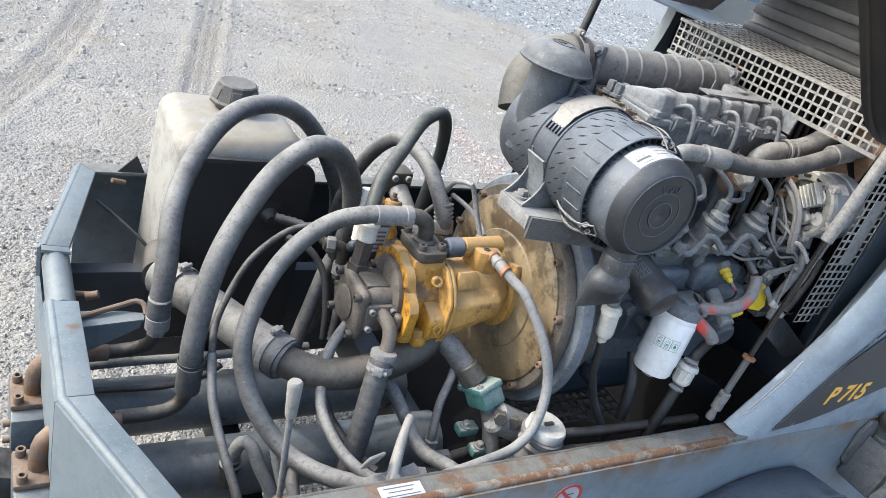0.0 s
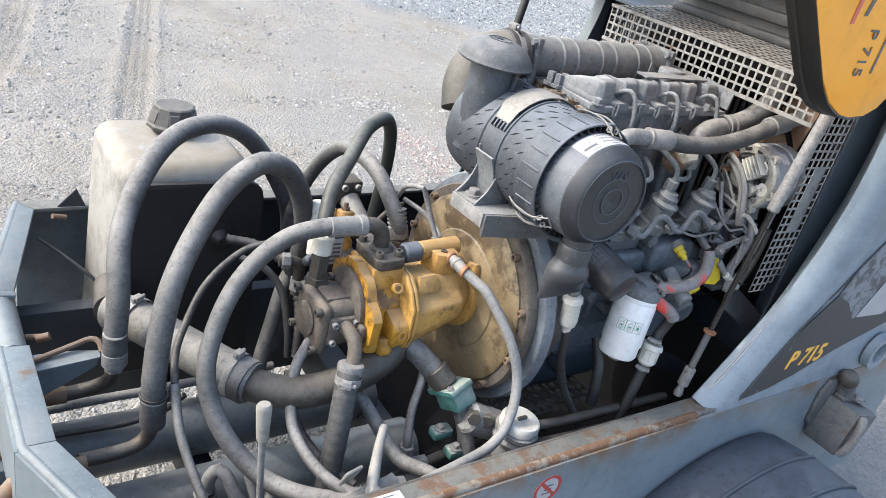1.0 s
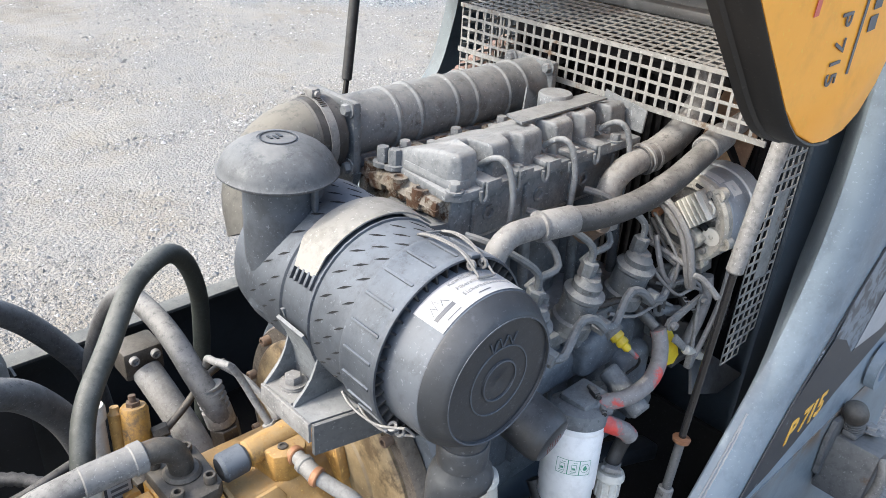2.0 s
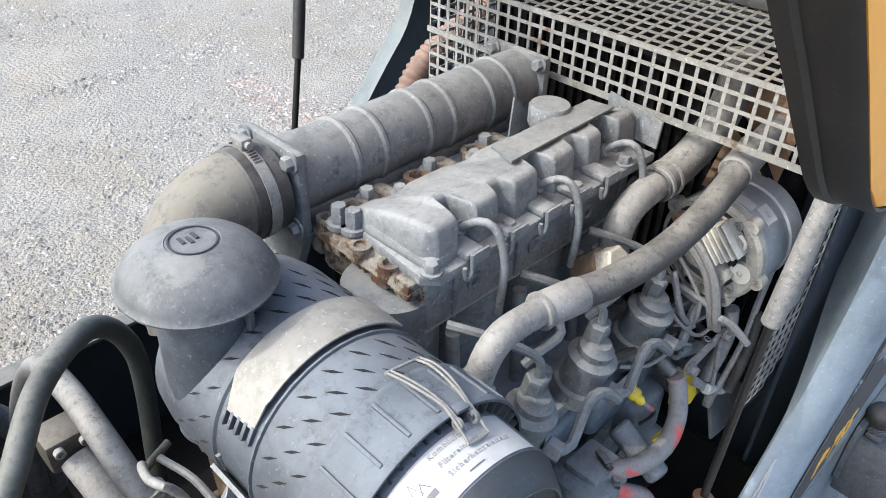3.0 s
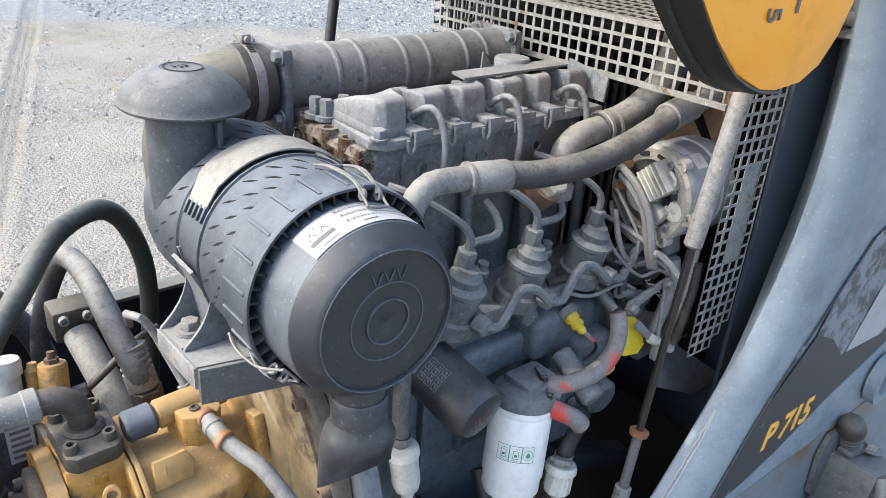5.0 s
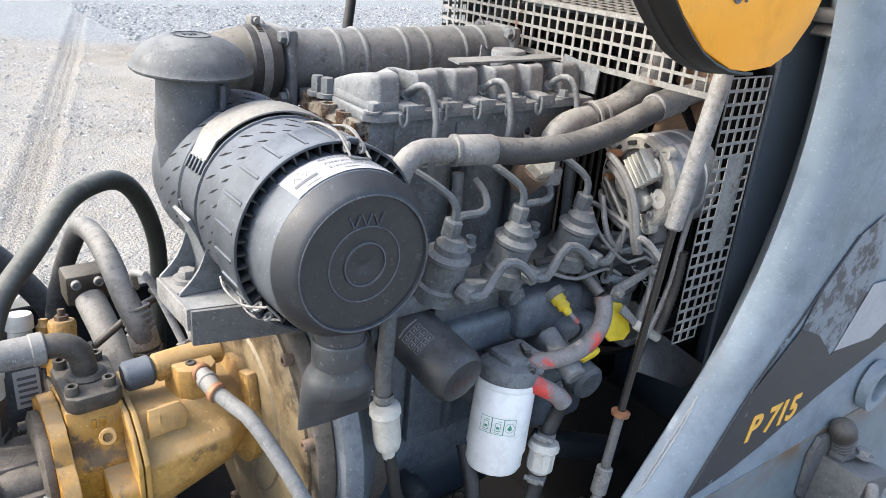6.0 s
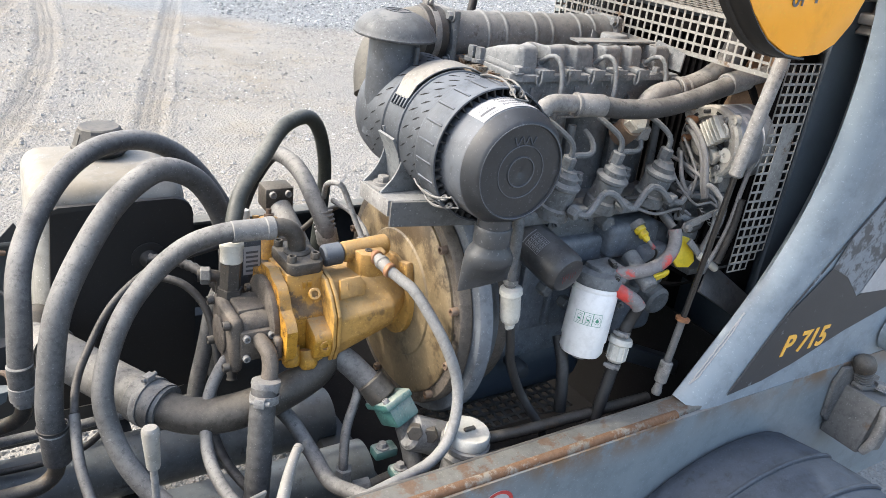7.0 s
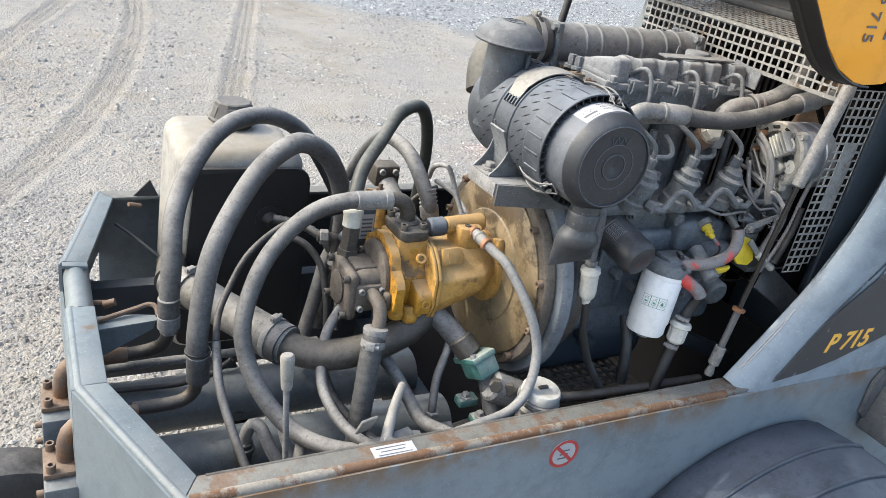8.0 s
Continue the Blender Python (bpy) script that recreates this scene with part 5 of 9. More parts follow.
# thin lines in the pump bay
for pts, r, m, lab in (
        ([(-0.580, 0.145, 0.988), (-0.570, 0.185, 1.015), (-0.548, 0.22, 1.047), (-0.496, 0.27, 1.105), (-0.422, 0.30, 1.150), (-0.36, 0.29, 1.172), (-0.283, 0.30, 1.183)], 0.0068, RUBBER_DARK, "thin black cable curving up to the pump"),
        ([(-0.580, 0.145, 0.988), (-0.583, 0.09, 0.93), (-0.572, 0.03, 0.875), (-0.552, -0.03, 0.814), (-0.54, -0.06, 0.76)], 0.0085, RUBBER, "thin dusty hose hanging down to the frame"),
        ([(-0.82, 0.345, 0.806), (-0.73, 0.345, 0.812), (-0.635, 0.345, 0.815), (-0.56, 0.345, 0.815), (-0.30, 0.35, 0.82)], 0.0095, STEEL, "dusty steel pipe lying over the cylinder"),
        ([(-0.815, 0.30, 0.79), (-0.66, 0.29, 0.79), (-0.61, 0.28, 0.80), (-0.56, 0.27, 0.82), (-0.52, 0.26, 0.86)], 0.006, RUBBER_DARK, "thin black hose along the end wall"),
        ([(-0.27, 0.10, 0.96), (-0.251, 0.05, 0.945), (-0.232, 0.0, 0.909), (-0.222, -0.06, 0.89), (-0.194, -0.12, 0.90), (-0.16, -0.17, 0.895)], 0.0135, RUBBER, "dusty hose with brown sleeve below the pump"),
        ([(-0.125, 0.05, 1.0), (-0.140, 0.03, 0.978), (-0.170, 0.0, 0.942), (-0.186, -0.03, 0.894), (-0.183, -0.03, 0.86)], 0.0085, RUBBER, "thin dusty hose to an elbow fitting"),
        ([(-0.072, -0.02, 0.955), (-0.070, -0.035, 0.935), (-0.065, -0.05, 0.905), (-0.063, -0.07, 0.86), (-0.063, -0.09, 0.78)], 0.0175, RUBBER, "dusty hose running down from the green valve"),
        ([(-0.285, 0.36, 1.06), (-0.302, 0.353, 1.02), (-0.322, 0.34, 0.942), (-0.345, 0.32, 0.87), (-0.36, 0.30, 0.80)], 0.0165, RUBBER, "dusty black hose standing behind the gear pump"),
        ([(-0.40, 0.36, 1.10), (-0.36, 0.33, 1.09), (-0.33, 0.30, 1.05), (-0.32, 0.27, 0.98), (-0.32, 0.25, 0.92)], 0.0075, RUBBER_DARK, "black cable hanging behind the gear pump"),
        ([(-0.36, 0.16, 0.96), (-0.37, 0.12, 0.92), (-0.36, 0.06, 0.88), (-0.33, 0.0, 0.85), (-0.30, -0.05, 0.84)], 0.0085, RUBBER_DARK, "corrugated black conduit near the floor"),
        ([(-0.44, -0.01, 0.85), (-0.455, -0.03, 0.83), (-0.45, -0.07, 0.79), (-0.44, -0.10, 0.73)], 0.012, RUBBER, "short dusty drain hose"),
        ([(-0.533, 0.07, 0.80), (-0.529, 0.066, 0.832), (-0.517, 0.058, 0.848), (-0.506, 0.044, 0.838), (-0.496, 0.028, 0.812), (-0.474, 0.0, 0.768), (-0.455, -0.03, 0.70)], 0.0125, HOSE_LIGHT, "pale bent pipe over the cylinder"),
        ([(-0.475, 0.045, 0.875), (-0.47, 0.03, 0.84), (-0.463, 0.015, 0.81), (-0.455, 0.0, 0.78)], 0.010, HOSE_LIGHT, "pale thin hose dropping between the cylinders")):
    hose(pts, r, m, lab, seg=12, group="thin lines", name="thin_hose")
bm = rod(bmesh.new(), (-0.534, 0.072, 0.73), (-0.533, 0.070, 0.80), 0.0165, seg=20, bevel=0.003)
lathe(bm, (-0.5335, 0.071, 0.775), (0, 0, 1), [(0.0165, 0), (0.021, 0.002), (0.021, 0.010), (0.0165, 0.012)], 24, ring=True)
single("pipe_stub", bm, BLACK_STEEL, "short black stub with a collar under the pale bent pipe", "pipe stub")
# ribs of the conduits
for pts in ([(-0.40, 0.44, 1.10), (-0.345, 0.405, 1.098), (-0.302, 0.360, 1.075), (-0.277, 0.332, 1.013), (-0.282, 0.292, 0.956), (-0.29, 0.27, 0.90)], ):
    q = curve_points(pts, 0.006)
    bm = bmesh.new()
    steps = [0.0088 if k % 2 else 0.0108 for k in range(len(q))]
    sweep(bm, q, lambda u: steps[int(round(u * (len(q) - 1)))], 12, False)
    single("cable_conduit", bm, RUBBER_DARK, "ribbed black cable conduit arching behind the pump", "conduit")

# ---- tank ----
def build_tank():
    t = thing("fuel_tank", (-0.45, 0.60, 0.66), "pale dusty plastic tank with black screw cap and black front panel", "tank")
    lo, hi = V(-0.605, 0.535, 0.70), V(-0.288, 0.850, 1.215)
    b = bmesh.new()
    bmesh.ops.create_cube(b, size=1.0)
    for v in b.verts:
        v.co = V(*[lo[k] if v.co[k] < 0 else hi[k] for k in range(3)])
        if v.co.z > 1:
            v.co.x = -0.585 if v.co.x < -0.5 else -0.300
            v.co.y = 0.545 if v.co.y < 0.6 else 0.84
    bmesh.ops.bevel(b, geom=b.edges[:], offset=0.04, segments=5, affect="EDGES", profile=0.5)
    part("tank_body", b, TANK, t)
    bm = bmesh.new()
    ol = []
    for cx, cz, a0, rr in ((-0.330, 1.150, 0, 0.036), (-0.545, 1.172, 90, 0.014), (-0.572, 0.75, 180, 0.02), (-0.315, 0.75, 270, 0.02)):
        for k in range(6):
            a = radians(a0 + 18 * k)
            ol.append((cx + rr * math.cos(a), cz + rr * math.sin(a)))
    slab(bm, ol, (0, 0.536, 0), (1, 0, 0), (0, 0, 1), 0.012, 0.003)
    part("front_panel", bm, BLACK_PANEL, t, "black speckled front panel")
    bm = bmesh.new()
    c = (-0.432, 0.745, 1.208)
    lathe(bm, c, (0, 0, 1), [(0.050, -0.002), (0.044, 0.004), (0.046, 0.010), (0.059, 0.021), (0.059, 0.026), (0.0550, 0.031), (0.0450, 0.060), (0.0435, 0.066), (0.0400, 0.0690), (0, 0.0695)], 12)
    for k in range(6):
        a = 2 * math.pi * (k + 0.25) / 6
        box(bm, (c[0] + 0.0460 * math.cos(a), c[1] + 0.0460 * math.sin(a), c[2] + 0.044), (0.010, 0.022, 0.028), 0.002, Matrix.Rotation(a, 3, "Z") @ Matrix.Rotation(radians(-19), 3, "Y"))
    part("screw_cap", bm, CAP_BLACK, t, "black faceted screw cap", 14)
    part("gauge_port", lathe(bmesh.new(), (-0.385, 0.524, 1.06), (0, -1, 0), [(0.035, 0), (0.035, 0.004), (0.02, 0.006), (0.012, 0.02), (0.011, 0.03), (0, 0.03)], 20), BLACK_PANEL, t)
    part("side_strap", span(bmesh.new(), (-0.287, 0.62, 0.72), (-0.283, 0.65, 1.12)), BLACK_STEEL, t)
    part("outlet_stub", rod(bmesh.new(), (-0.60, 0.545, 0.945), (-0.622, 0.43, 0.962), 0.033, seg=28), STEEL_DARK, t)
    return t


build_tank()


# ---- flywheel housing ----
PC = V(0.0, 0.148, 1.112)


def build_flywheel():
    t = thing("flywheel_housing", (0.05, 0.148, 0.90), "round flywheel housing with an oily tan cover plate", "flywheel housing")
    prof = [(0.118, -0.0165), (0.121, -0.0155), (0.123, -0.0120), (0.190, -0.011), (0.194, -0.008), (0.194, 0.0)]
    part("cover_plate", lathe(bmesh.new(), PC, (1, 0, 0), prof, 72), PLATE_TAN, t, "oily tan cover plate with a raised centre")
    part("bell_rim", lathe(bmesh.new(), PC, (1, 0, 0), [(0.19, -0.004), (0.214, -0.004), (0.217, 0.0), (0.217, 0.018), (0.205, 0.03), (0.20, 0.11), (0.19, 0.115)], 72), CAST, t, "dark bell housing rim")
    for k in range(12):
        a = radians(17 + 30 * k)
        p = PC + V(-0.004, -math.cos(a) * 0.204, math.sin(a) * 0.204)
        part("rim_screw", cap_screw(bmesh.new(), p, (-1, 0, 0), 0.0075, 0.013), STEEL_RUST, t)
    bm = lathe(bmesh.new(), PC, (1, 0, 0), [(0.20, 0.02), (0.236, 0.022), (0.240, 0.028), (0.240, 0.045), (0.225, 0.055), (0.19, 0.10)], 72)
    part("bell_flange", bm, BLUE_STEEL, t, "blue-grey cast bell housing")
    return t


build_flywheel()


# ---- hydraulic pump ----
def build_pump():
    t = thing("hydraulic_pump", (-0.15, 0.148, 1.02), "yellow painted axial piston pump, oily and dusty", "hydraulic pump")
    A = V(0, 0.148, 1.112)
    # main body: an angular casting with a sloping shoulder, tapering towards the housing
    def ring(x, pts):
        return [(x, y, z) for y, z in pts]
    first = [(0.225, 1.172), (0.138, 1.182), (0.099, 1.183), (0.077, 1.152), (0.054, 1.130), (0.050, 1.085), (0.062, 1.054), (0.130, 1.028), (0.222, 1.032)]
    last = [(0.222, 1.172), (0.136, 1.180), (0.099, 1.181), (0.080, 1.155), (0.056, 1.139), (0.054, 1.112), (0.066, 1.093), (0.130, 1.070), (0.216, 1.072)]
    tip = [(0.210, 1.166), (0.132, 1.172), (0.110, 1.170), (0.098, 1.155), (0.090, 1.142), (0.090, 1.122), (0.097, 1.104), (0.130, 1.090), (0.200, 1.090)]
    part("front_body", loft(bmesh.new(), [ring(-0.172, first), ring(-0.066, last), ring(-0.024, tip)], 0.0045), YELLOW_DUSTY, t, "", 30)
    part("body_neck", lathe(bmesh.new(), A, (1, 0, 0), [(0.052, -0.05), (0.060, -0.034), (0.078, -0.026), (0.078, -0.016), (0.076, -0.014)], 48), YELLOW_DUSTY, t)
    part("mounting_ear", box(bmesh.new(), (-0.024, 0.097, 1.172), (0.016, 0.034, 0.052), 0.005, Matrix.Rotation(radians(-18), 3, "X")), YELLOW_DUSTY, t)
    part("raised_pad", slab(bmesh.new(), [(-0.163, 0.002), (-0.158, 0.036), (-0.119, 0.038), (-0.110, 0.022), (-0.117, 0.004)], (0, 0.079, 1.153), (1, 0, 0), (0, 0.46, 0.89), 0.008, 0.003), YELLOW_DUSTY, t)
    for k in range(9):
        part("cast_mark", box(bmesh.new(), (-0.132 + 0.0062 * k + (0.005 if k > 4 else 0.0), 0.0655 + 0.0001 * k, 1.1415 + 0.0004 * k), (0.0036 - 0.0008 * (k % 2), 0.0022, 0.0085), 0.0008, Matrix.Rotation(radians(-46), 3, "X")), YELLOW_DUSTY, t)
    part("pad_mark", box(bmesh.new(), (-0.146, 0.083, 1.176), (0.0025, 0.0035, 0.012), 0.0008, Matrix.Rotation(radians(-27), 3, "X")), YELLOW_DUSTY, t)
    # joint between the two castings
    band = [(0.228, 1.176), (0.190, 1.192), (0.134, 1.194), (0.094, 1.190), (0.068, 1.170), (0.048, 1.140), (0.046, 1.083), (0.058, 1.050), (0.130, 1.022), (0.225, 1.027)]
    part("joint_band", loft(bmesh.new(), [ring(-0.1845, band), ring(-0.1785, band)], 0.0015), YELLOW_DUSTY, t, "oily joint between the castings")
    part("joint_band", loft(bmesh.new(), [ring(-0.1765, band), ring(-0.1700, band)], 0.0015), YELLOW_DUSTY, t, "oily joint between the castings")
    # rear valve block
    back = [(0.205, 1.190), (0.112, 1.200), (0.103, 1.145), (0.092, 1.126), (0.092, 1.060), (0.130, 1.035), (0.205, 1.040)]
    part("valve_block", loft(bmesh.new(), [ring(-0.246, back), ring(-0.180, back)], 0.004), YELLOW, t, "", 30)
    low = [(0.120, 1.126), (0.088, 1.121), (0.054, 1.109), (0.048, 1.098), (0.054, 1.062), (0.070, 1.052), (0.120, 1.048)]
    part("lower_block", loft(bmesh.new(), [ring(-0.216, low), ring(-0.180, low)], 0.005), YELLOW, t, "", 30)
    part("cast_figure", box(bmesh.new(), (-0.206, 0.109, 1.178), (0.008, 0.003, 0.013), 0.001), YELLOW, t)
    part("cast_figure", box(bmesh.new(), (-0.216, 0.1085, 1.178), (0.005, 0.003, 0.013), 0.001), YELLOW, t)
    ol = [(0.235, 1.135), (0.232, 1.163), (0.213, 1.168), (0.206, 1.158), (0.194, 1.178), (0.180, 1.194), (0.144, 1.200), (0.129, 1.190), (0.101, 1.185), (0.088, 1.172), (0.081, 1.151), (0.058, 1.141), (0.047, 1.127),
          (0.050, 1.078), (0.064, 1.062), (0.085, 1.061), (0.095, 1.045), (0.130, 1.035), (0.170, 1.030), (0.210, 1.050), (0.235, 1.090)]
    part("mounting_flange", slab(bmesh.new(), ol, (-0.266, 0, 0), (0, 1, 0), (0, 0, 1), 0.019, 0.0022), YELLOW, t, "yellow notched pump flange")
    part("spacer", lathe(bmesh.new(), A + V(-0.276, 0.0, 0.0), (1, 0, 0), [(0.060, -0.004), (0.069, 0.0), (0.069, 0.008), (0.066, 0.012)], 40), CAST, t, "brown spacer ring")
    part("spacer_lug", box(bmesh.new(), (-0.272, 0.079, 1.088), (0.014, 0.030, 0.040), 0.006, seg=3), CAST, t)
    for y, z in ((0.100, 1.168), (0.088, 1.153), (0.062, 1.118), (0.064, 1.080)):
        part("flange_hole", cap_screw(bmesh.new(), (-0.264, y, z), (-1, 0, 0), 0.0052, 0.002), STEEL_DARK, t)
    for y, z in ((0.078, 1.066), (0.198, 1.140)):
        part("flange_screw", cap_screw(bmesh.new(), (-0.278, y, z), (-1, 0, 0), 0.0075, 0.010), CAST, t)
    part("body_screw", cap_screw(bmesh.new(), (-0.205, 0.088, 1.170), (-0.25, -0.8, 0.45), 0.0105, 0.012), YELLOW, t)
    for x, y, z in ((-0.245, 0.080, 1.056), (-0.218, 0.072, 1.050), (-0.235, 0.115, 1.045), (-0.196, 0.082, 1.052)):
        bm = lathe(bmesh.new(), (x, y, z), (0, -0.4, -1), [(0.017, -0.02), (0.017, 0.006), (0.012, 0.014), (0, 0.016)], 10)
        part("drain_boss", bm, YELLOW, t)
    part("plug", lathe(bmesh.new(), (-0.198, 0.0485, 1.088), (0, -1, 0.1), [(0.0095, -0.006), (0.0095, 0.003), (0.006, 0.003), (0.005, -0.004), (0, -0.004)], 16), YELLOW, t)
    # servo cylinder on top
    bm = rod(bmesh.new(), (-0.135, 0.142, 1.213), (-0.045, 0.142, 1.219), 0.0185, seg=24, bevel=0.004)
    b = loft(bmesh.new(), [[(x, y, z) for x, y in ((-0.120, 0.150), (-0.114, 0.106), (-0.100, 0.098), (-0.072, 0.098), (-0.064, 0.108), (-0.062, 0.150))] for z in (1.172, 1.2225)], 0.003)
    append(bm, b)
    part("servo_cylinder", bm, YELLOW_DUSTY, t, "dusty yellow servo cylinder")
    part("servo_cap", rod(bmesh.new(), (-0.172, 0.140, 1.212), (-0.135, 0.140, 1.214), 0.0195, seg=24, bevel=0.004), BLACK_PLASTIC, t, "dark grey plastic end cap")
    part("servo_screw", cap_screw(bmesh.new(), (-0.094, 0.117, 1.2215), (0, 0, 1), 0.0065, 0.0035), STEEL_DARK, t)
    # split flange on top
    rim = [(-0.243, 0.115), (-0.232, 0.106), (-0.188, 0.108), (-0.178, 0.118), (-0.176, 0.196), (-0.190, 0.206), (-0.230, 0.206), (-0.245, 0.192)]
    part("port_flange", loft(bmesh.new(), [[(x, y, z) for x, y in rim] for z in (1.196, 1.218)], 0.004), STEEL_DARK, t, "dark split port flange", 30)
    part("port_collar", lathe(bmesh.new(), (-0.210, 0.160, 1.214), (0, 0, 1), [(0.024, 0), (0.024, 0.006), (0.020, 0.010), (0, 0.010)], 28), STEEL_DARK, t)
    for x, y in ((-0.233, 0.123), (-0.191, 0.125), (-0.233, 0.190), (-0.191, 0.190)):
        part("port_screw", cap_screw(bmesh.new(), (x, y, 1.216), (0, 0, 1), 0.0080, 0.013), STEEL_DARK, t)
    # yellow relief valve standing behind the pump
    part("valve_base", box(bmesh.new(), (-0.215, 0.285, 1.120), (0.052, 0.075, 0.05), 0.006), STEEL_DARK, t)
    R0 = [(0.0235, 0), (0.0235, 0.026), (0.0195, 0.034), (0.0190, 0.086), (0.0165, 0.090), (0, 0.090)]
    part("relief_valve", lathe(bmesh.new(), (-0.214, 0.300, 1.128), (0.10, 0.22, 1), R0, 10), YELLOW, t)
    part("relief_pilot", lathe(bmesh.new(), (-0.232, 0.316, 1.150), (0.08, 0.25, 1), [(0.010, 0), (0.010, 0.058), (0.007, 0.061), (0.006, 0.068), (0, 0.068)], 12), YELLOW_DUSTY, t)
    part("valve_nut", rod(bmesh.new(), (-0.2055, 0.319, 1.216), (-0.2052, 0.320, 1.222), 0.0095, seg=6), STEEL_RUST, t)
    part("valve_stem", rod(bmesh.new(), (-0.2052, 0.320, 1.222), (-0.2045, 0.322, 1.231), 0.005, seg=10), STEEL_RUST, t)
    part("side_nut", rod(bmesh.new(), (-0.193, 0.296, 1.172), (-0.172, 0.292, 1.176), 0.0105, seg=6, bevel=0.0015), STEEL_DARK, t)
    part("side_pipe", sweep(bmesh.new(), [(-0.175, 0.292, 1.176), (-0.14, 0.300, 1.195), (-0.10, 0.320, 1.21), (-0.06, 0.335, 1.215)], 0.0055, 10), STEEL_DARK, t)
    part("white_cap", lathe(bmesh.new(), (-0.262, 0.318, 1.120), (0.06, 0.16, 1), [(0.0155, 0), (0.0155, 0.088), (0.0185, 0.090), (0.0185, 0.106), (0.0165, 0.111), (0, 0.112)], 26), OFF_WHITE, t, "off-white capped cylinder")
    # plate with printing beside the relief valve
    part("type_plate", box(bmesh.new(), (-0.275, 0.232, 1.165), (0.05, 0.012, 0.10), 0.003, basis((0, 0, 1))), BLACK_PLASTIC, t)
    bm = slab(bmesh.new(), [(0, 0), (0.03, 0), (0.03, 0.055), (0, 0.055)], (-0.283, 0.2255, 1.15), (1, 0, 0), (0, 0, 1), 0.0008)
    part("type_label", bm, LABEL_WHITE, t, "small white printed label")
    for k in range(5):
        bm = slab(bmesh.new(), [(0, 0), (0.022, 0), (0.022, 0.004), (0, 0.004)], (-0.279, 0.2245, 1.156 + 0.009 * k), (1, 0, 0), (0, 0, 1), 0.0005)
        part("label_line", bm, LABEL_INK, t)
    return t


build_pump()


def build_gear_pump():
    t = thing("gear_pump", (-0.30, 0.150, 1.05), "dusty cast iron gear pump bolted to the yellow pump", "gear pump")
    part("pump_body", box(bmesh.new(), (-0.288, 0.148, 1.092), (0.085, 0.102, 0.092), 0.020, seg=4), CAST, t)
    part("end_cover", box(bmesh.new(), (-0.334, 0.148, 1.088), (0.022, 0.112, 0.104), 0.018, seg=4), CAST, t)
    part("cover_pad", lathe(bmesh.new(), (-0.345, 0.152, 1.085), (-1, 0, 0), [(0.032, -0.002), (0.034, 0.003), (0.031, 0.005), (0, 0.005)], 24), CAST, t)
    for dy, dz in ((-0.046, 0.040), (0.046, 0.040), (-0.046, -0.040), (0.046, -0.040)):
        part("cover_screw", cap_screw(bmesh.new(), (-0.345, 0.148 + dy, 1.088 + dz), (-1, 0, 0), 0.0078, 0.011), STEEL_DARK, t)
    part("port_flange", box(bmesh.new(), (-0.300, 0.096, 1.088), (0.06, 0.016, 0.056), 0.005), CAST, t)
    for dx, dz in ((-0.021, 0.019), (0.021, 0.019), (-0.021, -0.019), (0.021, -0.019)):
        part("port_screw", cap_screw(bmesh.new(), (-0.300 + dx, 0.088, 1.088 + dz), (0, -1, 0), 0.0062, 0.008), STEEL, t)
    for k in range(8):
        part("cast_letter", box(bmesh.new(), (-0.3495, 0.128 + 0.0065 * k, 1.086 + 0.004 * math.sin(2.4 * k)), (0.0015, 0.004, 0.012), 0.0005), CAST, t)
    part("top_boss", box(bmesh.new(), (-0.300, 0.150, 1.136), (0.050, 0.060, 0.012), 0.005), CAST, t)
    return t


build_gear_pump()


# ---- fittings behind the pump ----
def build_back_block():
    t = thing("flange_block", (-0.15, 0.40, 1.17), "dusty grey flange block with a stub pipe", "flange block")
    part("block", box(bmesh.new(), (-0.152, 0.43, 1.212), (0.06, 0.05, 0.05), 0.006), STEEL_DARK, t)
    part("stub_pipe", sweep(bmesh.new(), [(-0.150, 0.41, 1.195), (-0.143, 0.36, 1.165), (-0.134, 0.30, 1.12), (-0.13, 0.26, 1.08)], 0.022, 20), STEEL, t)
    part("screw", cap_screw(bmesh.new(), (-0.168, 0.404, 1.225), (0, -1, 0), 0.007, 0.008), STEEL, t)
    part("screw", cap_screw(bmesh.new(), (-0.136, 0.404, 1.225), (0, -1, 0), 0.007, 0.008), STEEL, t)
    bm = sweep(bmesh.new(), [(-0.075, 0.16, 1.225), (-0.072, 0.19, 1.235), (-0.075, 0.24, 1.245), (-0.09, 0.29, 1.25)], 0.005, 8)
    part("thin_pipe", bm, STEEL, t)
    return t


build_back_block()
t = thing("pipe_fitting", (-0.305, 0.29, 1.09), "dark steel angle fitting with hexagon nuts behind the gear pump", "pipe fitting")
part("angle_body", sweep(bmesh.new(), [(-0.305, 0.285, 1.05), (-0.305, 0.287, 1.10), (-0.307, 0.289, 1.118), (-0.325, 0.295, 1.122), (-0.345, 0.30, 1.122)], 0.0115, 14), STEEL_DARK, t)
for a, b in (((-0.305, 0.285, 1.06), (-0.305, 0.286, 1.085)), ((-0.322, 0.294, 1.122), (-0.340, 0.299, 1.122))):
    part("nut", rod(bmesh.new(), a, b, 0.0165, seg=6, bevel=0.002), STEEL, t)
part("sensor_plug", lathe(bmesh.new(), (-0.300, 0.275, 1.128), (0.1, -0.5, 0.6), [(0.008, 0), (0.010, 0.004), (0.010, 0.018), (0.006, 0.022), (0.006, 0.034), (0, 0.034)], 14), BLACK_PLASTIC, t)


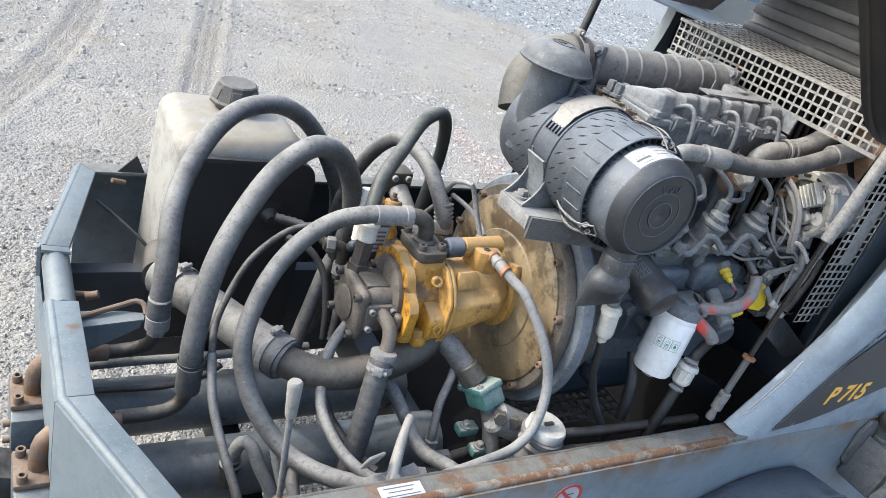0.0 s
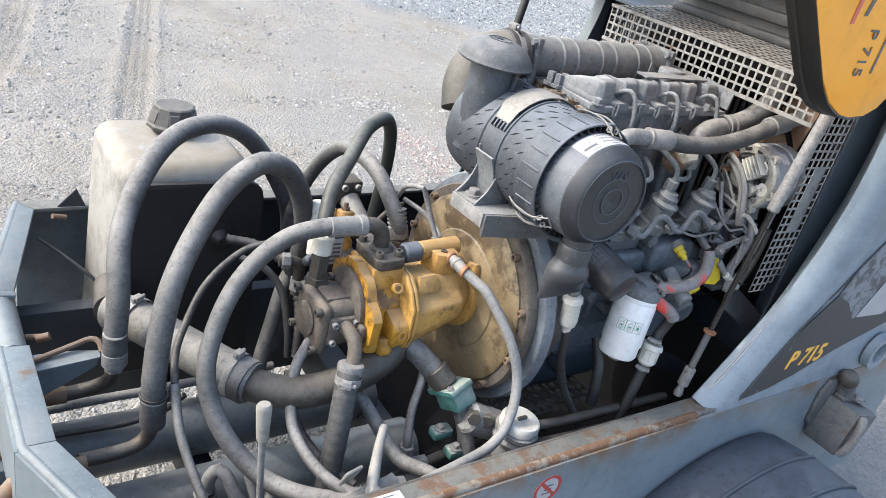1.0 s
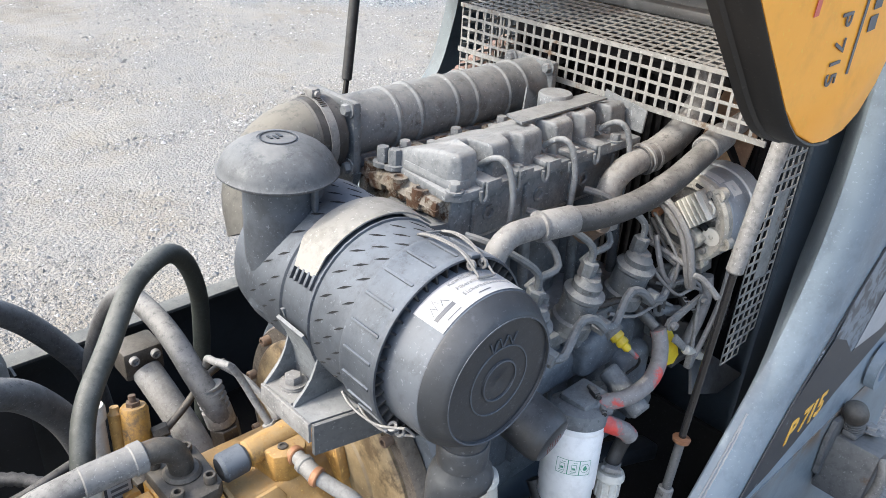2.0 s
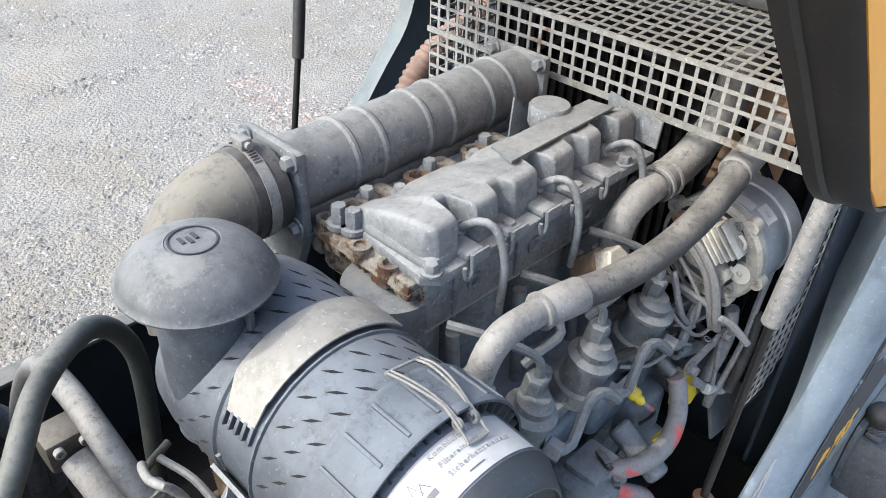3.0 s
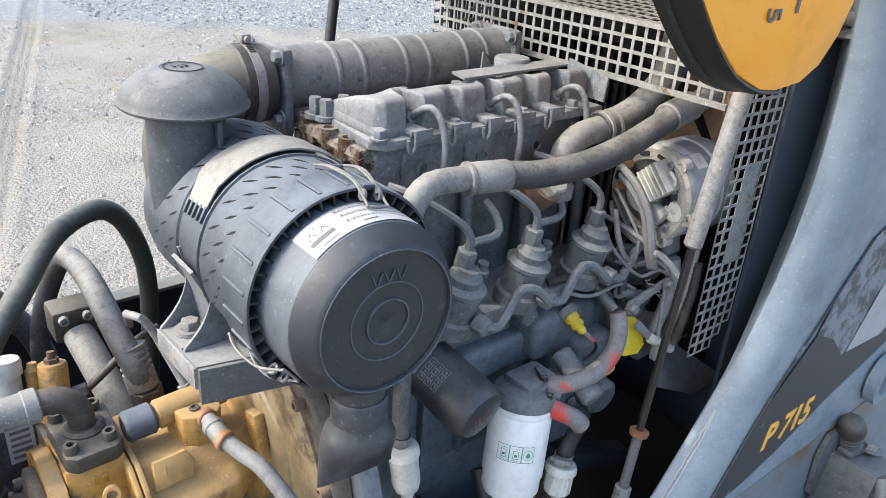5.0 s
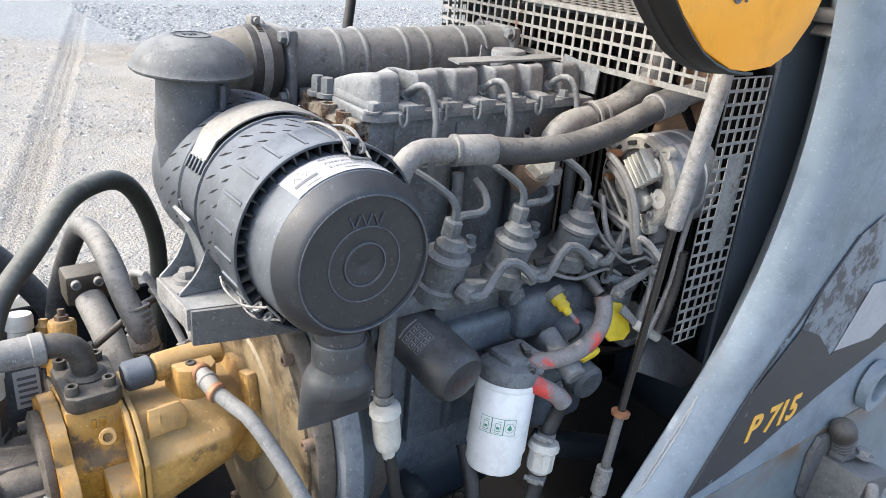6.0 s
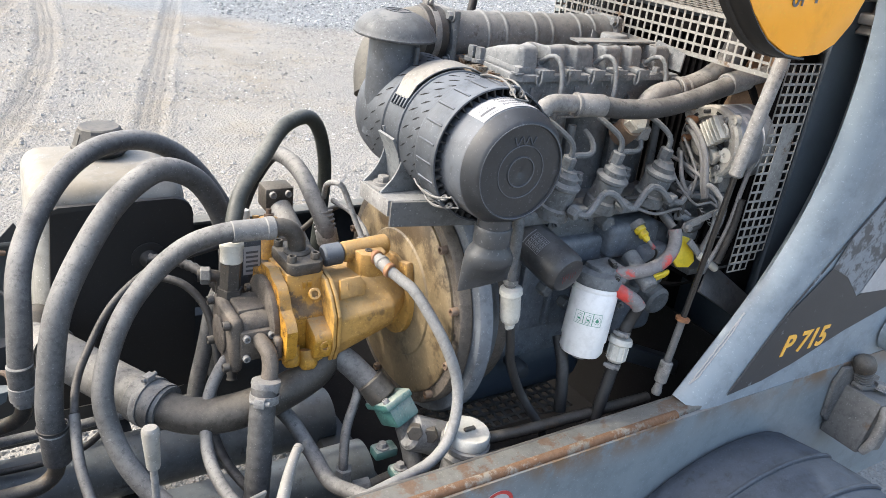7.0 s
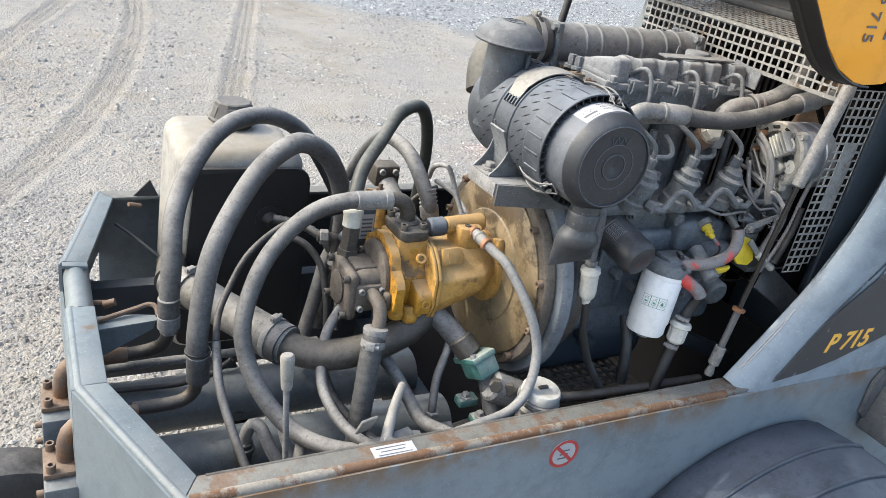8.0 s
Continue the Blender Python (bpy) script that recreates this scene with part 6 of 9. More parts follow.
def build_green_valve():
    t = thing("flange_valve", (-0.08, -0.01, 0.90), "teal green painted flange valve under the pump", "valve")
    R = basis((0.35, -0.45, -0.82), (1, 0.2, 0.2))
    part("block", box(bmesh.new(), (-0.083, -0.015, 0.968), (0.062, 0.052, 0.04), 0.006, R), GREEN, t)
    part("flange", box(bmesh.new(), (-0.093, -0.002, 0.985), (0.078, 0.058, 0.014), 0.004, R), GREEN, t)
    for d in (-0.03, 0.03):
        part("flange_screw", cap_screw(bmesh.new(), V(-0.093, -0.002, 0.985) + R.col[0] * d + R.col[1] * -0.02, -R.col[2], 0.006, 0.014), STEEL, t)
    part("pipe_collar", rod(bmesh.new(), (-0.118, 0.03, 1.012), (-0.098, 0.006, 0.985), 0.027, bevel=0.003), STEEL_DARK, t)
    part("feed_pipe", sweep(bmesh.new(), [(-0.20, 0.13, 1.06), (-0.165, 0.09, 1.045), (-0.14, 0.06, 1.03), (-0.105, 0.012, 0.992)], 0.0225, 18), RUBBER, t, "dusty dark feed pipe")
    return t


build_green_valve()


def build_low_fittings():
    t = thing("pipe_fitting", (-0.17, -0.03, 0.84), "zinc elbow fitting with hexagon nuts near the floor", "pipe fitting")
    part("nut", rod(bmesh.new(), (-0.184, -0.03, 0.845), (-0.184, -0.03, 0.885), 0.0155, seg=6, bevel=0.002), STEEL, t)
    part("elbow", sweep(bmesh.new(), [(-0.184, -0.03, 0.85), (-0.183, -0.03, 0.838), (-0.175, -0.033, 0.832), (-0.15, -0.038, 0.83)], 0.012, 12), STEEL_DARK, t)
    part("nut", rod(bmesh.new(), (-0.165, -0.035, 0.833), (-0.135, -0.04, 0.836), 0.0155, seg=6, bevel=0.002), STEEL, t)
    part("pipe", sweep(bmesh.new(), [(-0.14, -0.04, 0.835), (-0.08, -0.04, 0.845), (0.0, -0.04, 0.85)], 0.010, 12), STEEL_DARK, t)
    t2 = thing("pipe_fitting", (-0.12, -0.10, 0.83), "dark pipe union with hexagon nut beside the frame wall", "pipe fitting")
    part("nut", rod(bmesh.new(), (-0.155, -0.115, 0.855), (-0.125, -0.11, 0.86), 0.0155, seg=6, bevel=0.002), STEEL, t2)
    part("pipe", sweep(bmesh.new(), [(-0.30, -0.13, 0.83), (-0.20, -0.12, 0.845), (-0.10, -0.105, 0.862), (-0.03, -0.10, 0.87)], 0.0115, 12), STEEL_DARK, t2)
    for at in ((-0.105, -0.025, 0.893), (-0.085, -0.06, 0.868)):
        t3 = thing("green_clamp", at, "small teal green pipe clamp with a screw", "pipe clamp", "pipe clamps")
        part("clamp_body", box(bmesh.new(), at, (0.045, 0.03, 0.02), 0.006), GREEN, t3)
        part("clamp_screw", bolt(bmesh.new(), V(*at) + V(-0.005, -0.002, 0.010), (0, 0, 1), 0.008, 0.008), STEEL, t3)


build_low_fittings()


def build_filler():
    t = thing("breather_cap", (0.008, -0.115, 0.90), "off-white round filler cap on a grey neck beside the wall", "filler cap")
    ax = (0.10, -0.06, 1)
    part("neck", lathe(bmesh.new(), (-0.003, -0.108, 0.86), ax, [(0.030, 0), (0.032, 0.05), (0.043, 0.06), (0.045, 0.068), (0.040, 0.075), (0.044, 0.080), (0.044, 0.088), (0.04, 0.090)], 32), STEEL, t)
    part("cap", lathe(bmesh.new(), (0.006, -0.113, 0.948), ax, [(0.036, 0), (0.040, 0.003), (0.040, 0.018), (0.037, 0.023), (0.022, 0.0235), (0.018, 0.021), (0, 0.021)], 32), OFF_WHITE, t)
    part("cap_key", box(bmesh.new(), (0.009, -0.115, 0.972), (0.022, 0.008, 0.006), 0.002), STEEL_DARK, t)
    t2 = thing("steel_boss", (-0.045, -0.03, 0.93), "dull grey cast boss with two hexagon plugs", "pipe fitting")
    part("boss", rod(bmesh.new(), (-0.075, -0.05, 0.945), (0.01, -0.06, 0.905), 0.032, seg=24, bevel=0.006), STEEL, t2)
    part("plug", rod(bmesh.new(), (-0.068, -0.062, 0.955), (-0.078, -0.078, 0.960), 0.0145, seg=6, bevel=0.002), STEEL_DARK, t2)
    part("plug", rod(bmesh.new(), (-0.040, -0.068, 0.945), (-0.050, -0.084, 0.950), 0.0145, seg=6, bevel=0.002), STEEL_DARK, t2)


build_filler()


# ---- ball valve, lever, labels on the near rail ----
def build_ball_valve():
    t = thing("ball_valve", (-0.35, -0.17, 0.95), "pale metal ball valve with a slim lever beside the rail", "ball valve")
    bm = slab(bmesh.new(), [(0, 0), (0.12, 0.0), (0.12, 0.02), (0.085, 0.03), (0.0, 0.025)], (-0.40, -0.185, 0.945), (1, 0.1, 0), (-0.1, 0.9, 0.45), 0.006, 0.002)
    part("base_plate", bm, STRAP, t)
    part("square_tab", box(bmesh.new(), (-0.385, -0.150, 0.985), (0.034, 0.006, 0.04), 0.003, basis((0.1, -0.4, 1))), STRAP, t)
    bm = sweep(bmesh.new(), [(-0.356, -0.176, 0.962), (-0.340, -0.150, 0.982), (-0.318, -0.118, 1.000), (-0.300, -0.096, 1.012)], lambda s: 0.011 - 0.0035 * s, 10)
    lathe(bm, (-0.300, -0.096, 1.007), (0.5, 0.6, 0.4), [(0, 0), (0.007, 0.001), (0.0085, 0.006), (0.006, 0.012), (0, 0.013)], 14)
    part("lever", bm, STRAP, t, "slim pale cast lever")
    part("pivot_bolt", bolt(bmesh.new(), (-0.356, -0.181, 0.966), (-0.1, -0.6, 0.8), 0.009, 0.009), STEEL, t)
    part("link", slab(bmesh.new(), [(0, 0), (0.05, 0), (0.055, 0.012), (0.05, 0.022), (0.0, 0.02)], (-0.352, -0.178, 0.952), (1, 0.2, 0), (-0.1, 0.8, 0.5), 0.006, 0.002), STRAP, t)
    t2 = thing("drain_lever", (-0.498, -0.085, 0.84), "thin steel rod with a grey plastic grip, standing in the frame", "lever")
    part("rod", rod(bmesh.new(), (-0.498, -0.084, 0.845), (-0.501, -0.052, 1.03), 0.0055, seg=12), STEEL, t2)
    part("grip", lathe(bmesh.new(), (-0.5005, -0.056, 1.012), (-0.01, 0.15, 1), [(0.0085, 0), (0.010, 0.004), (0.0126, 0.056), (0.0126, 0.062), (0.0100, 0.066), (0, 0.067)], 20), GRIP, t2, "pale grey tapered plastic grip")
    part("base_nut", bolt(bmesh.new(), (-0.498, -0.085, 0.835), (0, 0.15, 1), 0.012, 0.012), STEEL_RUST, t2)
    part("base_plate", box(bmesh.new(), (-0.50, -0.088, 0.828), (0.07, 0.05, 0.014), 0.004), STEEL_DARK, t2)
    t3 = thing("rail_label", (-0.36, -0.212, RAIL_Z), "white printed metal label stuck on the rusty rail", "label")
    bm = slab(bmesh.new(), [(0.012, 0.004), (0.088, 0.004), (0.088, 0.030), (0.012, 0.030)], (-0.409, -0.231, RAIL_Z + 0.0006), (1, 0, 0), (0, 1, 0), 0.0016)
    part("label_sheet", bm, LABEL_WHITE, t3)
    for k, (x0, x1) in enumerate(((0.020, 0.080), (0.026, 0.07), (0.020, 0.074))):
        bm = slab(bmesh.new(), [(x0, 0), (x1, 0), (x1, 0.0013), (x0, 0.0013)], (-0.409, -0.224 + 0.008 * k, RAIL_Z + 0.0024), (1, 0, 0), (0, 1, 0), 0.0005)
        part("label_line", bm, LABEL_INK, t3)


build_ball_valve()


def build_prohibition_sign():
    t = thing("warning_sticker", (-0.014, -0.243, 0.89), "round white warning sticker with a red ring and bar", "sticker")
    c = V(-0.012, -0.2420, 0.915)
    part("white_disc", lathe(bmesh.new(), c, (0, -1, 0), [(0.032, 0.0), (0.032, 0.0012), (0, 0.0012)], 40), LABEL_WHITE, t)
    part("red_ring", lathe(bmesh.new(), c + V(0, -0.0014, 0), (0, -1, 0), [(0.0325, 0), (0.0325, 0.0006), (0.026, 0.0006), (0.026, 0)], 40, ring=True), RED, t)
    part("red_bar", slab(bmesh.new(), [(-0.027, -0.0035), (0.027, -0.0035), (0.027, 0.0035), (-0.027, 0.0035)], c + V(0, -0.0013, 0), (0.72, 0, -0.69), (0.69, 0, 0.72), 0.0007), RED, t)
    for k in range(3):
        part("picture_mark", slab(bmesh.new(), [(-0.010, 0), (0.008, 0), (0.008, 0.003), (-0.010, 0.003)], c + V(0.003 * k - 0.002, -0.0013, -0.012 + 0.009 * k), (1, 0, 0), (0, 0, 1), 0.0004), LABEL_INK, t)


build_prohibition_sign()


# ---- engine ----
def build_engine():
    t = thing("diesel_engine", (0.28, 0.14, 0.95), "dusty grey four-cylinder diesel engine with corroded head end", "engine")
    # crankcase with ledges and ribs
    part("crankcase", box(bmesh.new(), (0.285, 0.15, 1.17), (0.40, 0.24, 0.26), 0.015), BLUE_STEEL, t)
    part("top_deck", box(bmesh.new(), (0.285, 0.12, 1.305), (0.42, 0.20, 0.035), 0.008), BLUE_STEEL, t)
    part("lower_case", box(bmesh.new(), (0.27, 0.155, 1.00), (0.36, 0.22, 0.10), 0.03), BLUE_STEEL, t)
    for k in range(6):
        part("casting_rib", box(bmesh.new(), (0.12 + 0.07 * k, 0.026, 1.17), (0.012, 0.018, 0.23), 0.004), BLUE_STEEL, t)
    part("ledge", box(bmesh.new(), (0.30, 0.0, 1.312), (0.40, 0.055, 0.022), 0.006), ENGINE, t)
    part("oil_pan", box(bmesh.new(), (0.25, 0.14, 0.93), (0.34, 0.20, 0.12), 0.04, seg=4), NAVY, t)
    for k in range(4):
        x = 0.125 + 0.108 * k
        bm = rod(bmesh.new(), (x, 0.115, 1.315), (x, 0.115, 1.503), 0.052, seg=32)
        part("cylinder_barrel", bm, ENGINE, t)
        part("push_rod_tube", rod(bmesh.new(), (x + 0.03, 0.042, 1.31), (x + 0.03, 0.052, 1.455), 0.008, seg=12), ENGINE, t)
    # heads
    bm = box(bmesh.new(), (0.300, 0.142, 1.502), (0.350, 0.164, 0.066), 0.004)
    part("cylinder_head", bm, ENGINE_TOP, t)
    for k in range(4):
        x = 0.163 + 0.098 * k
        part("head_rib", box(bmesh.new(), (x, 0.061, 1.498), (0.008, 0.010, 0.052), 0.003), ENGINE_TOP, t)
        part("core_plug", lathe(bmesh.new(), (x + 0.030, 0.060, 1.500), (0, -1, 0), [(0.011, -0.002), (0.011, 0.003), (0.007, 0.003), (0.006, 0.0), (0, 0.0)], 16), ENGINE_TOP, t)
    # corroded end of the head: a lumpy casting with open bores
    b = bmesh.new()
    bmesh.ops.create_grid(b, x_segments=40, y_segments=18, size=0.5)
    for v in b.verts:
        y, z = 0.062 + 0.164 * (0.5 - v.co.x), 1.469 + 0.064 * (0.5 + v.co.y)
        n = noise.noise(V(y * 60, z * 60, 1.3)) + 0.6 * noise.noise(V(y * 150, z * 150, 4.1))
        step = 0.010 if z > 1.512 + 0.006 * math.sin(y * 120) else 0.0
        rim = min(1.0, 8 * min(0.5 - abs(v.co.x), 0.5 - abs(v.co.y)))
        bore = sum(max(0.0, 1 - ((y - cy) ** 2 + (z - cz) ** 2) / 0.0065 ** 2) for cy, cz in ((0.088, 1.488), (0.130, 1.493), (0.172, 1.484), (0.204, 1.497)))
        v.co = V(0.122 - (0.006 * rim * (0.5 + n) + step * rim) + 0.010 * min(1.0, bore) + (0.006 if rim < 0.05 else 0.0), y, z)
    part("head_end", b, ENGINE_RUST, t, "rust-stained cream casting end", 70)
    b = bmesh.new()
    bmesh.ops.create_grid(b, x_segments=36, y_segments=10, size=0.5)
    for v in b.verts:
        y, x = 0.066 + 0.160 * (0.5 - v.co.x), 0.104 + 0.036 * (0.5 + v.co.y)
        rim = min(1.0, 6 * min(0.5 - abs(v.co.x), 0.5 - abs(v.co.y)))
        n = noise.noise(V(y * 70, x * 70, 7.3)) + 0.5 * noise.noise(V(y * 170, x * 170, 2.1))
        bore = sum(max(0.0, 1 - ((y - cy) ** 2 + (x - cx) ** 2) / 0.0075 ** 2) for cx, cy in ((0.112, 0.086), (0.112, 0.128), (0.110, 0.196)))
        v.co = V(x, y, 1.534 + 0.005 * rim * (0.4 + n) - 0.012 * min(1.0, bore) - 0.012 * (1 - rim) * (0.5 - v.co.y))
    part("end_ledge", b, ENGINE_RUST, t, "", 70)
    for y, z, w in ((0.078, 1.524, 0.022), (0.112, 1.520, 0.026), (0.152, 1.526, 0.024), (0.188, 1.520, 0.028), (0.214, 1.508, 0.018)):
        part("end_boss", box(bmesh.new(), (0.113, y, z), (0.016, w, 0.022), 0.003, Matrix.Rotation(radians(8 * math.sin(90 * y)), 3, "X")), ENGINE_RUST, t)
    for x, y, z in ((0.114, 0.104, 1.536), (0.112, 0.146, 1.537), (0.118, 0.208, 1.538)):
        part("stud_seat", lathe(bmesh.new(), (x, y, z), (0, 0, 1), [(0.012, -0.012), (0.012, 0.003), (0.007, 0.003), (0.006, -0.006), (0, -0.006)], 16), ENGINE_RUST, t)
    for x, y in ((0.121, 0.167), (0.116, 0.184)):
        part("stud_nut", bolt(bmesh.new(), (x, y, 1.542), (0, 0, 1), 0.0092, 0.020), ENGINE_TOP, t)
    part("head_gasket", box(bmesh.new(), (0.300, 0.142, 1.467), (0.352, 0.160, 0.005), 0.001), STEEL, t)
    # ports along the far side of the heads
    for k in range(4):
        x = 0.145 + 0.095 * k
        part("intake_stud", lathe(bmesh.new(), (x, 0.196, 1.540), (0, 0.1, 1), [(0.017, -0.04), (0.017, 0.010), (0.010, 0.010), (0.008, 0.0), (0, 0.0)], 16), ENGINE_RUST, t)
        part("intake_boss", box(bmesh.new(), (x + 0.045, 0.204, 1.532), (0.032, 0.034, 0.034), 0.008), ENGINE_RUST, t)
        part("port_nut", bolt(bmesh.new(), (x + 0.022, 0.200, 1.545), (0, 0, 1), 0.0085, 0.012), ENGINE_TOP, t)
    # rocker cover: lobed towards the pumps
    def near_edge(x):
        y = 0.061 + 0.062 * (x - 0.16)
        for c, w, d in ((0.1795, 0.0105, 0.036), (0.2420, 0.0110, 0.017), (0.3120, 0.0125, 0.033), (0.3810, 0.0115, 0.018), (0.4430, 0.0160, 0.034)):
            u = min(1.0, max(0.0, (w + 0.0045 - abs(x - c)) / 0.009))
            y += d * u * u * (3 - 2 * u)
        return y
    xs = [0.124, 0.1255, 0.128, 0.1305] + [0.134 + 0.0020 * k for k in range(182)] + [0.499, 0.502, 0.5035]
    rows = []
    for x in xs:
        drop = {0.124: 0.030, 0.1255: 0.014, 0.128: 0.005, 0.1305: 0.001, 0.499: 0.001, 0.502: 0.005, 0.5035: 0.012}.get(x, 0.0)
        y, top = near_edge(x) + (0.012 * max(0.0, (0.136 - x) / 0.012)), 1.5905 - drop
        far = 0.006 * max(0.0, math.sin((x - 0.15) * 2 * math.pi / 0.108))
        lift = 0.0015 * noise.noise(V(x * 40, 3.0, 1.0))
        rows.append([(x, 0.183, 1.546), (x, 0.180 - far, 1.556 - 0.3 * drop), (x, 0.174 - far, 1.5635 - 0.6 * drop), (x, 0.163 - far, 1.568 - 0.8 * drop + lift), (x, 0.130, 1.579 - drop + lift), (x, 0.5 * (0.128 + y), top - 0.003 + lift), (x, y + 0.009, top), (x, y + 0.004, top - 0.0010), (x, y + 0.0010, top - 0.0040), (x, y - 0.0005, top - 0.009), (x, y - 0.004, 1.546)])
    bm = bmesh.new()
    grid = [[bm.verts.new(p) for p in r] for r in rows]
    for a, b in zip(grid, grid[1:]):
        for k in range(len(a) - 1):
            bm.faces.new((a[k], a[k + 1], b[k + 1], b[k]))
        bm.faces.new((a[-1], a[0], b[0], b[-1]))
    bm.faces.new(grid[0])
    bm.faces.new(grid[-1])
    part("rocker_cover", bm, ENGINE_TOP, t, "pale dusty lobed rocker cover", 60)
    bm = slab(bmesh.new(), [(0.113, 0.060), (0.128, 0.045), (0.500, 0.045), (0.500, 0.190), (0.124, 0.190)], (0, 0, 1.536), (1, 0, 0), (0, 1, 0), 0.011, 0.003)
    part("cover_flange", bm, ENGINE_TOP, t)
    part("front_step", box(bmesh.new(), (0.138, 0.104, 1.551), (0.032, 0.10, 0.018), 0.007), ENGINE_TOP, t)
    for x, y in ((0.125, 0.056), (0.235, 0.054), (0.35, 0.054), (0.446, 0.054), (0.2, 0.183), (0.32, 0.183)):
        part("cover_bolt", bolt(bmesh.new(), (x, y, 1.547), (0, 0, 1), 0.0075, 0.009), ENGINE_TOP, t)
    bm = slab(bmesh.new(), [(0.281, 0.095), (0.479, 0.101), (0.474, 0.135), (0.290, 0.132)], (0, 0, 1.5920), (1, 0, 0), (0, 1, 0), 0.003)
    part("cover_strip", bm, ENGINE, t, "flat dark grey strip on the rocker cover")
    bm = slab(bmesh.new(), [(0, 0), (0.080, 0), (0.080, 0.014), (0.040, 0.022), (0.014, 0.045), (0.004, 0.056)], (0.393, 0.194, 1.545), (1, -0.1, 0), (0, 0, 1), 0.003)
    part("tin_tab", bm, ENGINE_TOP, t, "pale triangular sheet tab")
    bm = slab(bmesh.new(), [(0, 0), (0.085, 0.0), (0.085, 0.045), (0.0, 0.035)], (0.505, 0.046, 1.550), (0.1, 1, 0), (0.1, 0, 1), -0.003)
    part("tin_plate", bm, ENGINE_TOP, t, "pale sheet plate at the end of the cover")
    part("oil_filler_cap", lathe(bmesh.new(), (0.418, 0.152, 1.572), (0, 0, 1), [(0.024, 0), (0.026, 0.004), (0.026, 0.025), (0.024, 0.028), (0, 0.028)], 32), ENGINE_TOP, t)
    # return pipe loops and their clips
    for x in (0.188, 0.312, 0.438):
        bm = sweep(bmesh.new(), [(x - 0.002, 0.078, 1.560), (x + 0.001, 0.064, 1.572), (x + 0.005, 0.049, 1.578), (x + 0.011, 0.037, 1.567), (x + 0.014, 0.029, 1.535), (x + 0.010, 0.026, 1.505), (x + 0.012, 0.030, 1.47)], 0.0044, 10)
        part("return_pipe", bm, ENGINE_TOP, t)
        part("pipe_nut", rod(bmesh.new(), (x - 0.005, 0.092, 1.552), (x - 0.002, 0.076, 1.561), 0.0085, seg=6), ENGINE_TOP, t)
    for x in (0.166, 0.226, 0.282, 0.337, 0.392):
        bm = sweep(bmesh.new(), [(x, 0.041, 1.556), (x, 0.040, 1.540), (x - 0.002, 0.040, 1.533), (x - 0.006, 0.040, 1.530), (x - 0.010, 0.040, 1.534), (x - 0.011, 0.040, 1.546)], 0.0024, 6)
        tab = part("clip_tab", box(bmesh.new(), (x + 0.012, 0.0415, 1.549), (0.026, 0.003, 0.014), 0.001), ENGINE_TOP, t)
        part("clip_hook", bm, ENGINE_TOP, tab)
        part("clip_block", box(bmesh.new(), (x + 0.008, 0.060, 1.551), (0.026, 0.034, 0.010), 0.004), ENGINE_TOP, t)
    # unit pumps
    for k, (x, y) in enumerate(((0.192, -0.030), (0.308, -0.026), (0.430, -0.026))):
        ax = V(0.10, -0.20, 1)
        bm = lathe(bmesh.new(), (x - 0.008, y + 0.008, 1.318), ax, [(0.031, 0), (0.031, 0.020), (0.027, 0.024), (0.027, 0.058), (0.030, 0.061), (0.030, 0.066), (0.025, 0.069), (0.021, 0.071), (0.021, 0.080), (0.017, 0.083), (0.014, 0.090)], 28)
        part("injection_pump", bm, ENGINE, t, "dusty grey injection pump")
        part("pump_nut", rod(bmesh.new(), (x, y, 1.402), (x + 0.003, y - 0.004, 1.428), 0.0125, seg=6, bevel=0.002), ENGINE, t)
        part("banjo_screw", rod(bmesh.new(), (x + 0.004, y - 0.026, 1.340), (x + 0.008, y - 0.045, 1.336), 0.0125, seg=6, bevel=0.002), ENGINE, t)
        bm = sweep(bmesh.new(), [(x + 0.003, y - 0.004, 1.425), (x + 0.005, y - 0.004, 1.442), (x - 0.003, y + 0.002, 1.458), (x - 0.03, y + 0.02, 1.480), (x - 0.055, y + 0.04, 1.495), (x - 0.07, y + 0.06, 1.50)], 0.0052, 8)
        part("injection_pipe", bm, ENGINE, t)
        bm = sweep(bmesh.new(), [(x + 0.008, y - 0.040, 1.337), (x + 0.03, y - 0.042, 1.332), (x + 0.055, y - 0.035, 1.352), (x + 0.075, y - 0.032, 1.366), (x + 0.10, y - 0.035, 1.358), (x + 0.118, y - 0.042, 1.338)], 0.0065, 8)
        part("fuel_pipe", bm, ENGINE, t)
    for x in (0.246, 0.362):
        part("small_stud", lathe(bmesh.new(), (x, -0.005, 1.365), (0, -0.2, 1), [(0.006, -0.05), (0.006, 0.0), (0.010, 0.002), (0.010, 0.010), (0.007, 0.012), (0.007, 0.022), (0, 0.022)], 12), ENGINE, t)
        bm = sweep(bmesh.new(), [(x - 0.03, 0.0, 1.405), (x - 0.015, -0.006, 1.418), (x + 0.01, -0.006, 1.417), (x + 0.025, -0.006, 1.424), (x + 0.03, 0.01, 1.44), (x + 0.03, 0.03, 1.45)], 0.0055, 8)
        part("fuel_pipe", bm, ENGINE, t)
    part("brass_plug", rod(bmesh.new(), (0.364, 0.010, 1.462), (0.362, -0.012, 1.479), 0.020, seg=6, bevel=0.003), ALU, t, "large pale hexagon plug")
    part("plug_base", rod(bmesh.new(), (0.362, 0.03, 1.436), (0.363, 0.005, 1.464), 0.023, seg=20), STEEL_RUST, t)
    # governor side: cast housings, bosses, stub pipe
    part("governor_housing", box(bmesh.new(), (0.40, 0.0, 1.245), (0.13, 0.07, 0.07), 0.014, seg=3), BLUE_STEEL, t)
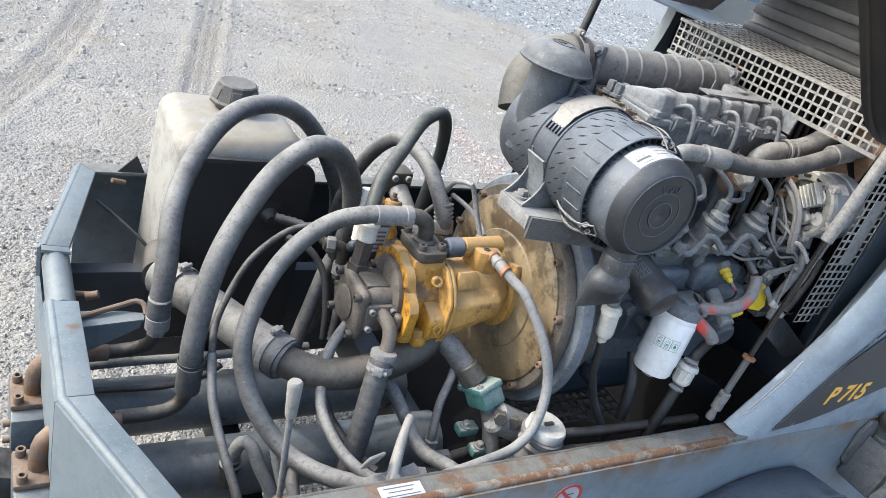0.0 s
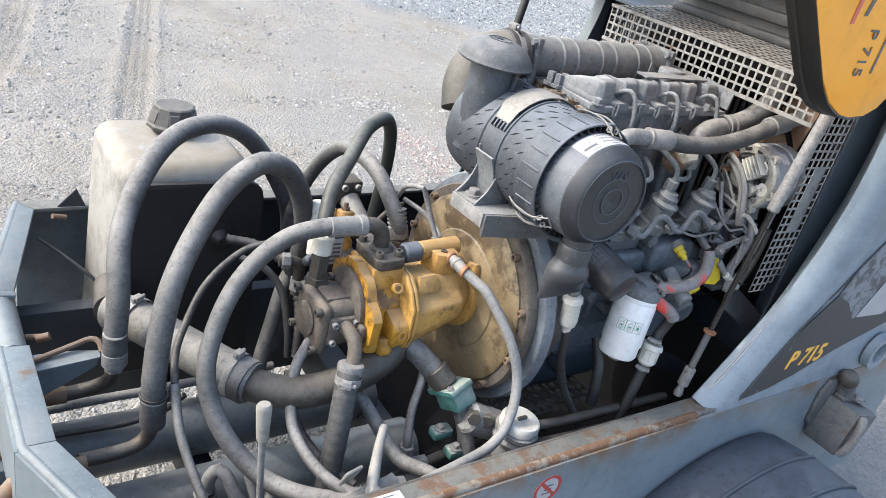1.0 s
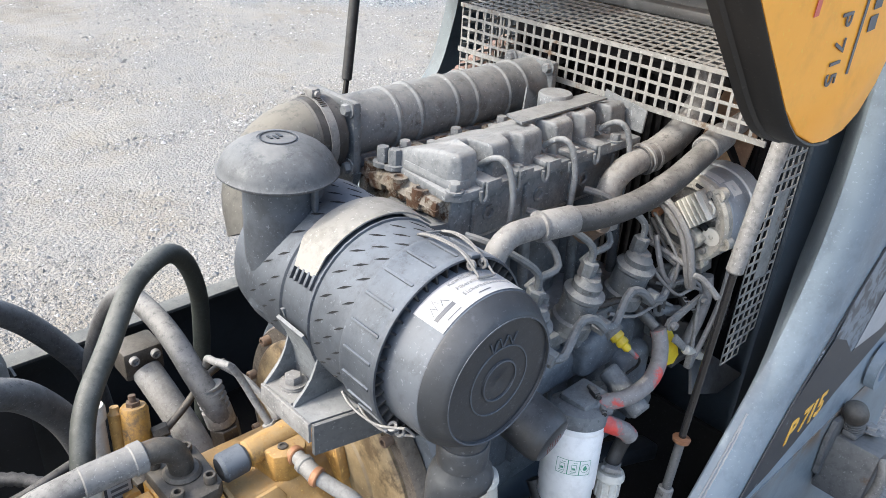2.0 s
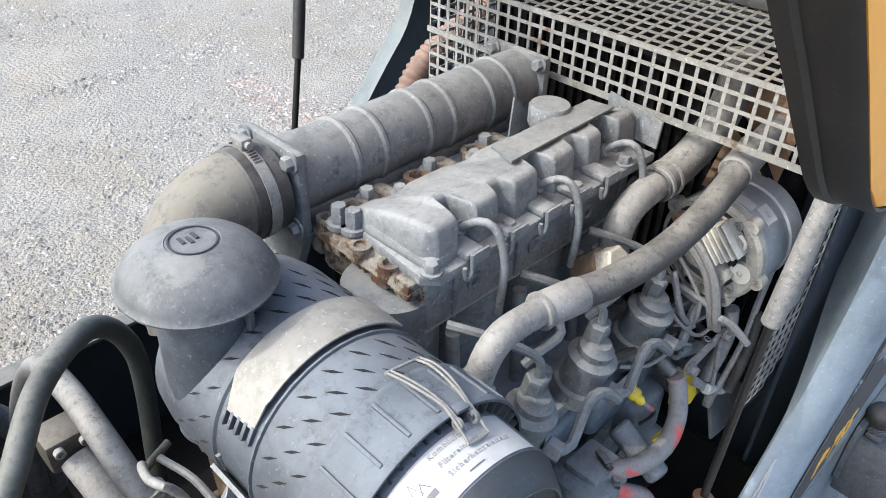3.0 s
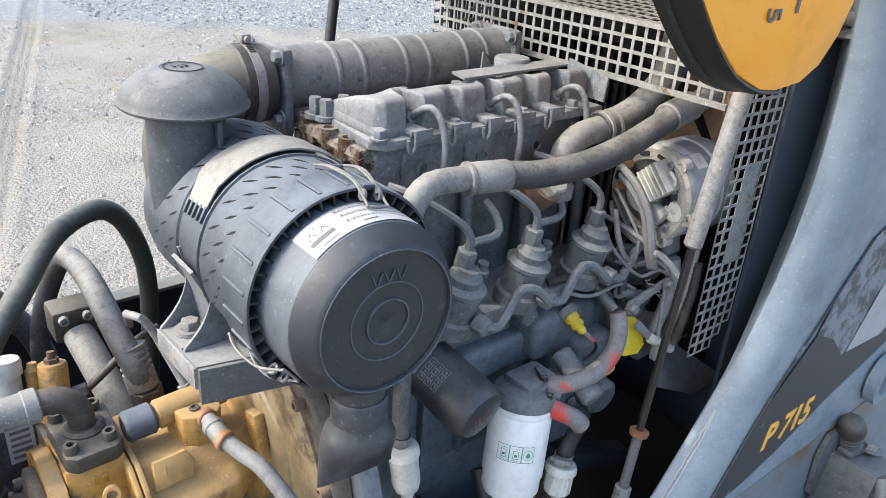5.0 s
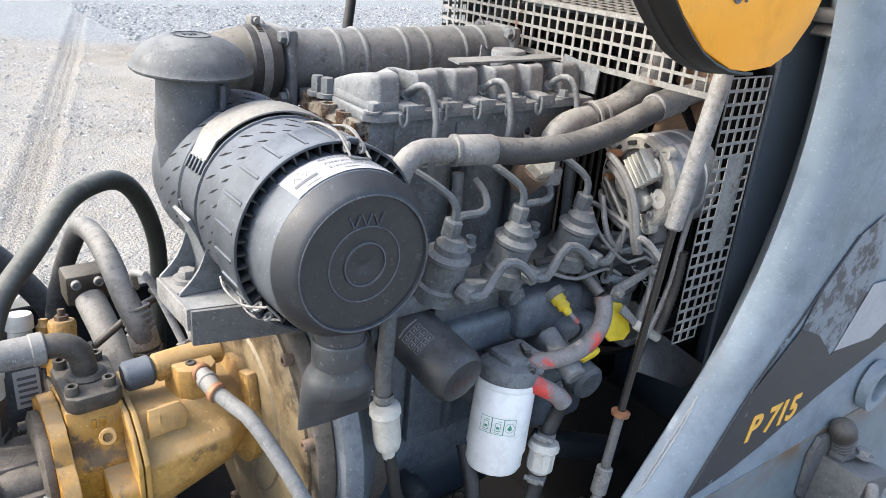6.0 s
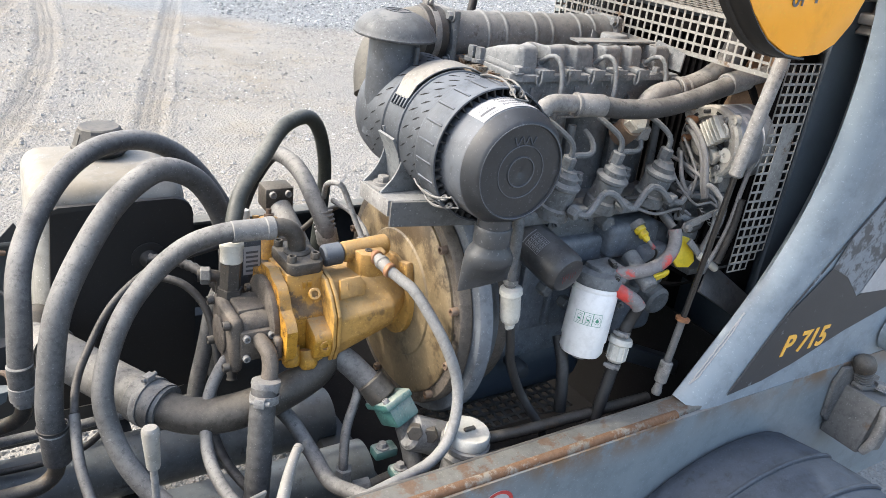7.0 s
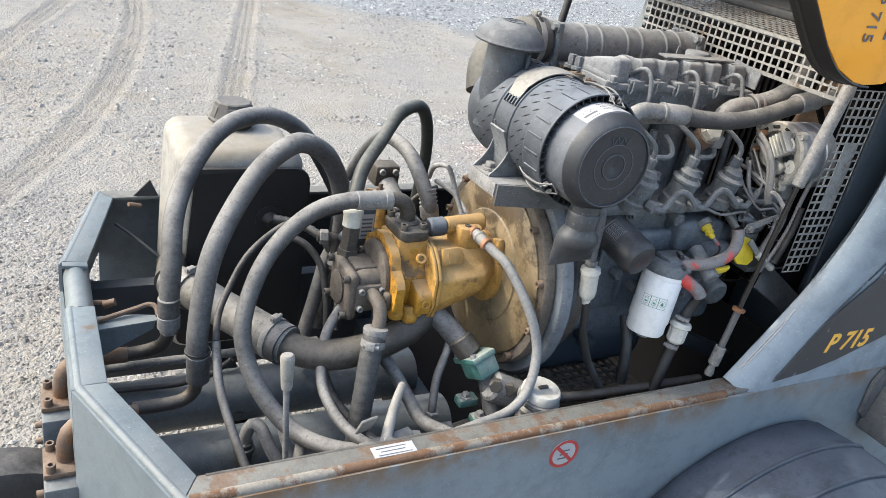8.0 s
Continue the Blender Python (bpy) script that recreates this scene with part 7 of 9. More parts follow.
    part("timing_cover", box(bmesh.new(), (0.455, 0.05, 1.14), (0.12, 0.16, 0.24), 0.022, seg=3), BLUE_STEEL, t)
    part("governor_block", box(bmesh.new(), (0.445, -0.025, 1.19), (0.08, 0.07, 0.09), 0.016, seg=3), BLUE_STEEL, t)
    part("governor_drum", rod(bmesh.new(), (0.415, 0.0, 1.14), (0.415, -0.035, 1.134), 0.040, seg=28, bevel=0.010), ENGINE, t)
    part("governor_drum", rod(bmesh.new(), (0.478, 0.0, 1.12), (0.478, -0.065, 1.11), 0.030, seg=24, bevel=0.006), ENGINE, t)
    for k in range(5):
        a = 2 * math.pi * k / 5 + 0.4
        part("drum_bolt", bolt(bmesh.new(), (0.415 + 0.030 * math.cos(a), -0.035, 1.134 + 0.034 * math.sin(a)), (0, -1, -0.15), 0.0055, 0.006), STEEL, t)
    part("boss_nut", rod(bmesh.new(), (0.335, 0.01, 1.285), (0.335, -0.022, 1.280), 0.016, seg=6, bevel=0.003), ENGINE, t)
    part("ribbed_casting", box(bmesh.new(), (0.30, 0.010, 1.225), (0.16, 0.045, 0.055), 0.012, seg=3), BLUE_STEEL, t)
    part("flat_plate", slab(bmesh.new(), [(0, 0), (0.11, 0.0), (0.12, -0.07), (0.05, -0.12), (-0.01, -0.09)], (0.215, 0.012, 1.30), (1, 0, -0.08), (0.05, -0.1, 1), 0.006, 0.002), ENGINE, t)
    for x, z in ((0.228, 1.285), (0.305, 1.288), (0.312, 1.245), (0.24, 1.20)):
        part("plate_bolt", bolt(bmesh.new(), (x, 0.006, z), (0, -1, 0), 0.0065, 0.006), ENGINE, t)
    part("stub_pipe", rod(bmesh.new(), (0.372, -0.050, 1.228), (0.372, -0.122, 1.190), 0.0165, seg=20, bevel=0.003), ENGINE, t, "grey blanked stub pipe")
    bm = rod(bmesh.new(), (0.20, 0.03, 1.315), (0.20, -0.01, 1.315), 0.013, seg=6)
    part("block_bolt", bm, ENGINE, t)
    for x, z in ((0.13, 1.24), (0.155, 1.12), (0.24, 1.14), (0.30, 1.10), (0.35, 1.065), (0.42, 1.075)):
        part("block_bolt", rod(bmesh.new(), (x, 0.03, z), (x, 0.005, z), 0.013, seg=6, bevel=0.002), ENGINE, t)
    part("solenoid_knob", lathe(bmesh.new(), (0.400, -0.036, 1.272), (0.10, -0.75, -0.45), [(0.0115, 0), (0.0115, 0.008), (0.0085, 0.010), (0.0100, 0.014), (0.0100, 0.019), (0.0065, 0.022), (0.0070, 0.027), (0.004, 0.032)], 20), KNOB_YELLOW, t, "yellow plastic plug")
    part("solenoid_base", lathe(bmesh.new(), (0.398, -0.026, 1.278), (0.10, -0.75, -0.45), [(0.017, 0), (0.017, 0.012), (0, 0.012)], 20), STEEL, t)
    part("plug_wire", sweep(bmesh.new(), [(0.405, -0.064, 1.255), (0.413, -0.072, 1.245), (0.420, -0.074, 1.238), (0.424, -0.070, 1.222), (0.415, -0.060, 1.205)], 0.0024, 8), RUBBER_DARK, t, "thin dark plug wire")
    part("plug_sleeve", sweep(bmesh.new(), [(0.404, -0.062, 1.257), (0.409, -0.068, 1.250), (0.414, -0.072, 1.244)], 0.0042, 10), RED_HOSE, t, "faded red plug sleeve")
    bm = slab(bmesh.new(), [(1.18 * u, 1.18 * w) for u, w in ((-0.025, 0.008), (-0.018, -0.020), (0.003, -0.027), (0.025, -0.017), (0.030, -0.003), (0.017, 0.012), (-0.003, 0.025), (-0.018, 0.022))], (0.496, -0.072, 1.226), (0.8, -0.2, -0.45), (0.45, 0.1, 0.85), 0.006, 0.002)
    part("yellow_cap", bm, KNOB_YELLOW, t, "yellow plastic dipstick cap")
    bm = sweep(bmesh.new(), [(0.415, -0.085, 1.190), (0.43, -0.092, 1.196), (0.446, -0.09, 1.198), (0.445, -0.085, 1.188), (0.425, -0.082, 1.182)], 0.0045, 8)
    part("yellow_ring", bm, KNOB_YELLOW, t, "yellow dipstick ring")
    # red fuel hoses
    bm = sweep(bmesh.new(), [(0.312, -0.070, 1.205), (0.345, -0.102, 1.218), (0.385, -0.112, 1.230), (0.425, -0.103, 1.244), (0.452, -0.085, 1.262), (0.455, -0.075, 1.280)], 0.0125, 14)
    part("fuel_hose", bm, RED_HOSE, t, "grey rubber hose with faded red patches")
    bm = sweep(bmesh.new(), [(0.302, -0.082, 1.192), (0.325, -0.098, 1.178), (0.348, -0.112, 1.163), (0.358, -0.118, 1.150)], 0.0135, 14)
    part("fuel_hose", bm, RED_HOSE, t, "grey rubber hose with faded red patches")
    for a, ax in (((0.316, -0.072, 1.206), (1, -0.4, 0.1)), ((0.306, -0.085, 1.190), (1, -0.7, -0.5))):
        part("hose_clamp", ring_clamp(bmesh.new(), a, ax, 0.0135, 0.009), BLACK_STEEL, t)
    # rear small things: brackets, levers, cables
    bm = slab(bmesh.new(), [(0, 0), (0.05, 0.01), (0.11, -0.01), (0.13, -0.04), (0.07, -0.05), (0.0, -0.06)], (0.455, -0.03, 1.35), (1, 0, 0), (0, -0.15, 1), 0.014, 0.004)
    box(bm, (0.51, -0.05, 1.255), (0.06, 0.03, 0.03), 0.006)
    rod(bm, (0.47, -0.06, 1.30), (0.53, -0.065, 1.28), 0.009, seg=10)
    rod(bm, (0.50, -0.055, 1.34), (0.55, -0.06, 1.33), 0.008, seg=10)
    part("throttle_bracket", bm, ENGINE, t)
    bm = sheet(bmesh.new(), [[(0.607, -0.063, 1.183), (0.66, -0.09, 1.142), (0.719, -0.121, 1.096)], [(0.556, -0.097, 1.174), (0.625, -0.106, 1.128), (0.695, -0.114, 1.082)], [(0.504, -0.131, 1.165), (0.59, -0.120, 1.115), (0.67, -0.106, 1.067)]], 0.005)
    part("support_plate", bm, GREY_STAY, t, "dull grey cast support plate")
    part("plate_foot", box(bmesh.new(), (0.60, -0.02, 1.175), (0.14, 0.11, 0.014), 0.004), GREY_STAY, t)
    return t


build_engine()


def build_oil_filter():
    t = thing("oil_filter", (0.175, -0.02, 1.22), "dusty black spin-on oil filter on the engine side", "oil filter")
    a, b = V(0.157, -0.006, 1.268), V(0.170, -0.111, 1.243)
    ax = (b - a).normalized()
    part("canister", lathe(bmesh.new(), a, ax, [(0.036, 0), (0.0385, 0.004), (0.0385, 0.094), (0.0370, 0.102), (0.032, 0.109), (0.025, 0.1105), (0, 0.111)], 48), FILTER_BLACK, t)
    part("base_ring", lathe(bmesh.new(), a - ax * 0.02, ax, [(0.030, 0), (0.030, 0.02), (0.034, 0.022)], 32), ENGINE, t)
    B = basis(ax)
    for j in range(3):
        for k in range(4):
            ang = radians(118 + 11 * k)
            o = B.col[0] * math.cos(ang) + B.col[1] * math.sin(ang)
            p = a + ax * (0.030 + 0.0115 * j) + o * 0.0386
            v = ax.cross(o)
            bm = bmesh.new()
            for q, w, h in ((-0.0042, 0.0004, 0.0046), (0.0042, 0.0004, 0.0046)):
                slab(bm, [(q - w, -h), (q + w, -h), (q + w, h), (q - w, h)], p, ax, v, -0.0004)
                slab(bm, [(-h, q - w), (h, q - w), (h, q + w), (-h, q + w)], p, ax, v, -0.0004)
            slab(bm, [(-0.002, -0.0022), (0.0024, -0.0010), (0.001, 0.0024)], p, ax, v, -0.0004)
            part("printed_square", bm, LABEL_FAINT, t, "", 0)
    for k in range(3):
        ang = radians(150 - 16 * k)
        o = B.col[0] * math.cos(ang) + B.col[1] * math.sin(ang)
        part("printed_bar", slab(bmesh.new(), [(-0.001, -0.006), (0.001, -0.006), (0.001, 0.006), (-0.001, 0.006)], a + ax * 0.020 + o * 0.0386, ax, ax.cross(o), -0.0004), LABEL_FAINT, t, "", 0)
    side, rise = V(0.97, 0.12, 0.2), V(-0.2, 0.0, 0.97)
    for k in range(6):
        part("chalk_mark", slab(bmesh.new(), [(-0.0022, -0.006), (-0.0012, -0.006), (0.0022, 0.006), (0.0012, 0.006)], b + ax * 0.0034 + side * (-0.016 + 0.006 * k) + rise * (0.002 * (k % 3)), side, rise, 0.0004), CHALK, t, "", 0)
    return t


build_oil_filter()


def build_fuel_filter():
    t = thing("fuel_filter", (0.283, -0.07, 1.03), "white fuel filter canister with a green printed label", "fuel filter")
    top, bot = V(0.294, -0.062, 1.176), V(0.272, -0.077, 1.040)
    ax = (bot - top).normalized()
    part("canister", lathe(bmesh.new(), top, ax, [(0.040, -0.008), (0.0425, -0.004), (0.0425, 0.002), (0.0415, 0.004), (0.0432, 0.010), (0.0432, 0.098), (0.0410, 0.102), (0.0410, 0.122), (0.037, 0.130), (0.018, 0.132)], 48), WHITE, t)
    part("drain_screw", rod(bmesh.new(), top + ax * 0.131, top + ax * 0.142, 0.015, seg=8, bevel=0.002), STEEL, t)
    bm = lathe(bmesh.new(), top - ax * 0.034, ax, [(0.030, 0), (0.042, 0.006), (0.044, 0.014), (0.044, 0.026), (0.042, 0.028)], 40)
    box(bm, top - ax * 0.030 + V(0.01, 0.0, 0.006), (0.06, 0.05, 0.02), 0.006)
    rod(bm, top - ax * 0.026 + V(0.0, -0.01, 0.006), top - ax * 0.022 + V(0.035, -0.03, 0.004), 0.013, seg=14)
    part("filter_head", bm, ENGINE, t, "dark grey filter head")
    # label: three framed squares, curved round the canister
    bm = bmesh.new()
    front = V(-0.55, -0.83, 0.0)
    front = (front - ax * front.dot(ax)).normalized()
    side = ax.cross(front)

    def on(h, ang, r=0.0437):
        return top + ax * h + (front * math.cos(ang) + side * math.sin(ang)) * r

    def strip(h0, h1, a0, a1):
        n = max(1, int(abs(a1 - a0) / 0.08))
        for k in range(n):
            p, q = a0 + (a1 - a0) * k / n, a0 + (a1 - a0) * (k + 1) / n
            bm.faces.new([bm.verts.new(on(h, w)) for h, w in ((h0, p), (h1, p), (h1, q), (h0, q))])
    for k in range(3):
        c = -0.16 + 0.40 * k
        for h in (0.040, 0.0635):
            strip(h, h + 0.0007, c - 0.2, c + 0.2)
        for w in (c - 0.2, c + 0.185):
            strip(0.040, 0.0642, w, w + 0.015)
    # a drop in a circle, and small line drawings beside it
    for k in range(16):
        a0, a1 = 2 * math.pi * k / 16, 2 * math.pi * (k + 1) / 16
        bm.faces.new([bm.verts.new(on(0.0525 + r * math.sin(a), -0.16 + r * math.cos(a) / 0.0437)) for r, a in ((0.0072, a0), (0.0066, a0), (0.0066, a1), (0.0072, a1))])
    drop = [(0.0035 * math.cos(a), 0.0530 + 0.0035 * math.sin(a)) for a in [math.pi * k / 8 for k in range(9)]] + [(0.0, 0.0475)]
    bm.faces.new([bm.verts.new(on(h, -0.16 + w / 0.0437)) for w, h in drop])
    for k in (1, 2):
        c = -0.16 + 0.40 * k
        for h0, h1, w0, w1 in ((0.044, 0.0448, -0.12, 0.02), (0.047, 0.0588, -0.10, -0.085), (0.047, 0.0588, 0.06, 0.075), (0.047, 0.0478, -0.10, 0.075), (0.0525, 0.0560, -0.06, 0.04), (0.0585, 0.0593, -0.10, 0.10), (0.0612, 0.0618, -0.08, 0.10)):
            strip(h0, h1, c + w0, c + w1)
    part("printed_label", bm, LABEL_GREEN, t, "green printed squares", 0)
    return t


build_fuel_filter()


def build_breather():
    t = thing("fuel_strainer", (0.095, -0.06, 1.12), "pale grey plastic inline strainer with hoses", "inline filter", "inline filters")
    part("bowl", lathe(bmesh.new(), (0.076, -0.080, 1.222), (0.12, -0.03, -1), [(0.012, 0), (0.019, 0.003), (0.020, 0.012), (0.0175, 0.016), (0.0175, 0.055), (0.015, 0.066), (0.009, 0.072), (0.008, 0.082), (0, 0.082)], 28), OFF_WHITE, t)
    part("upper_hose", sweep(bmesh.new(), [(0.077, -0.077, 1.218), (0.079, -0.070, 1.25), (0.093, -0.052, 1.30), (0.115, -0.02, 1.34), (0.125, 0.0, 1.37)], 0.0105, 12), RUBBER, t)
    part("hose_clamp", ring_clamp(bmesh.new(), (0.077, -0.076, 1.230), (0.02, 0.05, 1), 0.0110, 0.008), STEEL, t)
    part("lower_hose", sweep(bmesh.new(), [(0.086, -0.083, 1.144), (0.094, -0.082, 1.11), (0.104, -0.08, 1.065), (0.134, -0.08, 1.0), (0.16, -0.09, 0.955), (0.186, -0.10, 0.915), (0.20, -0.105, 0.88)], 0.0085, 12), RUBBER_DARK, t)
    t = thing("fuel_strainer", (0.33, -0.11, 1.02), "pale grey plastic inline strainer with steel clamps", "inline filter", "inline filters")
    ax = V(-0.19, -0.10, -1).normalized()
    part("bowl", lathe(bmesh.new(), (0.345, -0.106, 1.083), ax, [(0.012, 0), (0.021, 0.002), (0.0235, 0.008), (0.0235, 0.013), (0.018, 0.016), (0.0185, 0.046), (0.013, 0.052)], 28), OFF_WHITE, t)
    for k in range(10):
        a = 2 * math.pi * k / 10
        B = basis(ax)
        o = (B.col[0] * math.cos(a) + B.col[1] * math.sin(a)) * 0.0185
        part("bowl_rib", rod(bmesh.new(), V(0.345, -0.106, 1.083) + ax * 0.018 + o, V(0.345, -0.106, 1.083) + ax * 0.044 + o, 0.0016, seg=6), OFF_WHITE, t)
    part("upper_hose", sweep(bmesh.new(), [(0.347, -0.105, 1.08), (0.355, -0.103, 1.10), (0.364, -0.105, 1.125), (0.366, -0.112, 1.15)], 0.0115, 12), RUBBER_DARK, t)
    part("hose_clamp", ring_clamp(bmesh.new(), (0.349, -0.104, 1.090), ax, 0.0122, 0.008), STEEL, t)
    part("hose_clamp", ring_clamp(bmesh.new(), V(0.345, -0.106, 1.083) + ax * 0.058, ax, 0.0122, 0.008), STEEL, t)
    part("lower_hose", sweep(bmesh.new(), [V(0.345, -0.106, 1.083) + ax * 0.048, V(0.345, -0.106, 1.083) + ax * 0.075, (0.318, -0.118, 0.96), (0.31, -0.12, 0.92), (0.30, -0.12, 0.86)], 0.0120, 12), RUBBER_DARK, t)


build_breather()


# ---- coolant hoses over the engine ----
t = thing("oil_line", (0.10, -0.03, 1.48), "dusty black rubber line with pale end sleeves over the engine", "hose")
part("elbow_pipe", sweep(bmesh.new(), [(0.110, -0.022, 1.462), (0.112, -0.026, 1.486), (0.118, -0.029, 1.507), (0.134, -0.030, 1.519), (0.157, -0.030, 1.520), (0.195, -0.031, 1.517)], 0.0145, 16), STEEL, t, "dusty grey steel elbow")
part("base_nut", rod(bmesh.new(), (0.109, -0.015, 1.443), (0.110, -0.022, 1.470), 0.021, seg=6, bevel=0.003), STEEL, t)
part("end_sleeve", lathe(bmesh.new(), (0.185, -0.030, 1.517), (1, -0.18, -0.03), [(0.0145, 0), (0.0198, 0.001), (0.0198, 0.005), (0.0172, 0.007), (0.0188, 0.010), (0.0188, 0.054), (0.0180, 0.056)], 24), STEEL, t)
part("rubber_tube", sweep(bmesh.new(), [(0.236, -0.038, 1.515), (0.29, -0.047, 1.510), (0.36, -0.055, 1.513), (0.43, -0.058, 1.526), (0.49, -0.055, 1.541), (0.55, -0.048, 1.553)], 0.0170, 18), OIL_RUBBER, t)
part("end_sleeve", rod(bmesh.new(), (0.522, -0.049, 1.549), (0.585, -0.042, 1.558), 0.0205, seg=24, bevel=0.002), STEEL, t)
part("end_pipe", rod(bmesh.new(), (0.58, -0.042, 1.557), (0.68, -0.035, 1.572), 0.0155), STEEL, t)
t = thing("coolant_pipe", (0.40, 0.02, 1.44), "dusty grey bent coolant pipe rising behind the engine", "pipe")
part("bent_pipe", sweep(bmesh.new(), [(0.397, 0.02, 1.45), (0.398, 0.02, 1.475), (0.405, 0.02, 1.500), (0.425, 0.02, 1.516), (0.455, 0.02, 1.522), (0.50, 0.02, 1.526)], 0.0185, 18), STEEL, t)
part("base_nut", rod(bmesh.new(), (0.396, 0.022, 1.435), (0.397, 0.02, 1.462), 0.025, seg=6, bevel=0.003), STEEL, t)
part("rubber_tube", sweep(bmesh.new(), [(0.468, 0.02, 1.523), (0.51, 0.019, 1.529), (0.55, 0.016, 1.545), (0.585, 0.012, 1.575), (0.60, 0.010, 1.61), (0.605, 0.01, 1.66)], 0.0225, 18), RUBBER, t)
for x in (0.472, 0.490):
    part("collar", lathe(bmesh.new(), (x, 0.02, 1.5235), (1, 0, 0.12), [(0.022, 0), (0.0245, 0.001), (0.0245, 0.006), (0.022, 0.007)], 24, ring=True), STEEL, t)


# ---- charge-air manifold ----
def build_manifold():
    t = thing("intake_manifold", (0.28, 0.25, 1.50), "dusty grey ribbed intake manifold tube with square end flanges", "intake manifold")
    y, z = 0.262, 1.572
    prof = [(0.043, 0.0)]
    for x in (0.075, 0.115, 0.185, 0.225, 0.295, 0.335):
        prof += [(0.043, x - 0.005), (0.0455, x - 0.002), (0.0455, x + 0.002), (0.043, x + 0.005)]
    prof.append((0.043, 0.385))
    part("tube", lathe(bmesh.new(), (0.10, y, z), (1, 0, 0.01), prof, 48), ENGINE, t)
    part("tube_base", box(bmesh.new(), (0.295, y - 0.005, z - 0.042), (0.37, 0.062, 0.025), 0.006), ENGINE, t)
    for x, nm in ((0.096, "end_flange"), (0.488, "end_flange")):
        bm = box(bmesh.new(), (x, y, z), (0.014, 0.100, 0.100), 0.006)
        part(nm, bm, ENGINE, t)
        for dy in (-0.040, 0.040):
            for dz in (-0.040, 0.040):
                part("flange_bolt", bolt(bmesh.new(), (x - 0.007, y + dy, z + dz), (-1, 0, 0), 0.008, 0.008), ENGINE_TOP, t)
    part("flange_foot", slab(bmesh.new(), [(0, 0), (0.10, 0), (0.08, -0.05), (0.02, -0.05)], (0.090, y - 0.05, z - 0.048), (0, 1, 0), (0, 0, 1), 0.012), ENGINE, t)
    t2 = thing("air_hose_elbow", (-0.01, 0.26, 1.45), "dusty black rubber elbow between air cleaner and manifold", "air hose")
    part("rubber_elbow", sweep(bmesh.new(), [(0.082, y, z), (0.05, y, z + 0.001), (0.018, y + 0.002, z - 0.006), (-0.012, y, z - 0.028), (-0.03, y - 0.010, z - 0.062), (-0.036, y - 0.03, z - 0.10)], 0.047, 28), mat("dusty_rubber_elbow", (0.075, 0.073, 0.068), (0.055, 0.054, 0.05), 0.6, 0, 18, 0.06, 0.8, (0.19, 0.18, 0.155)), t2)
    part("hose_end", lathe(bmesh.new(), (0.056, y, z), (1, 0, 0), [(0.046, -0.016), (0.0495, -0.012), (0.0505, 0.010), (0.0495, 0.026), (0.046, 0.028)], 40), RUBBER_DARK, t2)
    bm = ring_clamp(bmesh.new(), (0.060, y, z), (1, 0, 0), 0.0508, 0.012)
    part("hose_clamp", bm, STEEL, t2)
    bm = bmesh.new()
    for k in range(14):
        a = radians(60 + 4 * k)
        p = V(0.060, y - 0.0525 * math.cos(a), z + 0.0525 * math.sin(a))
        box(bm, p, (0.008, 0.0012, 0.0016), 0, basis((0, math.cos(a), -math.sin(a))))
    part("clamp_slots", bm, STEEL_DARK, t2)


build_manifold()
q = curve_points([(0.50, 0.55, 1.36), (0.549, 0.55, 1.443), (0.594, 0.55, 1.491), (0.671, 0.55, 1.528), (0.74, 0.55, 1.55)], 0.006)
steps = [0.019 if k % 2 else 0.0225 for k in range(len(q))]
bm = sweep(bmesh.new(), q, lambda u: steps[int(round(u * (len(q) - 1)))], 18, False)
single("corrugated_hose", bm, mat("faded_pink_corrugated_plastic", (0.185, 0.115, 0.092), (0.13, 0.082, 0.066), 0.7, 0, 30, 0.15, 0.4, (0.21, 0.175, 0.15)), "faded pinkish corrugated hose behind the intake manifold", "hose")


# ---- air cleaner ----
AX, AZ = -0.010, 1.460


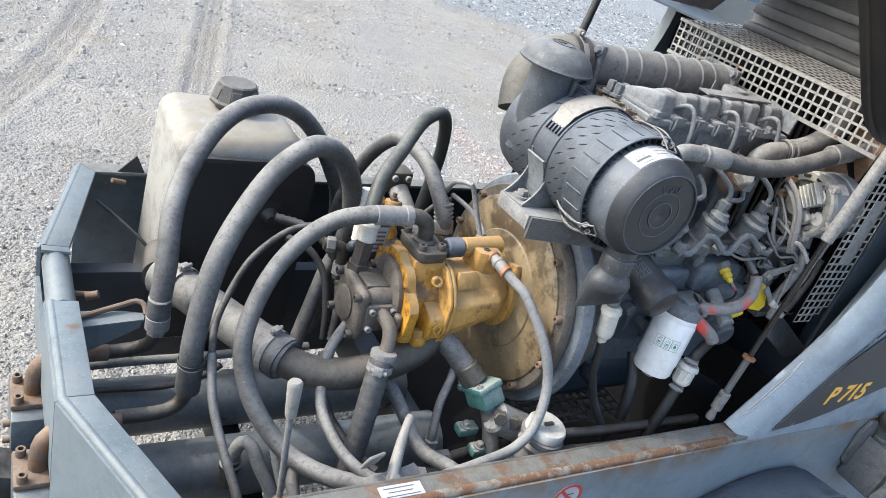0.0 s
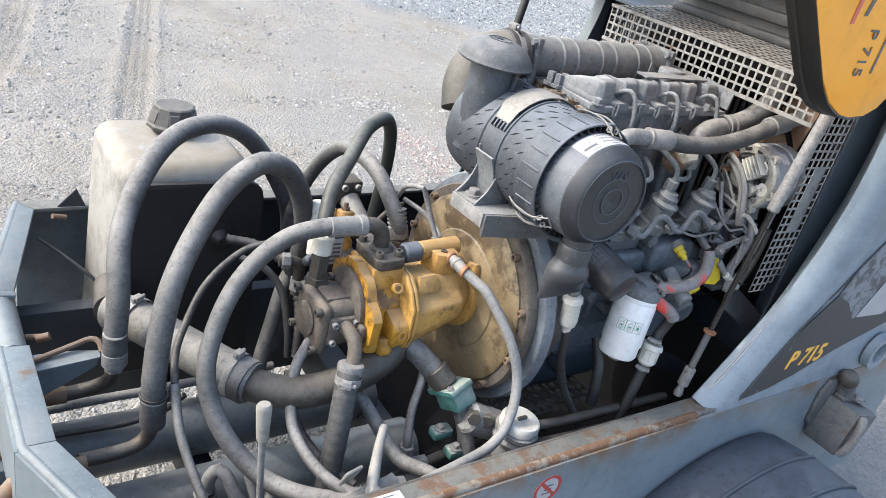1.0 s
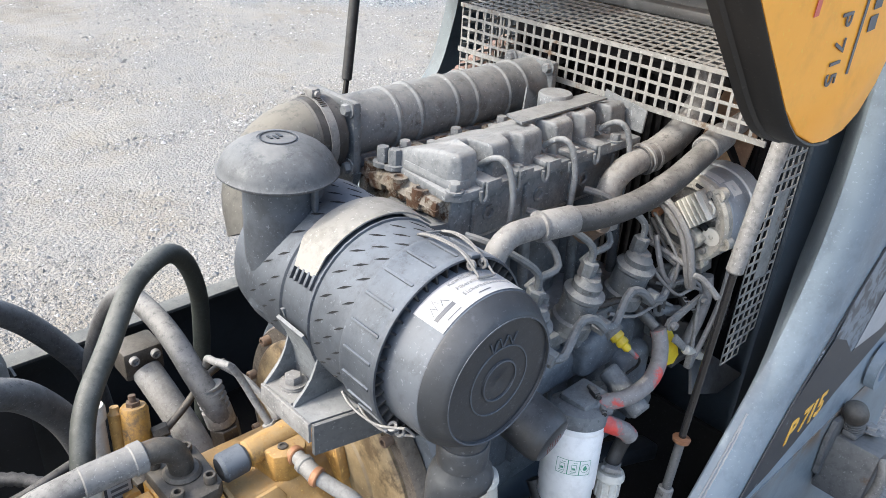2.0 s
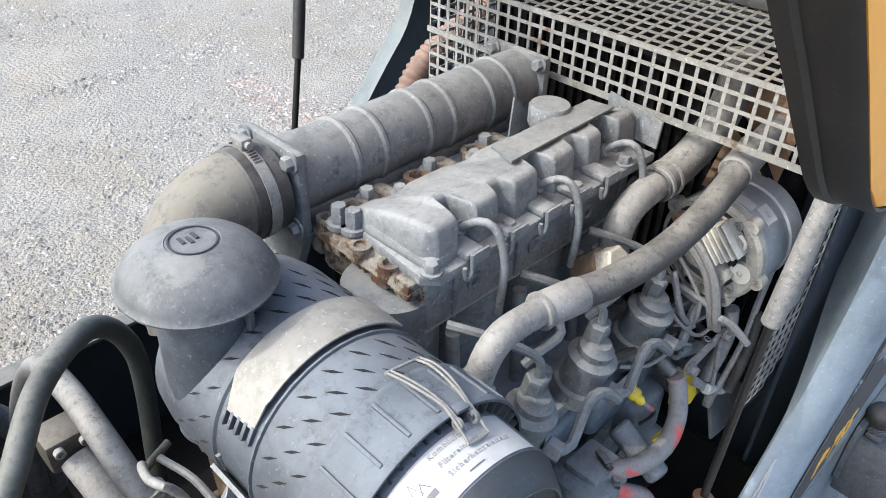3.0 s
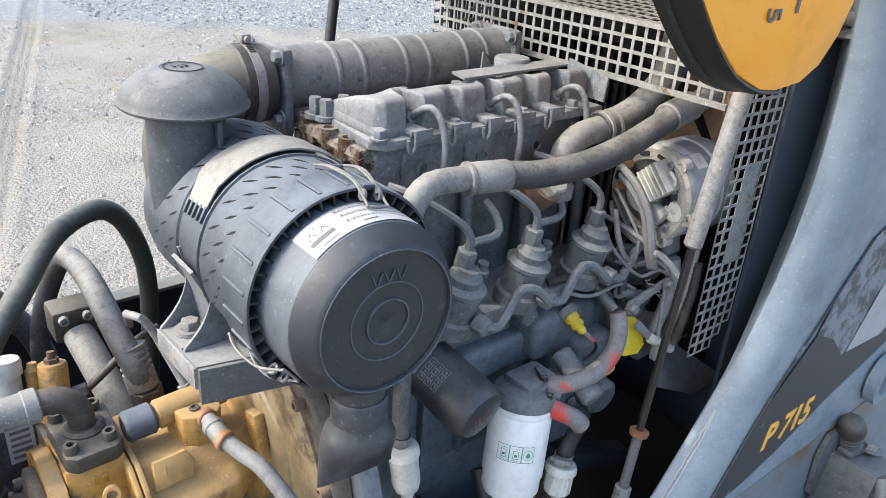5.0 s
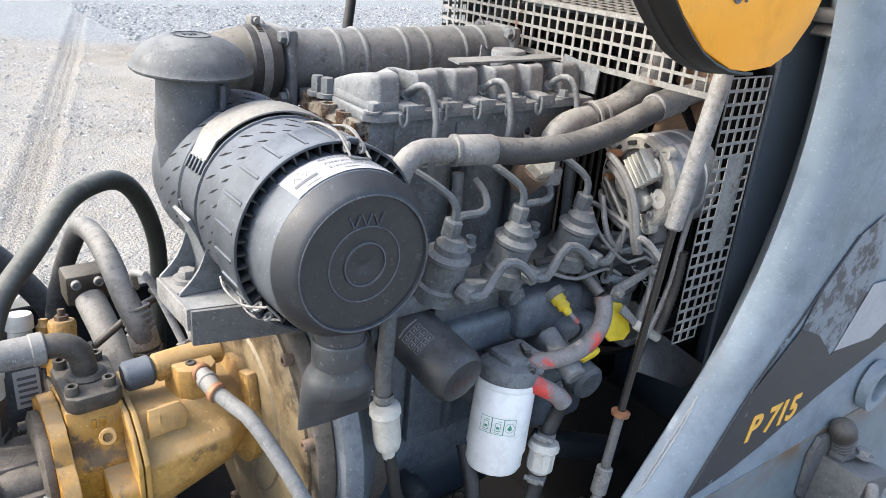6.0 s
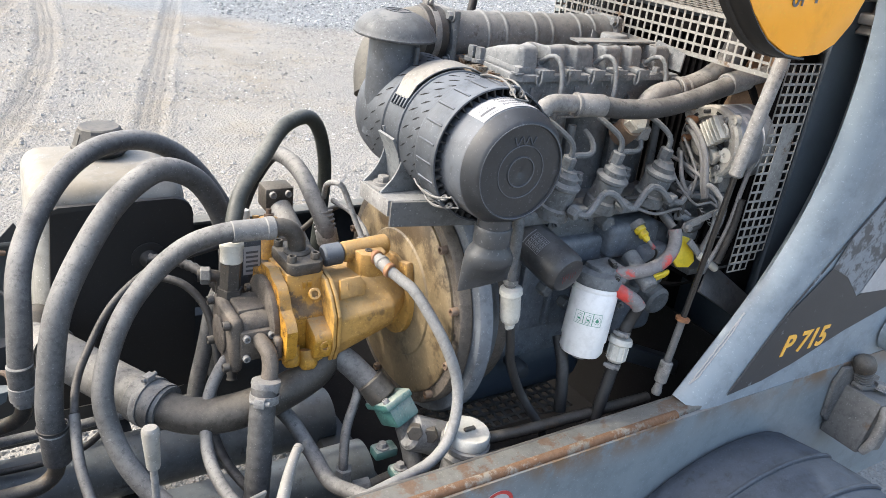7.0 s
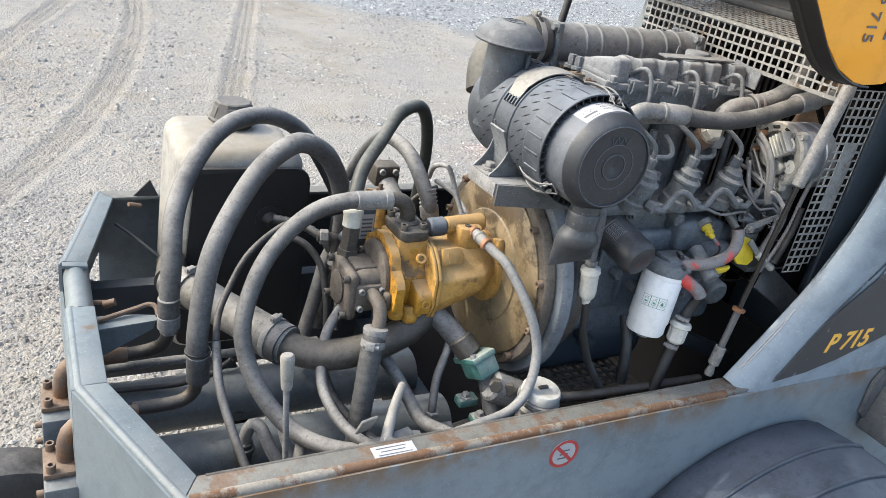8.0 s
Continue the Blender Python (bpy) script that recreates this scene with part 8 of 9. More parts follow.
def build_air_cleaner():
    t = thing("air_cleaner", (AX, 0.02, 1.36), "dusty black plastic air cleaner with clipped cover", "air cleaner")
    c = V(AX, 0, AZ)
    # rear body
    prof = [(0.094, -0.040), (0.0985, -0.036), (0.0985, 0.022), (0.0970, 0.024), (0.0970, 0.078), (0.0995, 0.080), (0.1000, 0.16), (0.096, 0.185), (0.080, 0.205), (0.05, 0.215), (0, 0.216)]
    part("body", lathe(bmesh.new(), c, (0, 1, 0), prof, 72), BLACK_PLASTIC, t)
    # short slanting slits round the body: slivers coloured like the shade in an opening
    bm = bmesh.new()
    for j, yy in enumerate((-0.026, -0.010, 0.008, 0.094, 0.114, 0.136)):
        for k in range(22):
            a = 2 * math.pi * (k + 0.5 * (j % 2) + 0.13 * j) / 22
            o, s = V(math.cos(a), 0, math.sin(a)), V(-math.sin(a), 0, math.cos(a))
            d = (s * 0.55 + V(0, 0.85, 0)).normalized()
            w = o.cross(d)
            p = c + V(0, yy, 0) + o * (0.0988 if yy < 0.05 else 0.1000)
            q = [p - d * 0.0095, p - w * 0.0013 + o * 0.0004, p + d * 0.0095, p + w * 0.0013 + o * 0.0002]
            top = [bm.verts.new(v) for v in q]
            low = [bm.verts.new(v - o * 0.002) for v in q]
            bm.faces.new(top)
            for i in range(4):
                bm.faces.new((low[i], low[(i + 1) % 4], top[(i + 1) % 4], top[i]))
    tagged(part("vent_slit_field", bm, SLIT, t, "small dark slits round the body", 0), kind="stuff")
    # clip collar: a broad band with flat fields between thin ribs
    part("collar", lathe(bmesh.new(), c, (0, 1, 0), [(0.098, -0.034), (0.1025, -0.036), (0.1035, -0.039), (0.1035, -0.042), (0.1025, -0.044), (0.1028, -0.084), (0.1042, -0.086), (0.1042, -0.091), (0.1035, -0.093), (0.1010, -0.093), (0.1005, -0.06), (0.094, -0.038)], 72, ring=True), BLACK_PLASTIC, t)
    for k in range(22):
        a = 2 * math.pi * (k + 0.3) / 22
        p = c + V(0.1030 * math.cos(a), -0.064, 0.1030 * math.sin(a))
        part("collar_rib", box(bmesh.new(), p, (0.0034, 0.042, 0.0036), 0.0008, basis((math.cos(a), 0, math.sin(a)), (0, 1, 0))), BLACK_PLASTIC, t)
    bm = bmesh.new()
    for k in range(44):
        a = 2 * math.pi * k / 44
        p = c + V(0.0950 * math.cos(a), -0.080, 0.0950 * math.sin(a))
        box(bm, p, (0.0020, 0.024, 0.012), 0, basis((math.cos(a), 0, math.sin(a)), (0, 1, 0)))
    tagged(part("collar_fin", bm, RUBBER_DARK, t, "thin black fins inside the collar", 0), kind="stuff")
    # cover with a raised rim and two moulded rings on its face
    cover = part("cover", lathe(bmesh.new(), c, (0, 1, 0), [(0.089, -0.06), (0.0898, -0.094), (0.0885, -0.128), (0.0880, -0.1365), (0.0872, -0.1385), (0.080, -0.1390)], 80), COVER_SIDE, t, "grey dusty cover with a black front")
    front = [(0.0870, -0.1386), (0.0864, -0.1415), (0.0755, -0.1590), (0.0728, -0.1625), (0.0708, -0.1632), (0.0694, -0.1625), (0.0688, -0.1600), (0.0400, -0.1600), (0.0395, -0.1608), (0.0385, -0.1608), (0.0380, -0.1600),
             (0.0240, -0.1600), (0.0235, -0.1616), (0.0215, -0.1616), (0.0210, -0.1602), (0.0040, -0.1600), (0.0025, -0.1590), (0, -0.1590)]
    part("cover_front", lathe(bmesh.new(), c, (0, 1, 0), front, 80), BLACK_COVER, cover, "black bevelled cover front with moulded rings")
    for r0, r1, yy in ((0.0698, 0.0712, -0.1636), (0.0384, 0.0396, -0.1612), (0.0216, 0.0230, -0.1620)):
        part("face_ring", lathe(bmesh.new(), c, (0, 1, 0), [(r0, yy + 0.002), (r0, yy), (r1, yy), (r1, yy + 0.002)], 80, ring=True), COVER_SIDE, cover)
    for k in range(3):
        for s in (-1, 1):
            p = c + V(-0.013 + 0.013 * k + 0.003 * s, -0.1610, 0.046 - 0.001 * abs(k - 1))
            part("moulded_mark", box(bmesh.new(), p, (0.0014, 0.0014, 0.013), 0, Matrix.Rotation(radians(24 * s), 3, "Y")), BLACK_PLASTIC, cover)
    # paper label round the top of the cover
    def on(yy, a, lift=0.0008):
        r = 0.0898 - (-0.094 - yy) * 0.0385 + lift
        return c + V(math.cos(a) * r, yy, math.sin(a) * r)

    def patch(bm, y0, y1, a0, a1, lift):
        n = max(1, int(abs(a1 - a0) / 0.06))
        for k in range(n):
            p, q = a0 + (a1 - a0) * k / n, a0 + (a1 - a0) * (k + 1) / n
            bm.faces.new([bm.verts.new(on(yy, w, lift)) for yy, w in ((y0, p), (y1, p), (y1, q), (y0, q))])
    bm = bmesh.new()
    patch(bm, -0.0960, -0.1370, radians(131), radians(49), 0.0008)
    part("paper_label", bm, LABEL_WHITE, cover, "white paper label with grey printing")
    for txt, yy, a0 in (("Kombiluftfilter", -0.1015, 104), ("Filtereinsatz", -0.1115, 103), ("Sicherheitselement", -0.1215, 103)):
        step = 0.0040
        a = radians(a0)
        for ch in txt:
            wide = {"i": 0.45, "l": 0.45, "t": 0.6, "f": 0.6, "r": 0.7, "m": 1.55, "K": 1.15, "S": 1.1, "F": 1.05}.get(ch, 1.0)
            a -= 0.5 * wide * step / 0.088
            lettering("printed_letter", ch, 0.0066, plane_matrix(on(yy, a, 0.0009), (math.sin(a), 0, -math.cos(a)), (0, 1, 0)), LABEL_FAINT, cover)
            a -= 0.5 * wide * step / 0.088
    # a plain triangular mark and bars stand for the maker's sign
    bm = bmesh.new()
    for k in range(3):
        a = radians(123 - 4.2 * k)
        h = (0.009, 0.014, 0.008)[k]
        for e0, e1 in ((-1, 0), (0, 1)):
            p0, p1 = (a - e0 * 0.05, -0.117 + h * (1 - abs(e0))), (a - e1 * 0.05, -0.117 + h * (1 - abs(e1)))
            bm.faces.new([bm.verts.new(on(y, w, 0.0013)) for w, y in (p0, p1, (p1[0], p1[1] - 0.0016), (p0[0], p0[1] - 0.0016))])
    part("printed_mark", bm, LABEL_INK, cover, "", 0)
    bm = bmesh.new()
    patch(bm, -0.1200, -0.1250, radians(127.5), radians(111), 0.0013)
    part("printed_bar", bm, LABEL_INK, cover, "", 0)
    bm = bmesh.new()
    patch(bm, -0.1315, -0.1328, radians(123), radians(111), 0.0013)
    part("printed_bar", bm, LABEL_INK, cover, "", 0)
    bm = bmesh.new()
    patch(bm, -0.1295, -0.1307, radians(95), radians(85), 0.0013)
    part("printed_bar", bm, LABEL_INK, cover, "", 0)
    # spring clips
    for a in (radians(79), radians(-142), radians(-20)):
        o = V(math.cos(a), 0, math.sin(a))
        s = V(-math.sin(a), 0, math.cos(a))
        def at(u, y, r):
            return c + o * (0.1040 + r) + s * u + V(0, y, 0)
        clip = None
        for e in (-1, 1):
            for q in (0.0, 0.0045):
                bm = sweep(bmesh.new(), [at(e * (0.018 - q), -0.030, 0.001), at(e * (0.0185 - q), -0.044, 0.005), at(e * (0.0165 - q), -0.062, 0.0065), at(e * (0.0125 - 0.6 * q), -0.080, 0.005), at(e * (0.0100 - 0.4 * q), -0.093, 0.001), at(e * (0.0085 - 0.3 * q), -0.100, -0.004)], 0.0012, 8, True, 0.006)
                w = part("spring_clip" if clip is None else "clip_wire", bm, STEEL, clip or t, "" if clip else "bent steel wire clip")
                clip = clip or w
            part("clip_eye", lathe(bmesh.new(), at(e * 0.0085, -0.100, -0.005), s, [(0.0028, -0.0014), (0.0056, -0.0014), (0.0056, 0.0014), (0.0028, 0.0014)], 18, ring=True), STEEL, clip)
        bm = sweep(bmesh.new(), [at(0.0105, -0.074, 0.006), at(0.0108, -0.090, 0.002), at(0.0108, -0.112, -0.0095), at(0.0100, -0.1150, -0.0115), at(-0.0100, -0.1150, -0.0115), at(-0.0108, -0.112, -0.0095), at(-0.0108, -0.090, 0.002), at(-0.0105, -0.074, 0.006)], 0.0014, 8, True, 0.004)
        part("hook_wire", bm, STEEL, clip)
        part("clip_pivot", rod(bmesh.new(), at(-0.0195, -0.030, 0.001), at(0.0195, -0.030, 0.001), 0.0014, seg=8), STEEL, clip)
        part("clip_tongue", box(bmesh.new(), at(0, -0.092, 0.0015), (0.013, 0.009, 0.004), 0.001, basis(o, (0, 1, 0))), BLACK_PLASTIC, clip)
    # bare sheet strap with a pressed groove and a turned-down end
    rows = []
    for k in range(19):
        a = radians(130 - 4.7 * k)
        rows.append([c + V(rr * math.cos(a), yy, rr * math.sin(a)) for yy, rr in ((0.029, 0.1050), (0.046, 0.1055), (0.051, 0.1067), (0.056, 0.1055), (0.076, 0.1060))])
    part("strap", sheet(bmesh.new(), rows, 0.0018), STRAP, t, "bare dusty sheet metal strap")
    a0 = radians(130)
    e = c + V(0.1055 * math.cos(a0), 0, 0.1055 * math.sin(a0))
    bm = sheet(bmesh.new(), [[e + V(0.001, 0.029, 0.0004), e + V(0.001, 0.076, 0.0008)], [e + V(-0.003, 0.030, -0.003), e + V(-0.003, 0.075, -0.003)], [e + V(-0.016, 0.033, -0.026), e + V(-0.019, 0.066, -0.025)]], 0.0018)
    part("strap_end", bm, STRAP, t)
    for k in range(5):
        part("strap_tooth", box(bmesh.new(), e + V(-0.0135 - 0.0006 * k, 0.034 + 0.0085 * k, -0.034), (0.014, 0.0042, 0.017), 0.001, Matrix.Rotation(radians(28), 3, "Y")), BLACK_PLASTIC, t)
    bm = slab(bmesh.new(), [(0, 0), (0.034, 0.002), (0.036, 0.045), (0.0, 0.050)], e + V(-0.016, 0.026, -0.072), (0.25, 0, 0.97), (0, 1, 0), 0.006, 0.001)
    part("strap_seat", bm, BLACK_PLASTIC, t)
    # low welded ridge beside the strap and a pressed seam behind it
    rows = [[c + V(rr * math.cos(a), yy, rr * math.sin(a)) for yy, rr in ((0.0225, 0.0985), (0.0235, 0.1010), (0.0255, 0.1010), (0.0265, 0.0970))] for a in [radians(200 - 10 * k) for k in range(20)]]
    part("body_ridge", sheet(bmesh.new(), rows, 0.0012), BLACK_PLASTIC, t)
    # inlet neck and rain cap
    bm = bmesh.new()
    sweep(bm, [(-0.064, 0.140, 1.43), (-0.065, 0.142, 1.50), (-0.065, 0.143, 1.55), (-0.0635, 0.144, 1.60)], lambda s: 0.0445 - 0.004 * s, 32)
    part("inlet_neck", bm, BLACK_PLASTIC, t)
    part("neck_rib", box(bmesh.new(), (-0.046, 0.102, 1.545), (0.006, 0.012, 0.07), 0.002), BLACK_PLASTIC, t)
    # moulded shoulder that runs from the neck into the body
    rows = []
    for k in range(9):
        u = k / 8
        w = 0.040 * (1 - 0.35 * u)
        rows.append([(-0.058 + 0.105 * u, 0.143 + w * math.cos(a), 1.548 - 0.030 * u ** 1.4 + 0.030 * math.sin(a) * (1 - 0.6 * u)) for a in [math.pi * j / 8 for j in range(9)]])
    part("neck_shoulder", sheet(bmesh.new(), rows, 0.003), BLACK_PLASTIC, t)
    cap = part("rain_cap", lathe(bmesh.new(), (-0.064, 0.145, 1.586), (0.02, -0.03, 1), [(r * 1.075, h) for r, h in [(0.037, -0.002), (0.050, 0.0015), (0.0615, 0.003), (0.0630, 0.0045), (0.0632, 0.0065), (0.0615, 0.008), (0.0600, 0.013), (0.0560, 0.021), (0.0525, 0.0255), (0.0455, 0.032), (0.036, 0.0375), (0.026, 0.0412), (0.0212, 0.0424), (0.0206, 0.0418), (0, 0.0425)]], 72), RAIN_CAP, t, "mushroom-shaped rain cap, pale with dust")
    bm = lathe(bmesh.new(), (-0.0632, 0.1437, 1.6285), (0.02, -0.03, 1), [(0.0205, 0), (0.0205, 0.0008), (0.019, 0.0008), (0.019, 0)], 40, ring=True)
    part("embossed_ring", bm, BLACK_COVER, cap)
    for k in range(3):
        part("embossed_bar", box(bmesh.new(), (-0.071 + 0.006 * k, 0.148 - 0.003 * (k % 2), 1.6292), (0.003, 0.010, 0.001)), BLACK_COVER, cap)
    # rubber dust valve: neck, shoulders and a flat slanting mouth
    bm = bmesh.new()
    rings = []
    ax1, ax2 = V(0.93, -0.36, 0.0), V(0.36, 0.93, 0.0)
    for zz, r1, r2, dx, tilt in ((1.400, 0.0265, 0.0265, 0, 0), (1.345, 0.0262, 0.0262, 0, 0), (1.333, 0.0272, 0.0272, 0, 0), (1.324, 0.0340, 0.032, 0, 0), (1.314, 0.0378, 0.033, 0, 0), (1.304, 0.0385, 0.030, -0.001, 0.03), (1.298, 0.0385, 0.023, -0.002, 0.08),
                                 (1.284, 0.0385, 0.015, -0.003, 0.16), (1.273, 0.0385, 0.007, -0.004, 0.24), (1.264, 0.0385, 0.003, -0.004, 0.30)):
        cc = V(-0.016 + dx, -0.126, zz)
        rings.append([bm.verts.new(cc + ax1 * r1 * math.cos(2 * math.pi * k / 32) + ax2 * r2 * math.sin(2 * math.pi * k / 32) + V(0, 0, tilt * r1 * math.cos(2 * math.pi * k / 32))) for k in range(32)])
    for a, b in zip(rings, rings[1:]):
        for k in range(32):
            bm.faces.new((a[k], a[(k + 1) % 32], b[(k + 1) % 32], b[k]))
    bm.faces.new(rings[-1])
    bm.faces.new(rings[0])
    valve = part("dust_valve", bm, VALVE_RUBBER, t, "black rubber dust valve with a flat mouth", 60)
    part("valve_collar", lathe(bmesh.new(), (-0.016, -0.126, 1.336), (0, 0, 1), [(0.026, 0), (0.0285, 0.001), (0.0290, 0.026), (0.0275, 0.029), (0.026, 0.029)], 36, ring=True), VALVE_RUBBER, valve)
    # bracket: bare bolted plate between two curved gussets, dark shelf beside it
    t2 = thing("filter_bracket", (-0.06, 0.03, 1.33), "dusty grey steel bracket with bare bolted plate under air cleaner", "bracket")
    bm = slab(bmesh.new(), [(-0.137, 0.079), (-0.133, -0.010), (0.05, -0.048), (0.07, 0.10), (-0.08, 0.12)], (0, 0, 1.364), (1, 0, 0), (0, 1, 0), 0.006, 0.0015)
    part("shelf", bm, ENGINE, t2)
    bm = slab(bmesh.new(), [(-0.1365, 0.074), (-0.1325, 0.026), (-0.093, 0.026), (-0.091, 0.074)], (0, 0, 1.3702), (1, 0, 0), (0, 1, 0), 0.0025)
    part("bare_plate", bm, STEEL, t2, "pale dusty steel plate")
    bm = slab(bmesh.new(), [(-0.139, 0.079), (-0.1355, -0.012), (-0.1320, -0.012), (-0.1355, 0.079)], (0, 0, 1.345), (1, 0, 0), (0, 1, 0), 0.0255, 0.0008)
    part("side_lip", bm, STEEL, t2)
    bm = slab(bmesh.new(), [(-0.132, -0.0125), (0.052, -0.051), (0.052, -0.056), (-0.132, -0.0175)], (0, 0, 1.329), (1, 0, 0), (0, 1, 0), 0.041, 0.001)
    part("front_lip", bm, GREY_STAY, t2)
    for y, foot in ((0.0235, -0.132), (0.0755, -0.137)):
        curve = [(foot, 1.3705), (foot + 0.001, 1.3745)]
        for k in range(1, 9):
            u = k / 8
            curve.append((foot + 0.046 * math.sin(0.5 * math.pi * u) ** 1.15 - 0.020 * u * u * u, 1.3745 + 0.088 * u ** 1.35))
        bm = slab(bmesh.new(), curve + [(-0.060, 1.462), (-0.060, 1.3705)], (0, y, 0), (1, 0, 0), (0, 0, 1), 0.0035, 0.0008)
        part("gusset", bm, ENGINE, t2)
    bm = sheet(bmesh.new(), [[(-0.092 - 0.022 * s ** 2.2, yy, 1.3715 + 0.085 * s) for s in (0, 0.25, 0.5, 0.75, 1.0)] for yy in (0.024, 0.045, 0.074)], 0.004)
    part("saddle", bm, ENGINE, t2)
    part("washer", lathe(bmesh.new(), (-0.112, 0.053, 1.3727), (0, 0, 1), [(0.0165, 0), (0.0165, 0.002), (0.008, 0.002), (0.008, 0)], 28, ring=True), STEEL, t2)
    part("shelf_bolt", bolt(bmesh.new(), (-0.112, 0.053, 1.3747), (0, 0, 1), 0.0105, 0.009), STEEL, t2)


build_air_cleaner()


# ---- alternator ----
def build_alternator():
    t = thing("alternator", (0.56, -0.05, 1.36), "dusty alternator with cream finned end face and blue-grey barrel", "alternator")
    c = V(0.518, -0.047, 1.440)
    ax = V(1, -0.05, 0.0)

    def face(y, z, out=0.0):
        return c + V(-out, y, z)
    part("rear_housing", lathe(bmesh.new(), c, ax, [(0.046, 0.010), (0.050, -0.001), (0.066, -0.003), (0.070, 0.002), (0.070, 0.012), (0.068, 0.014)], 56), CREAM_CAST, t, "cream cast end face")
    part("recess", lathe(bmesh.new(), c, ax, [(0.048, 0.004), (0, 0.004)], 40), STEEL, t)
    barrel = part("barrel", lathe(bmesh.new(), c, ax, [(0.067, 0.013), (0.0695, 0.016), (0.0695, 0.062), (0.0680, 0.064), (0.0680, 0.070), (0.0705, 0.072), (0.0705, 0.100), (0.05, 0.118), (0.02, 0.12)], 56), BARREL, t, "smooth blue-grey barrel")
    for s0, s1, a0, a1, m in ((0.018, 0.034, 84, 114, LABEL_WHITE), (0.028, 0.050, 116, 136, LABEL_WHITE)):
        rows = [[c + ax * s + 0.0699 * V(0, math.cos(radians(a)), math.sin(radians(a))) for s in (s0, s1)] for a in [a0 + (a1 - a0) * k / 5 for k in range(6)]]
        part("type_label", sheet(bmesh.new(), rows, 0.0005), m, barrel, "pale paper type label")
    bm = sheet(bmesh.new(), [[c + ax * s + 0.0706 * V(0, math.cos(radians(122 + 4 * k)), math.sin(radians(122 + 4 * k))) for s in (0.036, 0.040)] for k in range(3)], 0.0004)
    part("label_print", bm, BARREL, barrel)
    # vent slots are solid blocks with the shade of a hole as their colour
    for k in range(12):
        a = 2 * math.pi * (k + 0.4) / 12
        part("vent_slot", box(bmesh.new(), face(0.0580 * math.cos(a), 0.0580 * math.sin(a), 0.0018), (0.004, 0.017, 0.0065), 0.0018, Matrix.Rotation(a + math.pi / 2, 3, "X")), SLIT, t)
    for a in (-168, -122, 35, 128):
        p = face(0.069 * math.cos(radians(a)), 0.069 * math.sin(radians(a)), 0.001)
        part("bolt_ear", lathe(bmesh.new(), p, (-1, 0, 0), [(0.010, -0.012), (0.010, 0.003), (0.004, 0.003), (0.0035, -0.002), (0, -0.002)], 18), CREAM_CAST, t)
    # finned regulator, set slantwise in the upper part
    turn = Matrix.Rotation(radians(-43), 3, "X")
    mid = face(-0.0215, 0.030, 0.010)
    part("regulator", box(bmesh.new(), mid, (0.020, 0.036, 0.046), 0.003, turn), CREAM_CAST, t, "cream finned regulator block")
    for k in range(5):
        part("regulator_fin", box(bmesh.new(), mid + turn @ V(-0.014, -0.0160 + 0.0080 * k, 0), (0.012, 0.0028, 0.045), 0.0008, turn), OFF_WHITE, t)
    part("hub", lathe(bmesh.new(), face(0.006, -0.002, 0.001), (-1, 0, 0), [(0.027, -0.006), (0.027, 0.007), (0.025, 0.009), (0.012, 0.009), (0.011, 0.007), (0, 0.007)], 32), CREAM_CAST, t)
    part("shaft_end", rod(bmesh.new(), face(0.006, -0.002, 0.004), face(0.006, -0.002, 0.0095), 0.009, seg=20), STEEL_DARK, t)
    part("brush_block", box(bmesh.new(), face(-0.026, -0.018, 0.009), (0.018, 0.026, 0.022), 0.003, Matrix.Rotation(radians(25), 3, "X")), CREAM_CAST, t)
    part("brush_gap", box(bmesh.new(), face(-0.032, 0.002, 0.004), (0.008, 0.016, 0.006), 0.001, Matrix.Rotation(radians(25), 3, "X")), SLIT, t)
    part("rectifier_plate", lathe(bmesh.new(), face(-0.047, -0.010, 0.002), (-1, 0, 0), [(0.014, -0.004), (0.014, 0.004), (0.004, 0.004), (0.0035, 0.001), (0, 0.001)], 22), OFF_WHITE, t)
    for y, z in ((-0.042, 0.020), (-0.040, -0.036), (-0.030, 0.052), (0.030, -0.044), (-0.010, -0.050)):
        part("face_screw", cap_screw(bmesh.new(), face(y, z, 0.003), (-1, 0, 0), 0.0055, 0.006), STEEL, t)
    part("brush_lead", sweep(bmesh.new(), [face(-0.038, 0.048, 0.018), face(-0.046, 0.038, 0.014), face(-0.044, 0.026, 0.012), face(-0.036, 0.018, 0.010)], 0.0022, 8), OFF_WHITE, t)
    part("terminal", rod(bmesh.new(), face(0.040, 0.032, 0.002), face(0.040, 0.032, 0.020), 0.009, seg=6), COPPER, t, "corroded orange terminal nut")
    part("terminal", rod(bmesh.new(), face(0.044, -0.004, 0.002), face(0.044, -0.004, 0.016), 0.007, seg=6), COPPER, t, "corroded orange terminal nut")
    part("mount_ear", slab(bmesh.new(), [(0, 0), (0.03, 0.0), (0.03, 0.05), (0.0, 0.05)], c + V(0.03, -0.02, -0.095), (1, 0, 0), (0, 0.2, 1), 0.012, 0.003), STEEL, t)
